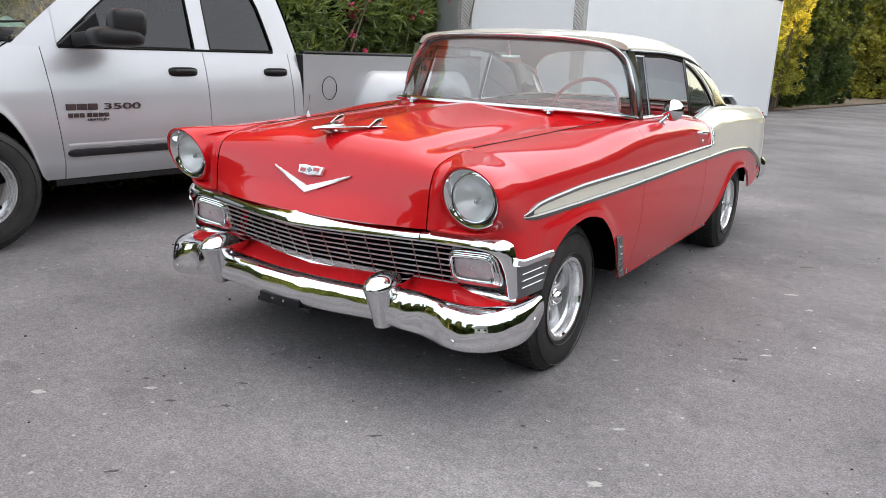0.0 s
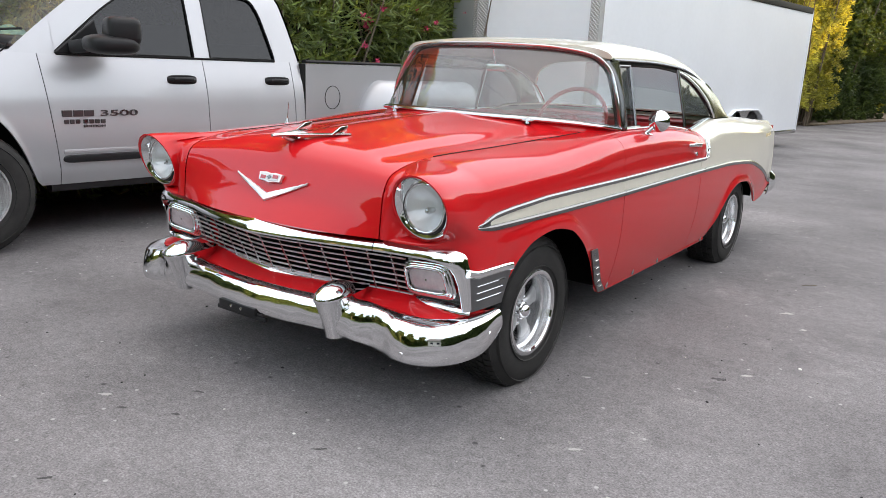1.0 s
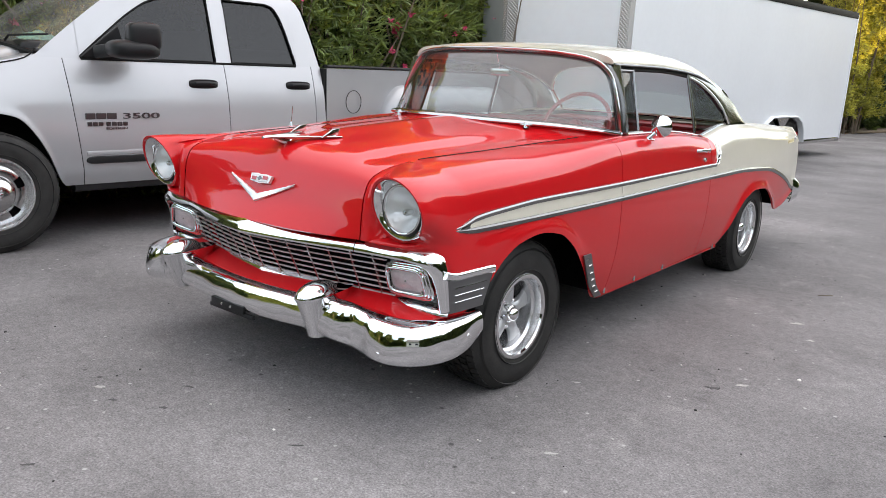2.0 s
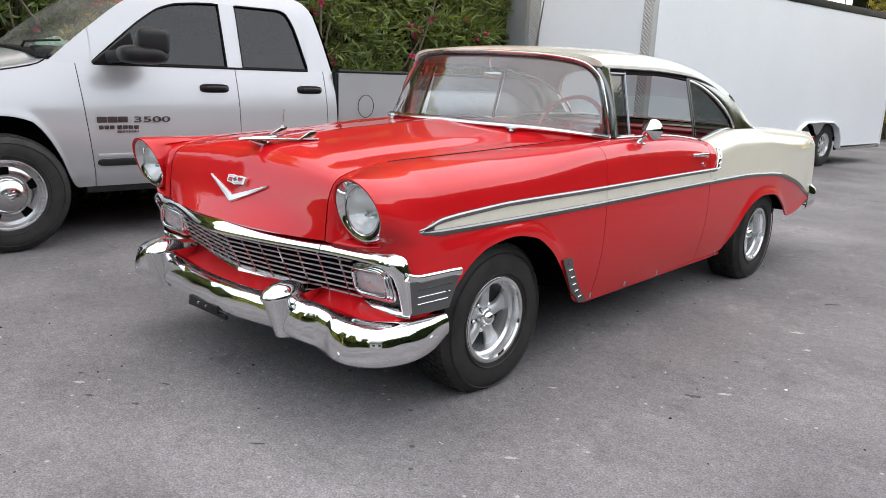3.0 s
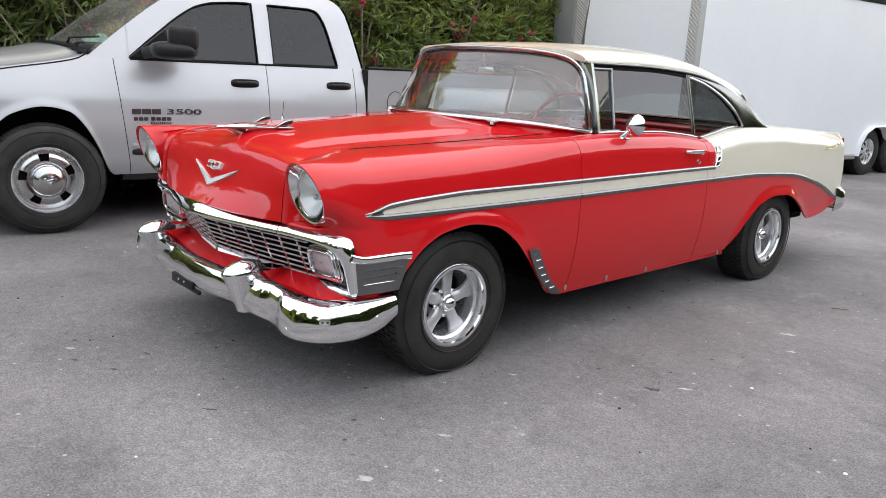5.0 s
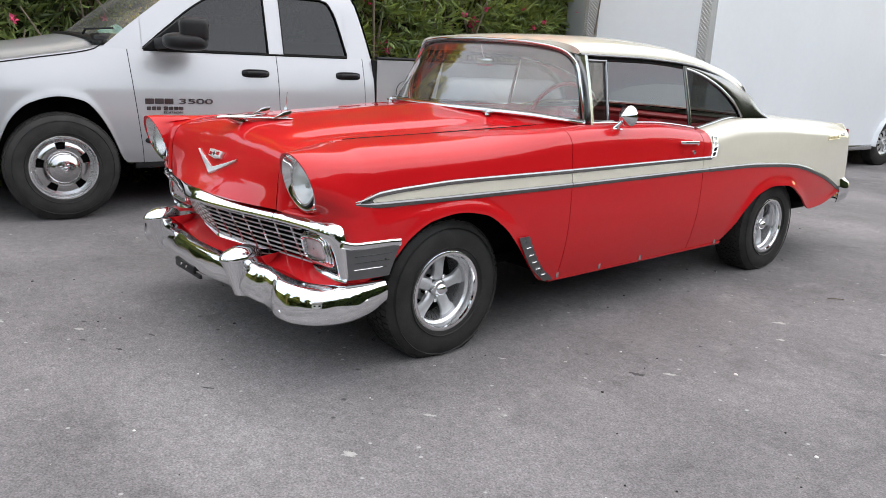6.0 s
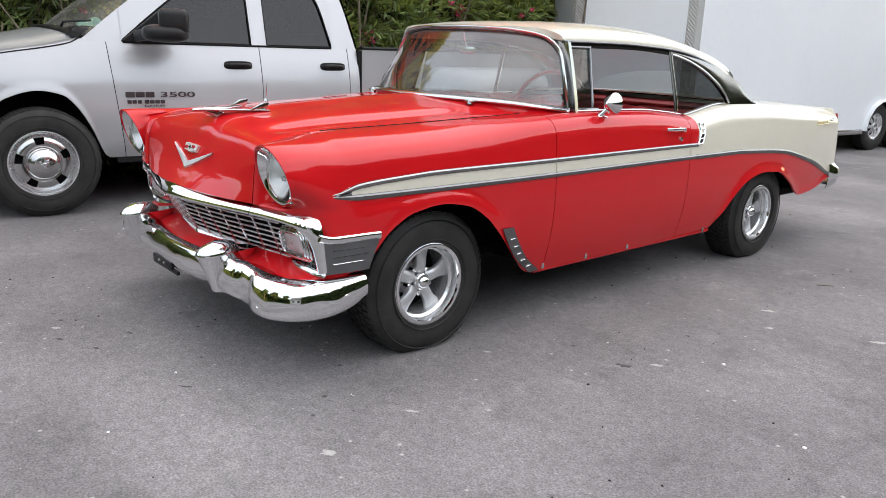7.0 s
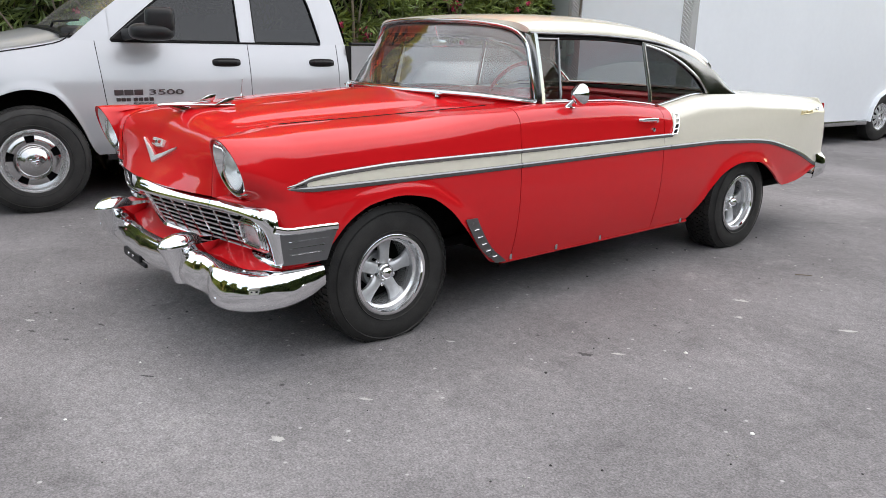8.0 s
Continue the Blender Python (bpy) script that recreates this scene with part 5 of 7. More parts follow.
def bench(y, name, label, high):
    st = Shape().box((-0.68, y - 0.60, 0.48), (0.68, y + 0.02, 0.66), 0.06, 4)
    seat = part(name, st, TEXTILE, coupe, label)
    for s in (-1, 1):
        bk = Shape().box((s * 0.345 - 0.34, -0.09, 0.0), (s * 0.345 + 0.34, 0.09, high - 0.60), 0.07, 5).moved(pose(0, y + 0.03, 0.60, -12, 0, 0))
        part("backrest", bk, TEXTILE, seat)
        part("piping", Shape().sweep([(s * 0.345 + 0.30 * math.cos(a), y - 0.10, high - 0.17 + 0.12 * math.sin(a)) for a in lin(0.3, 2.84, 12)], oval(0.006, 0.006, 6), up=(0, 1, 0)), CREAM, seat)
    return seat


bench(1.70, "front_bench", "red vinyl front bench seat", 1.045)
bench(2.52, "rear_bench", "red vinyl rear bench seat", 1.0)
part("parcel_shelf", Shape().box((-0.70, 2.56, 0.985), (0.70, 2.97, 1.01), 0.01), TEXTILE, coupe)
both("door_card", Shape().box((0.745, 0.76, 0.34), (0.770, 1.95, 1.02), 0.01), TEXTILE)
both("quarter_card", Shape().box((0.730, 1.97, 0.34), (0.756, 2.62, 1.005), 0.01), TEXTILE)
part("cabin_floor", Shape().box((-0.74, 0.72, 0.335), (0.74, 2.75, 0.36)), TEXTILE, coupe)
part("seat_bulkhead", Shape().box((-0.72, 2.62, 0.36), (0.72, 2.66, 1.0)), TEXTILE, coupe)
SWM = Matrix.Translation((0.36, 1.19, 1.045)) @ pose(0, 0, 0, 62, 0, 0)
wheel = part("steering_wheel", Shape().sweep([(0.208 * math.cos(a), 0.208 * math.sin(a), 0) for a in lin(0, 2 * math.pi, 49)[:-1]], oval(0.012, 0.011, 10), closed=True).moved(SWM), TEXTILE, coupe, "red steering wheel with chrome horn ring")
part("horn_ring", Shape().sweep([(0.12 * math.cos(a), 0.12 * math.sin(a), 0.01) for a in lin(3.3, 6.1, 20)], oval(0.005, 0.005, 8)).moved(SWM), CHROME, wheel)
part("wheel_spoke", Shape().box((-0.205, -0.018, -0.008), (0.205, 0.018, 0.008), 0.006).lathe([(0.0001, 0.03), (0.03, 0.028), (0.045, 0.01), (0.045, -0.03)], (0, 0, 0), "z", 20).moved(SWM), TEXTILE, wheel)
part("steering_column", Shape().sweep([tuple(SWM @ Vector((0, 0, -0.02))), tuple(SWM @ Vector((0, 0, -0.45)))], oval(0.025, 0.025, 12), up=(1, 0, 0)), TEXTILE, wheel)
mr = part("interior_mirror", Shape().sweep([(0, 0.90, 1.425), (0, 0.915, 1.38), (0, 0.93, 1.345)], oval(0.005, 0.005, 8), up=(1, 0, 0)), CHROME, coupe, "chrome rear-view mirror on a wire stem")
part("mirror_head", Shape().box((-0.065, 0.925, 1.305), (0.065, 0.945, 1.352), 0.012, 3), STEEL, mr)
# wipers and aerial
for x, y in ((0.428, 0.612), (-0.428, 0.612)):
    w = part("wiper_pivot", Shape().lathe([(0.0001, 0.012), (0.009, 0.010), (0.013, 0.0), (0.016, -0.02)], (x, y - 0.030, 1.084), "z", 14), STEEL, coupe)
    part("pivot_cap", Shape().box((x - 0.03, y - 0.042, 1.074), (x + 0.03, y - 0.020, 1.084), 0.003), STEEL, w)
part("aerial", Shape().lathe([(0.0001, 0.020), (0.008, 0.018), (0.011, 0.004), (0.014, -0.01)], (-0.70, 0.02, 1.0), "z", 12).sweep([(-0.70, 0.02, 1.0), (-0.70, 0.03, 1.10)], oval(0.0022, 0.0022, 6), up=(1, 0, 0)), STEEL, coupe, "short retracted aerial on the fender")


# wheels
def tyre_profile(R, rim, w):
    h = w / 2
    return [(rim, -h * 0.80), (rim + 0.012, -h * 0.92), (rim + (R - rim) * 0.35, -h), (rim + (R - rim) * 0.62, -h * 0.99), (R - 0.022, -h * 0.88), (R - 0.006, -h * 0.76), (R, -h * 0.55), (R + 0.001, 0), (R, h * 0.55), (R - 0.006, h * 0.76), (R - 0.022, h * 0.88), (rim + (R - rim) * 0.62, h * 0.99), (rim + (R - rim) * 0.35, h), (rim + 0.012, h * 0.92), (rim, h * 0.80)]


def tread(sh, R, w, n=62):
    """Tread blocks: five ribs cut across by sipes."""
    for k in range(5):
        x0 = -w * 0.40 + k * w * 0.163
        x1 = x0 + w * 0.134
        outer = k in (0, 4)
        for i in range(n):
            a0 = 2 * math.pi * (i + 0.5 * (k % 2)) / n
            a1 = a0 + 2 * math.pi / n * 0.78
            r0, r1 = R - 0.004, R + 0.008
            rr = [(r1 if not (outer and j == (0 if k == 0 else 1)) else r1 - 0.007) for j in (0, 1)]
            v = []
            for a in (a0, a1):
                for x, rad in ((x0, r0), (x0, rr[0]), (x1, rr[1]), (x1, r0)):
                    v.append((x, rad * math.cos(a + 0.10 * (x - x0) / w), rad * math.sin(a + 0.10 * (x - x0) / w)))
            sh.add(v, [(0, 1, 5, 4), (1, 2, 6, 5), (2, 3, 7, 6), (0, 3, 2, 1), (4, 5, 6, 7)])


def coupe_wheel(parent, m, R):
    """Five-spoke alloy wheel facing +x."""
    rim = 0.185
    t = Shape().lathe(tyre_profile(R - 0.007, rim - 0.004, 0.236), (-0.012, 0, 0), "x", 72)
    for r in (rim + 0.024, R - 0.04):
        t.lathe([(r - 0.003, 0.1015), (r, 0.1075), (r + 0.003, 0.1015)], (0, 0, 0), "x", 72)
    blocks = Shape()
    tread(blocks, R - 0.007, 0.236)
    t.add([(x - 0.012, y, z) for x, y, z in blocks.v], blocks.f)
    turn = m.to_3x3()
    low = 0.002 - m.translation.z                      # the tyre stands flat on the ground
    t.v = [tuple(turn.inverted() @ Vector((q.x * (1 + 0.35 * max(0, low - q.z)), q.y, max(q.z, low)))) for q in (turn @ Vector(p) for p in t.v)]
    hubm = part("wheel", Shape().lathe([(rim + 0.004, 0.088), (rim + 0.006, 0.094), (rim, 0.097), (rim - 0.014, 0.094), (rim - 0.018, 0.082), (rim - 0.020, 0.056), (rim - 0.026, 0.051), (rim - 0.031, 0.046), (rim - 0.033, 0.010), (rim - 0.035, -0.058)], (0, 0, 0), "x", 64), POLISH, parent, "five-spoke alloy wheel with polished rim")
    hubm.matrix_local = m
    part("rim_lip", Shape().lathe([(rim - 0.016, 0.090), (rim - 0.012, 0.0985), (rim - 0.004, 0.1005), (rim + 0.003, 0.0985), (rim + 0.004, 0.092)], (0, 0, 0), "x", 64), CHROME, hubm, "bright rolled rim edge")
    part("tyre", t, RUBBER, hubm, "black radial tyre")
    sp = Shape()
    for i in range(5):
        a = 2 * math.pi * i / 5 + 0.98
        rows = []
        for r, w, d, k in ((0.040, 0.032, 0.006, 0.022), (0.066, 0.028, 0.016, 0.022), (0.098, 0.028, 0.016, 0.020), (0.126, 0.034, 0.012, 0.018), (0.142, 0.041, 0.010, 0.016), (0.158, 0.048, 0.008, 0.016)):
            rows.append([(d + z * k, r * math.cos(a) - u * w * math.sin(a), r * math.sin(a) + u * w * math.cos(a)) for u, z in oval(1, 1, 14, 2.3)])
        sp.sheet(rows, wrap=True, flip=True)
    sp.lathe([(0.0001, -0.002), (0.036, -0.002), (0.044, -0.014), (0.080, -0.020), (0.084, -0.036), (0.084, -0.055)], (0, 0, 0), "x", 40)
    part("spokes", sp, ALLOY, hubm, "grey cast spokes")
    cap = Shape().lathe([(0.0001, 0.076), (0.014, 0.074), (0.026, 0.067), (0.032, 0.056), (0.034, 0.050), (0.039, 0.046), (0.041, 0.018), (0.043, 0.0)], (0, 0, 0), "x", 32)
    part("hub_cap", cap, CHROME, hubm, "chrome hub cap")
    for i in range(5):
        a = 2 * math.pi * (i + 0.5) / 5 + 0.98
        part("wheel_nut", Shape().lathe([(0.0001, 0.014), (0.006, 0.013), (0.0105, 0.008), (0.0115, -0.022)], (0.016, 0.062 * math.cos(a), 0.062 * math.sin(a)), "x", 10), CHROME, hubm)
    part("brake_drum", Shape().lathe([(0.0001, -0.060), (0.147, -0.060), (0.150, -0.062), (0.150, -0.10)], (0, 0, 0), "x", 40), CAVITY, hubm)
    return hubm


TR = 0.338
for y in (0.0, 2.921):
    coupe_wheel(coupe, pose(0.755, y, 0.310, 20 if y else 30, 0, 0), TR)
    coupe_wheel(coupe, pose(-0.755, y, 0.310, 0, 0, 180), TR)


# ---- silver crew-cab pickup with dual rear wheels ----
TRUCK = pose(-2.80, -0.56, 0, 0, 0, -6.56)
truck = thing("pickup_truck", "silver crew-cab pickup truck with dual rear wheels, parked", "truck", at=TRUCK)
HALF = 1.0                                    # half the truck's width; x = 0 is its near side
t_arch = key((-1.07, 0.42), (-0.61, 0.42), (-0.58, 0.46), (-0.53, 0.62), (-0.45, 0.77), (-0.33, 0.87), (-0.13, 0.920), (0.035, 0.888), (0.135, 0.79), (0.205, 0.64), (0.255, 0.46), (0.285, 0.405), (2.5, 0.405))


def tside_x(y, z):
    x = -0.03 + 0.03 * math.exp(-((z - 0.70) / 0.25) ** 2) - 0.09 * max(0, z - 0.95) ** 1.6 / 0.2 - 0.10 * max(0, (0.52 - z)) ** 1.3 / 0.15
    a = float(t_arch(y))
    if a > 0.44:
        x += 0.010 * math.exp(-((z - a) / 0.04) ** 2)
    if y < -0.4:
        x -= 0.25 * ((-0.4 - y) / 0.6) ** 2
    if y < 0.42:                                # the front wing swells over the wheel and falls in above
        k = min(1.0, (0.42 - y) / 0.6)
        x += 0.014 * math.exp(-((z - 0.96) / 0.20) ** 2) * k * k * (3 - 2 * k)
    return x


def truck_both(name, sh, mats, parent=None, label="", **kw):
    """A part on the near side and its mirror image on the far side."""
    far = Shape()
    far.v, far.f, far.m = [(-2 * HALF - x, y, z) for x, y, z in sh.v], [q[::-1] for q in sh.f], list(sh.m)
    return part(name, sh, mats, parent or truck, label, **kw), part(name, far, mats, parent or truck, label, **kw)


wing_top = key((-1.02, 1.02), (-0.7, 1.12), (-0.3, 1.195), (0.0, 1.245), (0.2, 1.29), (0.372, 1.315))


def cut_shift(y, z):
    """The door's front edge leans back towards the sill."""
    w = max(0.0, min(1.0, (y - 0.15) / 0.22)) if y < 0.375 else max(0.0, 1 - (y - 0.375) / 0.6)
    return 0.085 * w * max(0.0, min(1.0, (1.33 - z) / 0.93)) ** 1.3


def truck_panel(y0, y1, n, top):
    rows = []
    for f in lin(0, 1, 26):
        row = []
        for y in lin(y0, y1, n):
            z = float(t_arch(y)) + f * (top(y) - float(t_arch(y)))
            row.append((tside_x(y, z), y + cut_shift(y, z), z))
        rows.append(row)
    return Shape().sheet(rows)


truck_both("front_wing", truck_panel(-1.02, 0.372, 80, lambda y: float(wing_top(y))), SILVER, label="silver front wing", thick=0.01)
doors = [truck_both("front_door", truck_panel(0.378, 1.578, 24, lambda y: 1.275), SILVER, label="silver front door", thick=0.01),
         truck_both("rear_door", truck_panel(1.584, 2.40, 18, lambda y: 1.275), SILVER, label="silver rear door", thick=0.01)]
truck_both("cab_corner", truck_panel(2.406, 2.50, 4, lambda y: 1.275), SILVER, thick=0.01)


for y0, top in ((0.375, 1.30), (1.581, 1.275), (2.403, 1.275)):
    truck_both("door_seal", Shape().sweep([(tside_x(y0, z) - 0.016, y0 + cut_shift(y0, z), z) for z in lin(0.42, top, 14)], oval(0.012, 0.012, 6), up=(0, 1, 0)), GASKET)
truck_both("cab_gap_seal", Shape().box((-0.16, 2.496, 0.45), (-0.055, 2.540, 1.268), 0.004), GASKET, label="black rubber between cab and load bed")


def tcab_x(y, z):
    return tside_x(1.0, 1.275) - 0.30 * max(0, z - 1.275) - 0.12 * max(0, z - 1.72) ** 1.5 / 0.2


tw_top = key((0.49, 1.285), (0.70, 1.46), (0.92, 1.63), (1.05, 1.705), (1.2, 1.745), (1.48, 1.765), (2.02, 1.762), (2.10, 1.745), (2.16, 1.66), (2.255, 1.29))
tr_top = key((0.20, 1.285), (0.50, 1.53), (0.80, 1.745), (1.0, 1.84), (1.3, 1.885), (1.9, 1.89), (2.25, 1.86), (2.36, 1.78), (2.42, 1.60), (2.49, 1.285))
truck_both("cab_side_frame", Shape().sheet([[(tcab_x(y, z), y, z) for y in lin(0.49, 2.255, 60) for z in [float(tw_top(y)) + f * (float(tr_top(y)) - float(tw_top(y)))]] for f in lin(0, 1, 8)])
           .sheet([[(tcab_x(y, z), y, z) for y in lin(0.21, 0.495, 12) for z in [1.275 + f * (max(1.28, float(tr_top(y))) - 1.275)]] for f in lin(0, 1, 6)])
           .sheet([[(tcab_x(y, z), y, z) for y in lin(2.25, 2.488, 10) for z in [1.275 + f * (float(tr_top(y)) - 1.275)]] for f in lin(0, 1, 8)])
           .sheet([[(tcab_x(y, z) + 0.003, y, z) for y in lin(1.515, 1.655, 6)] for z in lin(1.275, 1.77, 8)]), SILVER, label="silver cab frame round the side windows", thick=0.02)
for k, (a, b) in enumerate(((0.50, 1.515), (1.655, 2.25))):
    pair = truck_both("side_window", Shape().sheet([[(tcab_x(y, z) - 0.012, y, z) for y in lin(a, b, 24) for z in [1.28 + f * (float(tw_top(y)) - 1.28)]] for f in lin(0, 1, 8)]), DARKTINT, label="dark tinted side window")
    for ob, far in zip(pair, (0, 1)):
        loop = [(tcab_x(y, 1.285), y, 1.285) for y in lin(a, b, 14)] + [(tcab_x(y, float(tw_top(y))), y, float(tw_top(y))) for y in lin(b, a, 34)]
        seal = Shape().sweep([((-2 * HALF - x) if far else x, y, z) for x, y, z in loop], oval(0.007, 0.010, 6), up=(1, 0, 0), closed=True)
        part("window_seal", seal, GASKET, ob)
part("cab_roof", Shape().sheet([[(-HALF + u * (HALF + tcab_x(y, float(tr_top(y)))), y, float(tr_top(y)) + 0.035 * (1 - u * u)) for u in lin(-1, 1, 21)] for y in lin(0.95, 2.36, 24)]), SILVER, truck, "silver cab roof")
part("windscreen", Shape().sheet([[(-HALF + u * (HALF + tcab_x(y, z) - 0.03), y - 0.22 * (1 - u * u), z + 0.02 * (1 - u * u)) for u in lin(-1, 1, 25)] for y in lin(0.17, 0.97, 14) for z in [float(tr_top(y)) - 0.01]]), SCREEN, truck, "clear windscreen")
part("rear_screen", Shape().sheet([[(-HALF + u * (HALF + tcab_x(y, z)), y + 0.02, z) for u in lin(-1, 1, 9)] for y in lin(2.36, 2.49, 8) for z in [float(tr_top(y))]]), DARKTINT, truck)
hoodT = Shape().sheet([[(-HALF + u * (HALF + tside_x(y, float(wing_top(y))) + 0.0), y - 0.20 * (1 - u * u) * (1 if y > -0.6 else 1), float(wing_top(y)) + 0.075 * (1 - abs(u) ** 3) - 0.03 * math.exp(-((abs(u) - 0.86) / 0.06) ** 2)) for u in lin(-1, 1, 41)] for y in lin(-1.02, 0.30, 30)])
part("bonnet", hoodT, SILVER, truck, "silver bonnet", thick=0.01)
yg = list(lin(-0.95, 0.02, 24)) + [0.09, 0.14, 0.175, 0.20, 0.215]
zg = [float(wing_top(y)) - 0.012 for y in yg[:24]] + [1.252, 1.268, 1.288, 1.312, 1.330]
truck_both("bonnet_gap", Shape().sweep([(tside_x(y, z) + 0.001, y, z) for y, z in zip(yg, zg)], oval(0.005, 0.005, 6), up=(1, 0, 0)), GASKET)
part("cowl_grille", Shape().sheet([[(-HALF + u * (HALF - 0.12), 0.22 - 0.21 * (1 - u * u) + d, 1.315 + 0.07 * (1 - abs(u) ** 3) + 0.02 * d) for u in lin(-1, 1, 21)] for d in (-0.02, 0.12)]), BLACK, truck, thick=0.02)
for x0 in (-0.45, -1.2):
    part("wiper", Shape().sweep([(x0, 0.13, 1.375), (x0 + 0.05, 0.14, 1.41), (x0 + 0.42, 0.27, 1.425)], oval(0.010, 0.008, 6)), BLACK, truck, "black wiper arm")
part("front_face", Shape().sheet([[(-HALF + u * (HALF + tside_x(-1.02, z)), -1.02 - 0.20 * (1 - u * u), z) for u in lin(-1, 1, 15)] for z in lin(0.42, 1.02, 8)]), CHROME, truck, thick=0.02)
nose = Shape().sweep([(-HALF + u * 0.95, -1.12 - 0.22 * (1 - u * u), 0.55) for u in lin(-1, 1, 15)], oval(0.05, 0.12, 12, 3))
part("front_bumper", nose, CHROME, truck, "chrome front bumper")
truck_both("beltline_seal", Shape().sweep([(tcab_x(y, 1.276) + 0.004, y, 1.276) for y in lin(0.50, 2.25, 24)], oval(0.007, 0.008, 8)), GASKET)
# side moulding, letters, handles, fuel cap, mirror
ym = [0.462, 0.468, 0.48, 0.50] + list(lin(0.53, 2.36, 18))
mould = Shape().sweep([(tside_x(y, 0.582) + 0.004, y, 0.582) for y in ym], [(-0.004, -0.026), (0.012, -0.02), (0.016, 0.0), (0.012, 0.022), (-0.004, 0.028)], scale=[0.15, 0.5, 0.78, 0.95] + [1.0] * 18)
truck_both("side_moulding", mould, BLACK, label="black rubbing strip on the doors")
truck_both("moulding_crease", Shape().sweep([(tside_x(y, 0.635) - 0.007, y, 0.632) for y in lin(0.47, 2.4, 20)], oval(0.012, 0.020, 8)), SILVER)


def written(body, width, height):
    """A word in the built-in font as a flat mesh, fitted to a width and a height: its corners and faces."""
    cu = bpy.data.curves.new("word", "FONT")
    cu.body, cu.extrude, cu.bevel_depth = body, 0.02, 0.012
    tmp = bpy.data.objects.new("word", cu)
    me = bpy.data.meshes.new_from_object(tmp)
    co = np.array([v.co[:] for v in me.vertices])
    lo, hi = co.min(0), co.max(0)
    co = (co - lo) / (hi - lo) * [width, height, 1]
    fs = [tuple(p.vertices) for p in me.polygons]
    bpy.data.objects.remove(tmp)
    bpy.data.curves.remove(cu)
    bpy.data.meshes.remove(me)
    return co, fs


badge = part("model_badge", Shape().box((tside_x(0.47, 0.866) - 0.004, 0.478, 0.872), (tside_x(0.47, 0.866) + 0.002, 0.538, 0.906), 0.0005, 1), LETTER, truck, "dark raised model name drawn as plain blocks, with the number 3500")
for y, z, w, h in [(0.475 + 0.074 * i, 0.868, 0.066, 0.042) for i in range(3)] + [(0.485 + 0.038 * i, 0.820, 0.030, 0.028) for i in range(3)] + [(0.612 + 0.040 * i, 0.820, 0.032, 0.028) for i in range(4)]:
    part("badge_block", Shape().box((tside_x(y, z) - 0.004, y, z), (tside_x(y, z) + 0.010, y + w, z + h), 0.003, 1), LETTER, badge)
for name, word, y0, z0, w, h in (("badge_number", "3500", 0.735, 0.868, 0.268, 0.042), ("badge_word", "EDITION", 0.610, 0.795, 0.150, 0.015)):
    co, fs = written(word, w, h)
    part(name, Shape().add([(tside_x(y0 + u, z0) + 0.003 + 0.007 * d, y0 + u, z0 + v) for u, v, d in co], fs), LETTER, badge, sharp=25)
for y in (1.275, 2.135):
    hd = Shape().sweep([(tside_x(y, 1.12) + 0.004, y, 1.118), (tside_x(y, 1.12) + 0.034, y + 0.03, 1.122), (tside_x(y, 1.12) + 0.038, y + 0.11, 1.124), (tside_x(y, 1.12) + 0.034, y + 0.18, 1.122), (tside_x(y, 1.12) + 0.004, y + 0.215, 1.118)], oval(0.012, 0.018, 10))
    hd.prism([(y + 0.1075 + u, 1.118 + v) for u, v in oval(0.12, 0.036, 28, 3.4)], tside_x(y, 1.12) - 0.02, tside_x(y, 1.12) + 0.010, "x", 0.004, 1)
    h1, _ = truck_both("door_handle", hd, BLACK, label="black pull-out door handle")
    if y < 1.5:
        part("lock", Shape().lathe([(0.0001, 0.012), (0.011, 0.010), (0.012, 0.0)], (tside_x(y, 1.12) + 0.004, y + 0.195, 1.118), "x", 14), STEEL, h1)
fuel = Shape().sweep([(0.004 - 0.03, 2.815 + 0.085 * math.cos(a), 0.985 + 0.10 * math.sin(a)) for a in lin(0, 2 * math.pi, 33)[:-1]], oval(0.003, 0.004, 6), up=(1, 0, 0), closed=True)
part("fuel_flap", fuel, GASKET, truck, "round fuel flap outline")


def rounded(c, r, p, turn=0.0):
    """A box with softly rounded sides, as moulded plastic has."""
    f = lambda t: math.copysign(abs(t) ** (2 / p), t)
    rows = []
    for b in lin(-math.pi / 2, math.pi / 2, 23):
        rows.append([(r[0] * f(math.cos(b)) * f(math.cos(a)), r[1] * f(math.cos(b)) * f(math.sin(a)), r[2] * f(math.sin(b))) for a in lin(0, 2 * math.pi, 37)[:-1]])
    return Shape().sheet(rows, wrap=True).moved(Matrix.Translation(c) @ pose(0, 0, 0, 0, 0, turn))


mirr = Shape().sweep([(-0.07, 0.60, 1.325), (0.02, 0.62, 1.335), (0.12, 0.655, 1.345)], oval(0.03, 0.045, 12, 3), up=(0, 0, 1))
mirr.prism([(0.485, 1.283), (0.80, 1.283), (0.79, 1.42), (0.765, 1.512)], tcab_x(0.6, 1.3) - 0.005, tcab_x(0.6, 1.3) + 0.02, "x", 0.006, 1)
m1, m2 = truck_both("door_mirror", mirr, BLACK, label="large black towing mirror")
for ob, far in ((m1, 0), (m2, 1)):
    def place(sh):
        if far:
            sh.v, sh.f = [(-2 * HALF - x, y, z) for x, y, z in sh.v], [q[::-1] for q in sh.f]
        return sh
    part("mirror_head", place(rounded((0.235, 0.800, 1.440), (0.140, 0.108, 0.094), 4.5, -14)), BLACK, ob, sharp=60)
    part("mirror_base", place(rounded((0.185, 0.745, 1.352), (0.205, 0.165, 0.066), 3.0, -10)), BLACK, ob, sharp=60)
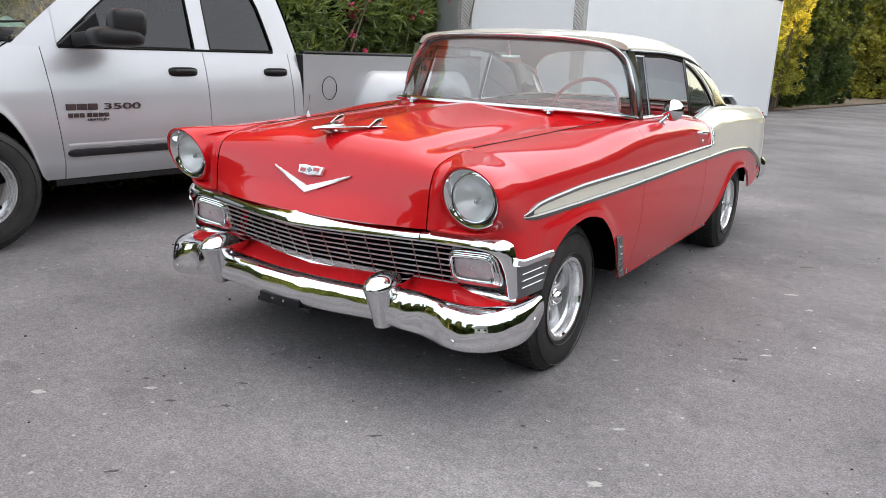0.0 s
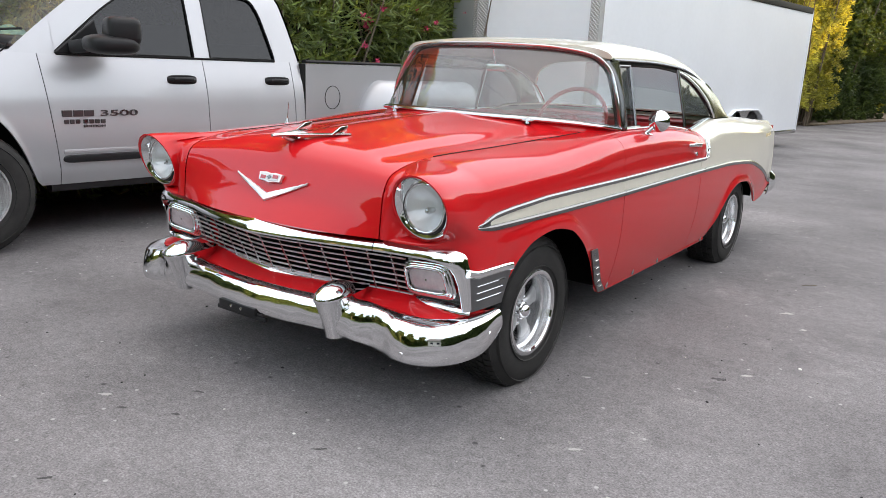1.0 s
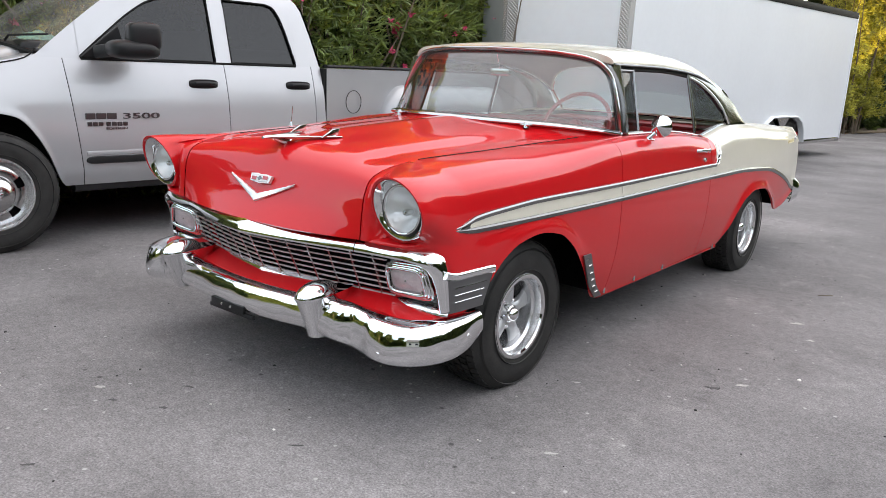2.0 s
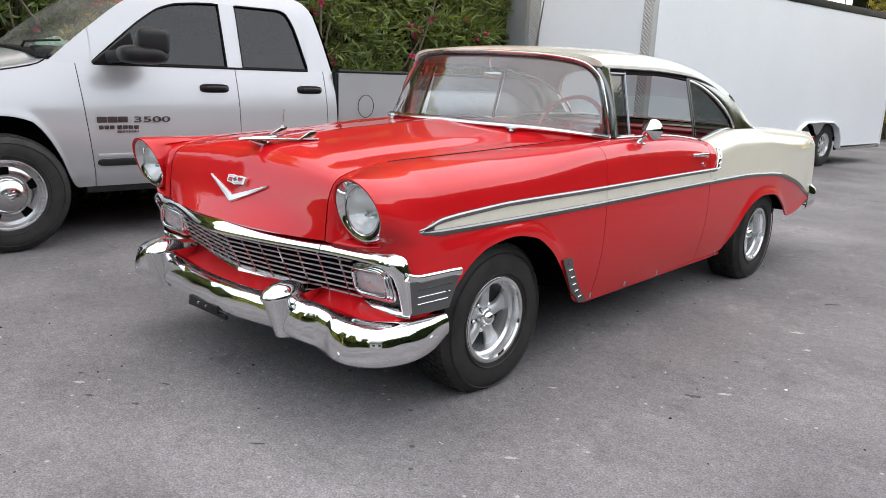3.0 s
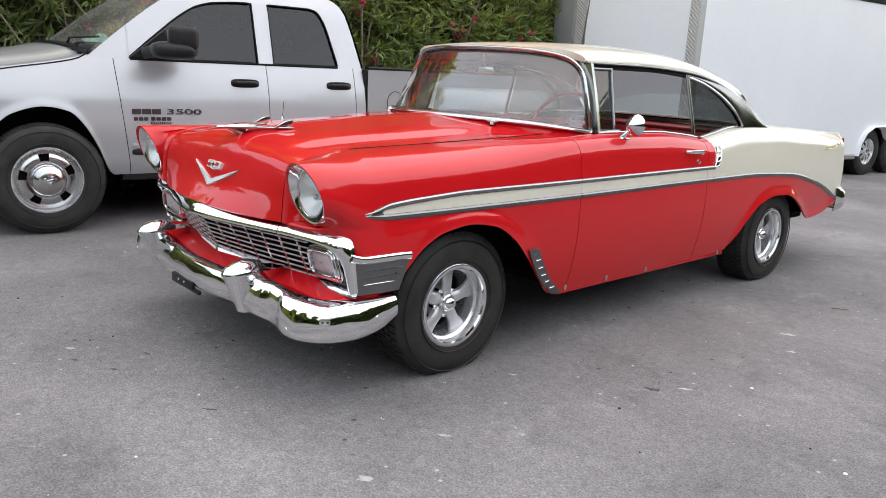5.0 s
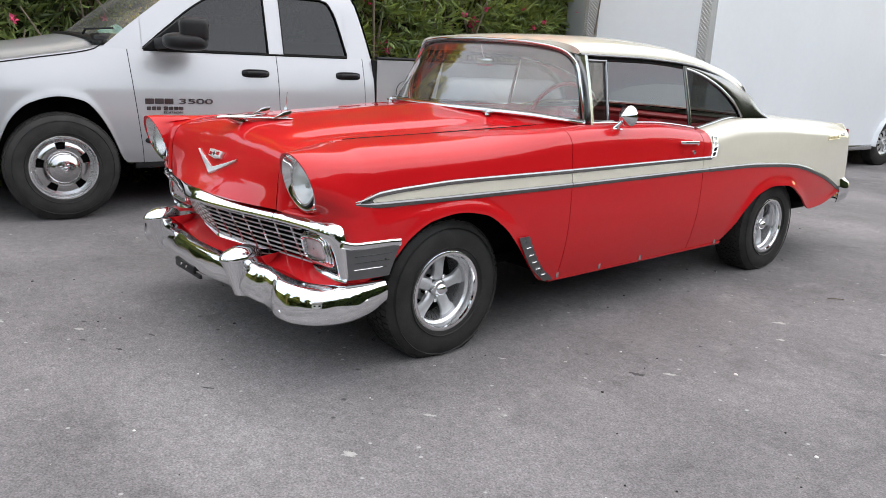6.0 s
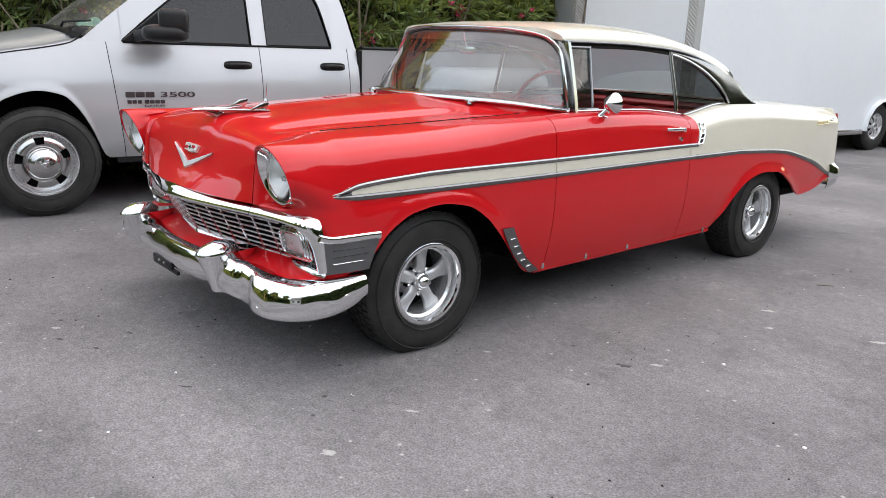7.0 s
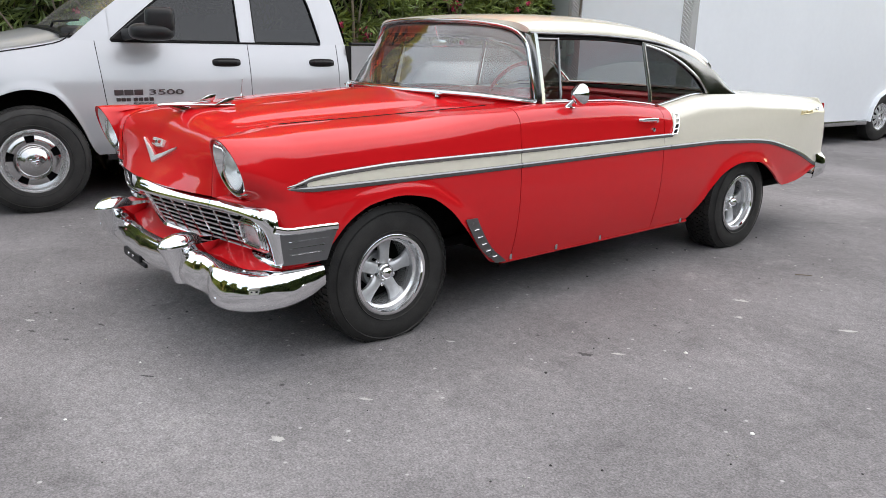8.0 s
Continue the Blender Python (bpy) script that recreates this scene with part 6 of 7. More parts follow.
# sill and bed
truck_both("sill", Shape().sweep([(-0.12, y, 0.385) for y in lin(0.40, 2.5, 10)], oval(0.05, 0.035, 10, 3)), BLACK)


def bed_x(y, z):
    return -0.045 - 0.02 * max(0, (z - 1.0)) - 0.05 * max(0, 0.62 - z)


truck_both("bed_side", Shape().sheet([[(bed_x(y, z), y, z) for y in lin(2.535, 5.05, 20)] for z in lin(0.50, 1.272, 10)]), SILVER, label="silver load-bed side", thick=0.03)
truck_both("bed_rail", Shape().sweep([(-0.075, y, 1.288) for y in lin(2.535, 5.05, 8)], oval(0.035, 0.014, 10, 3)), BLACK, label="black bed-rail cap")
hip = Shape()
rows = []
for f in lin(0, 1, 16):
    th = f * math.pi / 2
    row = []
    for g_ in lin(0, 1, 40):
        y = 3.10 + g_ * 1.75
        e = min(1.0, max(0.0, min(g_, 1 - g_) / 0.16)) if 0 < g_ < 1 else 0
        e = math.sin(e * math.pi / 2) ** 0.6 if e > 0 else 0
        low = 0.42 + 0.42 * max(0.0, 1 - ((g_ - 0.5) / 0.36) ** 2) ** 0.5
        topz = 0.72 + 0.42 * e
        z = low + (topz - low) * math.sin(th) ** 0.8 if topz > low else low
        row.append((-0.045 + 0.235 * e ** 0.8 * math.cos(th) ** 0.75, y, z))
    rows.append(row)
truck_both("dual_wheel_fender", hip.sheet(rows), SILVER, label="bulging fender over the dual rear wheels", thick=0.008)
part("bed_floor", Shape().box((-1.94, 2.53, 0.72), (-0.06, 5.05, 0.78)).box((-1.94, 2.53, 0.5), (-0.06, 2.56, 1.26), 0.005).box((-1.94, 5.03, 0.5), (-0.06, 5.06, 1.26), 0.01), SILVER, truck)
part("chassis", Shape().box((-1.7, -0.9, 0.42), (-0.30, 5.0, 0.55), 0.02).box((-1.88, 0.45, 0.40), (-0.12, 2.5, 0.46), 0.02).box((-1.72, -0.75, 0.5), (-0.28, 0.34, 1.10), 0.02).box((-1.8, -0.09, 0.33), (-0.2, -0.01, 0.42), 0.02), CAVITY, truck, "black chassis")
part("cab_inside", Shape().box((-1.86, 0.30, 0.46), (-0.16, 0.72, 1.20), 0.04).box((-1.80, 0.16, 1.18), (-0.20, 0.72, 1.385), 0.05, 3).box((-1.80, 1.05, 0.5), (-0.20, 1.60, 0.85), 0.05).box((-1.80, 1.45, 0.8), (-1.05, 1.62, 1.52), 0.06, 3).box((-0.95, 1.45, 0.8), (-0.20, 1.62, 1.52), 0.06, 3).box((-1.85, 2.40, 0.5), (-0.15, 2.47, 1.28), 0.02).box((-1.80, 2.15, 0.8), (-0.2, 2.32, 1.40), 0.06, 3), BLACK, truck)

cl = Shape()
cl.sheet([[(-0.66 + 0.20 * u + 0.02 * math.sin(5 * v), 0.40 + 0.12 * v + 0.015 * math.sin(7 * u), 1.389 + 0.045 * (1 - u * u) * (1 - v * v) * (1 + 0.6 * math.sin(6 * u + 2) * math.cos(5 * v)) + 0.012 * math.sin(11 * u + 3 * v) * (1 - u * u)) for u in lin(-1, 1, 31)] for v in lin(-1, 1, 21)])
cl.v = [tuple(TRUCK @ Vector(p)) for p in cl.v]
tagged(part("cloth", cl, surface("pale_green_cloth", (0.30, 0.52, 0.44), 0.9, var=0.2, scale=20, bump=0.3, bump_scale=120), thick=0.004), "crumpled pale green cloth lying on the truck dashboard", "cloth")


def truck_wheel(m, R=0.395, name="wheel"):
    rim = 0.235
    hub = part(name, Shape().lathe([(rim + 0.004, 0.098), (rim + 0.004, 0.106), (rim - 0.006, 0.106), (rim - 0.014, 0.094), (rim - 0.020, 0.060), (rim - 0.030, 0.048), (0.195, 0.058)], (0, 0, 0), "x", 56), POLISH, truck, "bright steel wheel with oval vents")
    hub.matrix_local = m
    t = Shape().lathe(tyre_profile(R - 0.006, rim - 0.002, 0.235), (0, 0, 0), "x", 64)
    for r in (rim + 0.03, R - 0.05):
        t.lathe([(r - 0.003, 0.113), (r, 0.119), (r + 0.003, 0.113)], (0, 0, 0), "x", 64)
    tread(t, R - 0.006, 0.235, 44)
    part("tyre", t, RUBBER, hub, "black truck tyre")
    simulator = Shape()
    A = lin(0, 2 * math.pi, 81)[:-1]
    rad = [0.215, 0.19, 0.175, 0.155, 0.138, 0.125, 0.112, 0.104]
    dep = [0.058, 0.072, 0.080, 0.084, 0.082, 0.080, 0.098, 0.104]
    P = [[(d, r * math.cos(a), r * math.sin(a)) for a in A] for r, d in zip(rad, dep)]
    base = Shape().sheet(P, wrap=True)
    keep = []
    for i, q in enumerate(base.f):                     # five slots through the face
        row, colm = divmod(i, 80)
        if row in (1, 2, 3) and (colm % 16) in (0, 1, 2, 3, 4):
            continue
        keep.append(q)
    simulator.add(base.v, keep)
    part("wheel_face", simulator, STEEL, hub, "slotted bright wheel face", thick=0.006)
    # near-black disc stands in for the shade seen through the slots
    part("slot_shade_disc", Shape().lathe([(0.21, 0.045), (0.0001, 0.045)], (0, 0, 0), "x", 32), CAVITY, hub)
    cap = Shape().lathe([(0.106, 0.085), (0.108, 0.120), (0.104, 0.132), (0.085, 0.140), (0.075, 0.150), (0.060, 0.156), (0.0001, 0.158)], (0, 0, 0), "x", 48)
    part("hub_cap", cap, STEEL, hub, "domed bright hub cap")
    mark = Shape()
    for a, b, c, d in ((-0.03, -0.01, 0.03, 0.012), (-0.034, 0.008, -0.016, 0.030), (0.016, 0.008, 0.034, 0.030), (-0.014, -0.034, 0.014, -0.006)):
        mark.box((0.154, a, b), (0.163, c, d), 0.004, 2)
    part("cap_emblem", mark, CHROME, hub)
    return hub


truck_wheel(pose(-0.055, -0.135, 0.397, 12, 0, 0), 0.400)
truck_wheel(pose(-1.945, -0.135, 0.397, 0, 0, 180), 0.400)
for x in (0.06, -2.06):
    truck_wheel(pose(x, 4.00, 0.392, 0, 0, 0 if x > -1 else 180))

# ---- white enclosed trailer ----
TRAILER = pose(-1.87, 6.22, 0, 0, 0, -6.84)
trailer = thing("cargo_trailer", "white enclosed cargo trailer with tandem wheels and tread-plate corners", "trailer", at=TRAILER)
ZB, ZT, TL, TWD = 0.315, 2.60, 7.60, 2.44
side = Shape()
arch_w = [(4.06, ZB), (4.10, 0.50), (4.22, 0.66), (4.42, 0.75), (4.90, 0.76), (5.38, 0.75), (5.60, 0.66), (5.72, 0.50), (5.76, ZB)]
side.prism([(0, ZB)] + arch_w + [(TL, ZB), (TL, ZT), (0, ZT)], -0.04, 0.0, "x")
part("side_wall", side, TRAILER_WHITE, trailer, "white sheet-metal trailer side")
NOSE_A, NOSE_B = (-1.50, -0.52), (-1.98, -0.47)     # corners of the blunt nose
outline = [(0, 0), NOSE_A, NOSE_B, (-TWD, 0.10)]
part("nose_wall", Shape().prism([(0, 0), NOSE_A, (NOSE_A[0], NOSE_A[1] + 0.05), (-0.02, 0.05)], ZB, ZT, "z"), TRAILER_WHITE, trailer, "slanted white nose panel")
part("nose_front", Shape().prism([NOSE_A, NOSE_B, (NOSE_B[0], NOSE_B[1] + 0.05), (NOSE_A[0], NOSE_A[1] + 0.05)], ZB, ZT, "z").prism([NOSE_B, (-TWD, 0.10), (-TWD + 0.05, 0.15), (NOSE_B[0], NOSE_B[1] + 0.05)], ZB, ZT, "z"), TRAILER_GREY, trailer, "grey blunt nose panel")
part("far_wall", Shape().box((-TWD, 0.1, ZB), (-TWD + 0.04, TL, ZT)).box((-TWD + 0.04, TL - 0.04, ZB), (-0.04, TL, ZT)), TRAILER_WHITE, trailer)
part("trailer_roof", Shape().prism(outline + [(-TWD, TL), (0, TL)], ZT, ZT + 0.03, "z", 0.01, 1), TRAILER_WHITE, trailer)
part("trailer_floor", Shape().prism([(-0.57, -0.16)] + [(x * 0.98, y) for x, y in outline[1:]] + [(-TWD + 0.57, 0.3), (-TWD + 0.57, TL - 0.02), (-0.57, TL - 0.02)], ZB + 0.02, ZB + 0.06, "z"), CAVITY, trailer)
part("roof_trim", Shape().box((-0.01, 0.0, ZT - 0.07), (0.014, TL + 0.01, ZT + 0.04), 0.006), GASKET, trailer, "black roof-edge trim")
part("bottom_rail", Shape().box((-0.05, 0.0, ZB - 0.05), (0.008, 4.07, ZB + 0.025), 0.005).box((-0.05, 5.75, ZB - 0.05), (0.008, TL, ZB + 0.025), 0.005), STEEL, trailer, "metal bottom rail")
part("rear_post", Shape().box((-0.05, TL - 0.02, ZB), (0.012, TL + 0.04, ZT), 0.006), TRAILER_WHITE, trailer)
A2, dn, nn2 = Vector((*NOSE_A, 0)), Vector((0.945, 0.327, 0)), Vector((0.327, -0.945, 0))
df, nf = Vector((-0.994, 0.110, 0)), Vector((-0.110, -0.994, 0))


def strip(p, q, n):
    """A plate from p to q, standing proud along n."""
    return [tuple((p + n * 0.003).xy), tuple((q + n * 0.003).xy), tuple((q + n * 0.010).xy), tuple((p + n * 0.010).xy)]


part("corner_plate", Shape().box((0.003, -0.004, ZB), (0.010, 0.10, ZT)).prism(strip(-dn * 0.11, Vector((0.004, 0.0, 0)), nn2), ZB, ZT, "z"), PLATE, trailer, "tread-plate strip on the side corner")
part("nose_plate", Shape().prism(strip(A2, A2 + dn * 0.14, nn2), ZB, ZT, "z").prism(strip(A2, A2 + df * 0.08, nf), ZB, ZT, "z"), PLATE, trailer, "tread-plate strip on the nose corner")
fl = Shape().sweep([(0.02, y, z) for y, z in arch_w], [(-0.05, -0.012), (0.04, -0.012), (0.05, 0.0), (0.04, 0.016), (-0.05, 0.016)], up=[(0, y - 4.91, z - 0.3) for y, z in arch_w])
part("wheel_arch_lip", fl, TRAILER_WHITE, trailer, "white flared wheel-arch lip")
part("arch_divider", Shape().prism([(4.60, 0.75), (4.72, 0.70), (4.83, 0.58), (4.91, 0.535), (4.99, 0.58), (5.10, 0.70), (5.22, 0.75)], -0.01, 0.012, "x", 0.004, 1), STEEL, trailer, "metal teardrop between the wheels")
part("arch_liner", Shape().box((-0.55, 4.0, 0.3), (-0.50, 5.8, 0.78)).box((-0.5, 4.0, 0.76), (-0.042, 5.8, 0.80)).box((-1.9, 4.0, 0.34), (-0.55, 5.8, 0.42)), CAVITY, trailer)


def trailer_wheel(m):
    R, rim = 0.365, 0.20
    hub = part("wheel", Shape().lathe([(rim, 0.080), (rim + 0.002, 0.088), (rim - 0.012, 0.085), (rim - 0.022, 0.055), (0.14, 0.040)], (0, 0, 0), "x", 40), POLISH, trailer, "silver spoked trailer wheel")
    hub.matrix_local = m
    t = Shape().lathe(tyre_profile(R, rim - 0.002, 0.20), (0, 0, 0), "x", 48)
    tread(t, R - 0.004, 0.20, 36)
    part("tyre", t, RUBBER, hub, "black trailer tyre")
    sp = Shape()
    for i in range(8):
        a = 2 * math.pi * i / 8
        sp.sheet([[(d, r * math.cos(a + u), r * math.sin(a + u)) for u in (-w, 0, w)] for r, w, d in ((0.06, 0.36, 0.06), (0.11, 0.24, 0.062), (0.178, 0.22, 0.040))])
    sp.lathe([(0.0001, 0.075), (0.04, 0.075), (0.05, 0.062), (0.07, 0.058)], (0, 0, 0), "x", 24)
    part("spokes", sp, ALLOY, hub, thick=0.006)
    part("hub_cap", Shape().lathe([(0.0001, 0.11), (0.03, 0.108), (0.036, 0.09), (0.036, 0.06)], (0, 0, 0), "x", 20), CHROME, hub)
    part("slot_shade_disc", Shape().lathe([(0.18, 0.02), (0.0001, 0.02)], (0, 0, 0), "x", 24), CAVITY, hub)


for y in (4.50, 5.33):
    trailer_wheel(pose(-0.13, y, 0.362, 0, 0, 0))
    trailer_wheel(pose(-TWD + 0.13, y, 0.362, 0, 0, 180))
part("drawbar", Shape().sweep([(-1.6, -0.35, 0.40), (-1.55, -1.05, 0.48)], oval(0.05, 0.05, 8, 5)).box((-1.85, -0.42, 0.0), (-1.75, -0.34, 0.42), 0.005), BLACK, trailer)


# ---- plants ----
rng = np.random.default_rng(7)


def leaves(centres, normals, n_each, length, width, spread, droop=0.3):
    """Many folded narrow leaves in whorls; returns vertices and faces."""
    N = len(centres) * n_each
    c = np.repeat(centres, n_each, 0)
    d = np.repeat(normals, n_each, 0) + rng.normal(0, spread, (N, 3))
    d[:, 2] -= droop * rng.random(N)
    d /= np.linalg.norm(d, axis=1)[:, None]
    s = np.cross(d, rng.normal(0, 1, (N, 3)))
    s /= np.linalg.norm(s, axis=1)[:, None]
    L = (length * rng.uniform(0.6, 1.25, N))[:, None]
    W = (width * rng.uniform(0.7, 1.2, N))[:, None]
    up = np.cross(s, d)
    base = c + rng.normal(0, 0.15 * length, (N, 3))
    v = np.stack([base, base + d * L * 0.45 + s * W - up * W * 0.3, base + d * L - up * L * 0.12, base + d * L * 0.45 - s * W - up * W * 0.3, base + d * L * 0.5 + up * W * 0.15], 1).reshape(-1, 3)
    i = np.arange(N)[:, None] * 5
    f = np.concatenate([i + [0, 1, 4], i + [1, 2, 4], i + [2, 3, 4], i + [3, 0, 4]], 0)
    return v, f


def leaf_mesh(name, v, f, mat, parent=None, label=""):
    me = bpy.data.meshes.new(name)
    me.from_pydata(v.tolist(), [], f.tolist())
    me.materials.append(mat)
    ob = new(name, me)
    if parent is not None:
        ob.parent = parent
    if label:
        tagged(ob, label)
    return ob


def hedge(name, label, p0, p1, depth, height, mat, clumps, n_each, length, width, stems, kind="stuff", lump=0.5, spread=0.75, blossoms=0, low=0.0):
    """A tall hedge between two points: stems inside, leaf whorls in an uneven shell."""
    ob = tagged(thing(name, label, "hedge"), kind=kind)
    p0, p1 = np.array(p0, float), np.array(p1, float)
    ax = p1 - p0
    L = np.linalg.norm(ax)
    ax /= L
    nx = np.array([ax[1], -ax[0]])
    s = rng.random(clumps) * L
    z = low + (height - low) * rng.random(clumps) ** 0.9
    face = rng.random(clumps)
    wob = np.array([noise.noise((a * 0.9, b * 0.9, 3.1)) * lump + noise.noise((a * 2.6, b * 2.6, 9.0)) * lump * 0.5 for a, b in zip(s, z)])
    top = height + np.array([noise.noise((a * 0.5, 7.7, 0)) * height * 0.16 for a in s])
    z = np.minimum(z, top)
    off = depth / 2 + wob - 0.55 * rng.random(clumps) ** 2 * depth
    near = np.where(z > top - 0.5, rng.uniform(-0.5, 0.5, clumps) * depth, off)
    c = np.stack([p0[0] + ax[0] * s + nx[0] * near, p0[1] + ax[1] * s + nx[1] * near, z], 1)
    nrm = np.stack([np.full(clumps, nx[0]), np.full(clumps, nx[1]), 0.25 + rng.normal(0, 0.35, clumps)], 1)
    v, f = leaves(c, nrm, n_each, length, width, spread)
    leaf_mesh("foliage", v, f, mat, ob)
    st = Shape()
    for k in range(stems):
        a = rng.random() * L
        q = p0 + ax * a + nx * rng.uniform(-0.2, 0.42) * depth
        tip = q + ax * rng.normal(0, 0.8) + nx * rng.normal(0.15, 0.4)
        h = height * rng.uniform(0.5, 0.95)
        mid = (q + tip) / 2 + ax * rng.normal(0, 0.15)
        st.sweep([(q[0], q[1], 0), (mid[0], mid[1], h * 0.5), (tip[0], tip[1], h)], oval(0.02, 0.02, 6), up=(1, 0.3, 0), scale=[1.3, 0.9, 0.35])
    part("stems", st, BARK, ob)
    # added dark sheet behind the leaves: stops sunlight, stands in for inner shade
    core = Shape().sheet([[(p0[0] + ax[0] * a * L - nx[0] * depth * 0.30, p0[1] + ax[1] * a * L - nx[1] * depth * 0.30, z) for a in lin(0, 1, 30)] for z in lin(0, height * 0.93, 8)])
    part("light_block_sheet", core, LIGHT_BLOCK, ob)
    if blossoms:
        b = rng.random(blossoms) * L
        zz = rng.uniform(0.9, height * 0.8, blossoms)
        cc = np.stack([p0[0] + ax[0] * b + nx[0] * depth * 0.6, p0[1] + ax[1] * b + nx[1] * depth * 0.6, zz], 1)
        v, f = leaves(cc, np.tile([nx[0], nx[1], 0.3], (blossoms, 1)), 12, 0.05, 0.018, 1.2)
        leaf_mesh("blossom", v, f, BLOSSOM, ob, "pink oleander blossoms")
    return ob


def tree(name, label, at, height, crown_r, mat, clumps, leaf=(0.16, 0.05), base=0.28, n_each=10, squash=0.75):
    """A tapered trunk with limbs and an uneven leafy crown."""
    ob = thing(name, label, "tree", at=Matrix.Translation((*at, 0)))
    tr = Shape()
    tr.sweep([(0, 0, -0.1), (0.05, 0.03, height * 0.2), (0.0, 0.1, height * 0.45), (0.1, 0.05, height * 0.75)], oval(1, 1, 10), up=(1, 0, 0), scale=[height * 0.028, height * 0.02, height * 0.014, height * 0.005])
    lobes = []
    for k in range(11):
        a, e = rng.random() * 6.28, rng.uniform(0.0, 1.0)
        r = crown_r * rng.uniform(0.25, 0.75) * (1 - 0.5 * e)
        p = (r * math.cos(a), r * math.sin(a), height * (base + 0.10) + e * height * (0.9 - base - 0.10))
        lobes.append((p, crown_r * rng.uniform(0.38, 0.58)))
        tr.sweep([(0.02, 0.05, height * (0.22 + 0.3 * e)), tuple(np.array(p) * [0.5, 0.5, 1] + [0, 0, -0.1 * height]), p], oval(1, 1, 6), up=(0.3, 1, 0), scale=[height * 0.010, height * 0.006, height * 0.002])
    part("trunk", tr, BARK, ob)
    per = clumps // len(lobes)
    cs, ns = [], []
    for p, r in lobes:
        d = rng.normal(0, 1, (per, 3))
        d /= np.linalg.norm(d, axis=1)[:, None]
        rr = r * (0.72 + 0.36 * rng.random((per, 1)))
        cs.append(np.array(p) + d * rr * [1, 1, squash])
        ns.append(d)
    v, f = leaves(np.concatenate(cs), np.concatenate(ns), n_each, leaf[0], leaf[1], 0.9)
    leaf_mesh("crown", v, f, mat, ob)
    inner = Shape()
    for p, r in lobes:                                  # an added dark opaque blob in each lobe, blocking light through the crown
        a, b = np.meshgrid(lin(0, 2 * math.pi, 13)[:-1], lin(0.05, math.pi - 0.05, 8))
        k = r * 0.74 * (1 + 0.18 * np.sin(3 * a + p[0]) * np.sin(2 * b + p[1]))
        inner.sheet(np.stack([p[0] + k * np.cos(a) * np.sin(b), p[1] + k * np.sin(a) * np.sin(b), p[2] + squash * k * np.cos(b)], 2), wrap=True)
    part("light_block_blobs", inner, LIGHT_BLOCK, ob)
    return ob


oleander = hedge("oleander_hedge", "tall green oleander hedge with pink blossoms and tan stems", (-5.2, -2.6), (-3.9, 15.0), 1.5, 2.6, LEAF, 6500, 11, 0.19, 0.018, 230, blossoms=90, lump=0.35)
hedge("cypress_hedge", "tall dense clipped evergreen hedge along the drive", (-3.6, 22.5), (-2.35, 28.6), 2.4, 7.0, LEAF_DARK, 9000, 11, 0.15, 0.032, 30, lump=0.7)
hedge("cypress_hedge", "sunlit yellow-green shrubs at the end of the drive", (-4.5, 33.0), (4.5, 41.0), 2.2, 5.0, LEAF_GOLD, 5500, 8, 0.24, 0.07, 20, lump=0.8)
for x, y, z, r in ((-4.1, 2.90, 1.98, 0.10), (-4.05, 4.41, 1.74, 0.06), (-4.1, 3.09, 1.40, 0.07), (-4.1, 2.75, 1.36, 0.05)):
    cc = np.array((x, y, z)) + rng.normal(0, r * 0.6, (26, 3))
    v, f = leaves(cc, np.tile([0.9, -0.3, 0.3], (26, 1)), 6, 0.045, 0.016, 1.0)
    leaf_mesh("blossom", v, f, BLOSSOM, oleander, "cluster of pink oleander blossoms")
hedge("tall_shrub", "tall yellow-green sunlit shrubs with bare stems beside the trailer", (-3.1, 19.9), (-2.5, 22.4), 1.6, 5.6, LEAF_GOLD, 3400, 9, 0.13, 0.020, 34, lump=0.45, low=0.5)
part("verge", Shape().box((-9.5, -9, 0.0), (-5.2, 18, 0.03), 0.01).prism([(-6, 18), (-2.0, 21.5), (1.2, 38), (-3, 40), (-9, 30)], 0.004, 0.06, "z", 0.01, 1), SOIL, tagged(thing("planting_bed", "bare soil bed with dry leaf litter under the hedges", "planting bed"), kind="structure"))

# surroundings behind the camera: house, lawn and trees
lawn = Shape().prism([(-30, -60), (40, -60), (40, -13), (-30, -9)], 0.004, 0.04, "z")
tagged(part("lawn", lawn, LAWN), "green front lawn", "lawn", kind="structure")


def house(at, label):
    ob = thing("house", label, "house", at=at)
    part("wall", Shape().box((-7, -4.5, 0), (7, 4.5, 3.2), 0.02).prism([(-4.5, 3.2), (4.5, 3.2), (0, 5.6)], -6.98, 6.98, "x"), STUCCO, ob, "white stucco wall")
    for s in (1, -1):
        part("roof", Shape().prism([(0, 5.75), (s * 5.2, 2.95), (s * 5.2, 3.10), (0, 5.92)], -7.5, 7.5, "x"), SHINGLE, ob, "grey shingle roof slope")
    for x in (-5.2, -2.4, 1.0, 4.8):
        w = part("window", Shape().box((x - 0.7, 4.5, 1.0), (x + 0.7, 4.56, 2.3), 0.01), STUCCO, ob, "white-framed window")
        part("pane", Shape().box((x - 0.6, 4.562, 1.1), (x + 0.6, 4.575, 2.2)), DARKGLASS, w)
    return ob


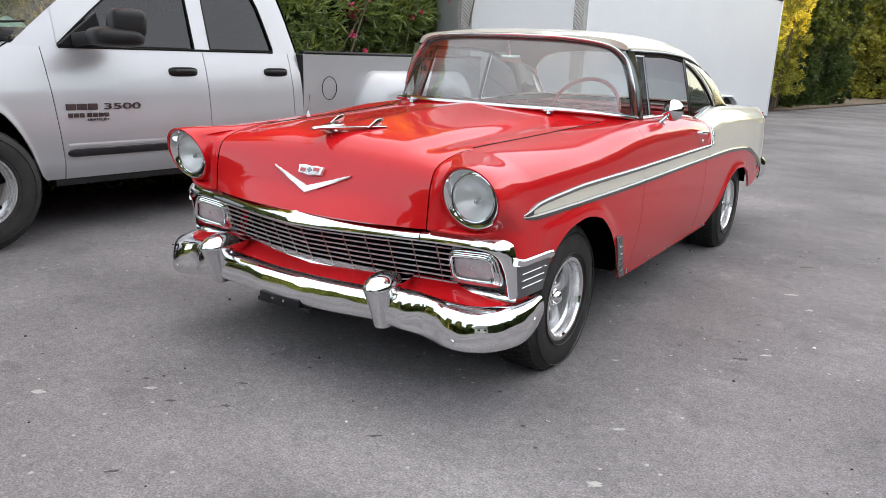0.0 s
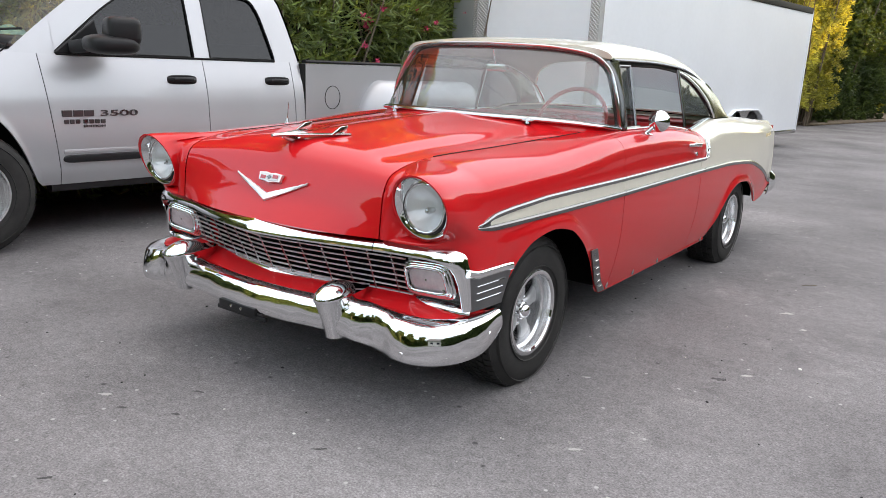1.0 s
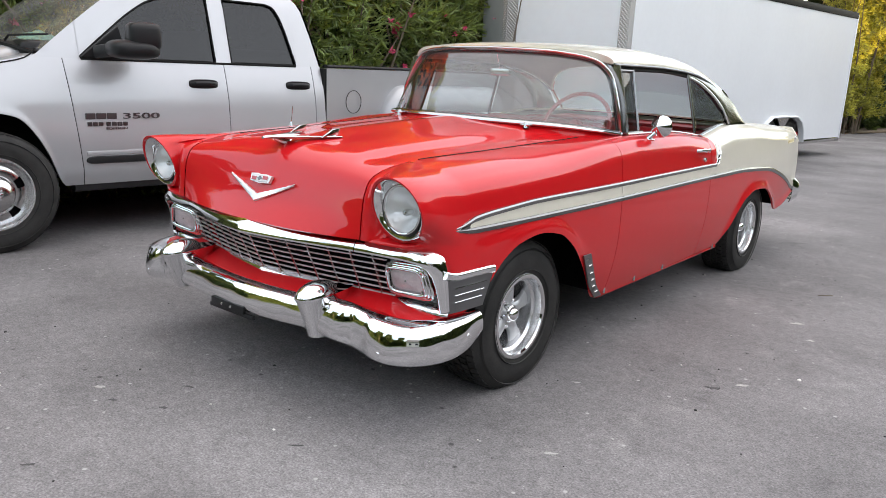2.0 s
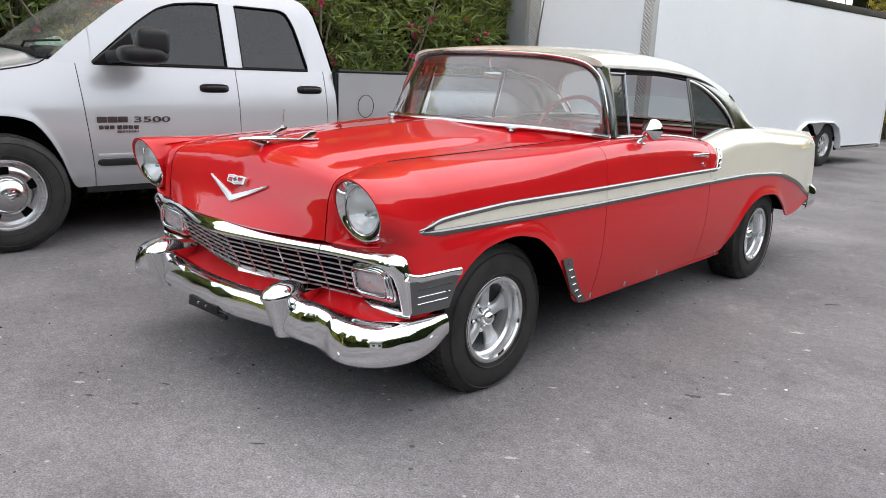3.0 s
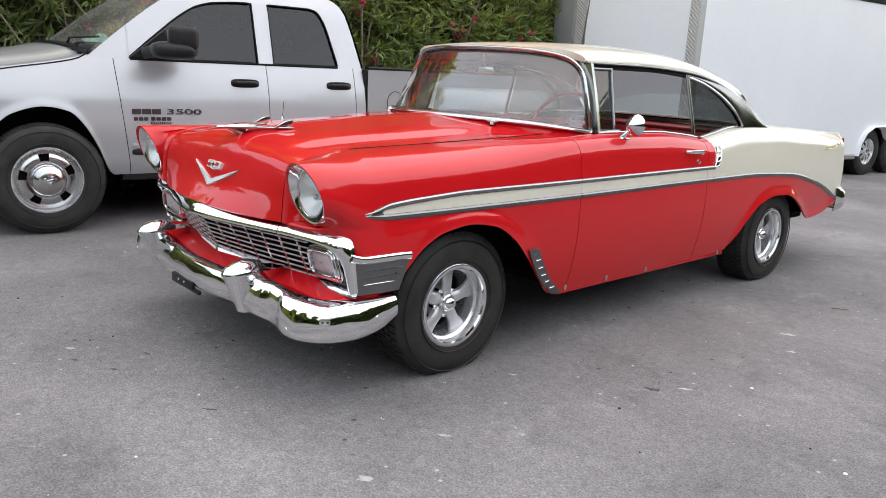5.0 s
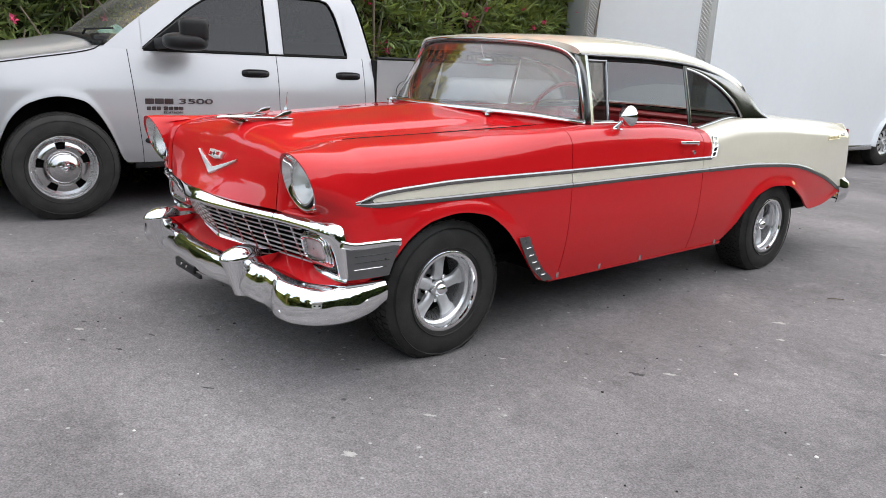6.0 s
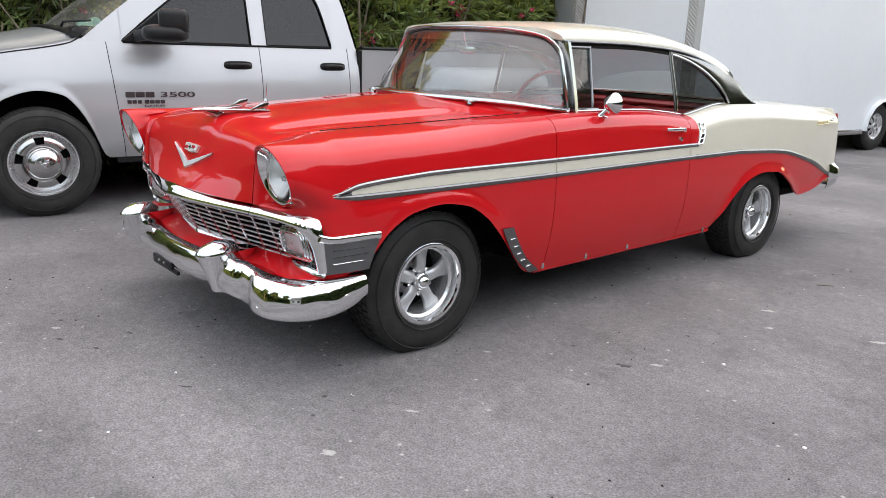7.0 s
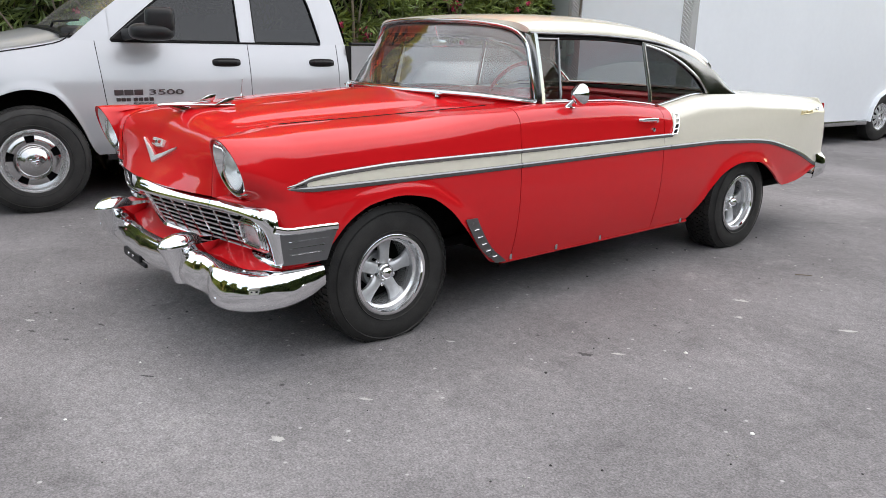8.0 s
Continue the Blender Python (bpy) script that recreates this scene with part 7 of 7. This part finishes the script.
house(pose(17.5, -9.0, 0, 0, 0, 62), "white stucco house with a grey gabled roof across the lawn")
for k in range(1, 7):                                   # tall trees behind the oleander, their crowns in the low sun
    x, y = -10.5 - 1.3 * (k % 2), -3.0 + 3.6 * k
    tree("backdrop_tree", "tall leafy tree with sunlit golden crown behind the oleander hedge", (x, y), (9.4, 10.2, 9.6, 10.4, 9.6, 10.0, 9.6)[k], 3.4, (LEAF_ORANGE, LEAF_GOLD, LEAF_ORANGE, LEAF_GOLD, LEAF_ORANGE, LEAF_GOLD, LEAF_DARK)[k], 2600, (0.36, 0.12), base=0.05, n_each=9)
for x, y, h, r, m in ((3.0, -17.5, 8.5, 2.6, LEAF_DARK), (9.5, -16.5, 6.5, 2.2, LEAF_DARK), (-3.5, -18.0, 8.0, 2.6, LEAF_DARK)):
    tree("garden_tree", "leafy tree beyond the front lawn", (x, y), h, r, m, 1800, (0.30, 0.10), base=0.16, n_each=9)
# out of view; heights set so the low sun misses coupe, truck and trailer
for x, y, h in ((12.6, 1.0, 4.6), (12.9, 6.0, 5.4), (12.7, 11.0, 6.4), (12.9, 16.0, 7.0), (12.7, 21.0, 7.2), (12.8, 26.0, 7.2), (12.8, 31.0, 7.2)):
    tree("boundary_tree", "dark leafy tree along the far side of the drive, sized to block the low sun", (x, y), h, 2.7, LEAF_DARK, 1700, (0.30, 0.10), base=0.06, n_each=9)
# out-of-view hedge, heightened and lengthened as the main sun block
hedge("unseen_hedge", "tall dense green hedge across the drive, raised to block the low sun", (12.5, 36.0), (13.0, 7.0), 2.0, 7.3, LEAF_DARK, 6000, 8, 0.32, 0.10, 30, lump=0.6)
# the next three rows are added to cover bright sky near the horizon
hedge("unseen_hedge", "unseen leafy row added to hide sky glow beyond the drive", (16.0, 62.0), (12.5, 36.0), 2.0, 6.5, LEAF_DARK, 2600, 8, 0.32, 0.10, 20, lump=0.6)
hedge("unseen_hedge", "unseen lower hedge stretch added to hide the bright horizon", (13.0, 8.0), (13.4, -7.5), 1.8, 4.4, LEAF_DARK, 2600, 8, 0.30, 0.09, 16, lump=0.5)
hedge("unseen_hedge", "unseen leafy row added to close the bright gap past the drive", (15.0, 50.0), (5.0, 47.0), 1.6, 1.9, LEAF_DARK, 1600, 8, 0.32, 0.10, 16, lump=0.6)
hedge("unseen_hedge", "long row of tall trees beyond the front lawn", (30.0, -25.0), (-34.0, -20.0), 4.0, 4.6, LEAF_DARK, 5000, 8, 0.6, 0.2, 30, lump=1.5)
hedge("unseen_hedge", "tall leafy boundary row beyond the drive entrance", (-26.0, -22.0), (-9.5, -3.5), 3.0, 4.4, LEAF_DARK, 3500, 8, 0.45, 0.15, 20, lump=1.2)
tree("flowering_tree", "tree with red and orange blossom foliage beside the drive", (-5.9, 1.7), 5.8, 1.6, LEAF_RED, 1900, (0.16, 0.05), base=0.36)
tree("flowering_tree", "broad tree with orange blossom foliage behind the hedge", (-6.4, 5.2), 6.2, 2.1, LEAF_ORANGE, 2600, (0.20, 0.06), base=0.44)
tree("garden_tree", "yellow-green leafy tree beside the drive", (-6.0, -0.9), 6.0, 1.6, LEAF_GOLD, 1500, (0.18, 0.05), base=0.40)
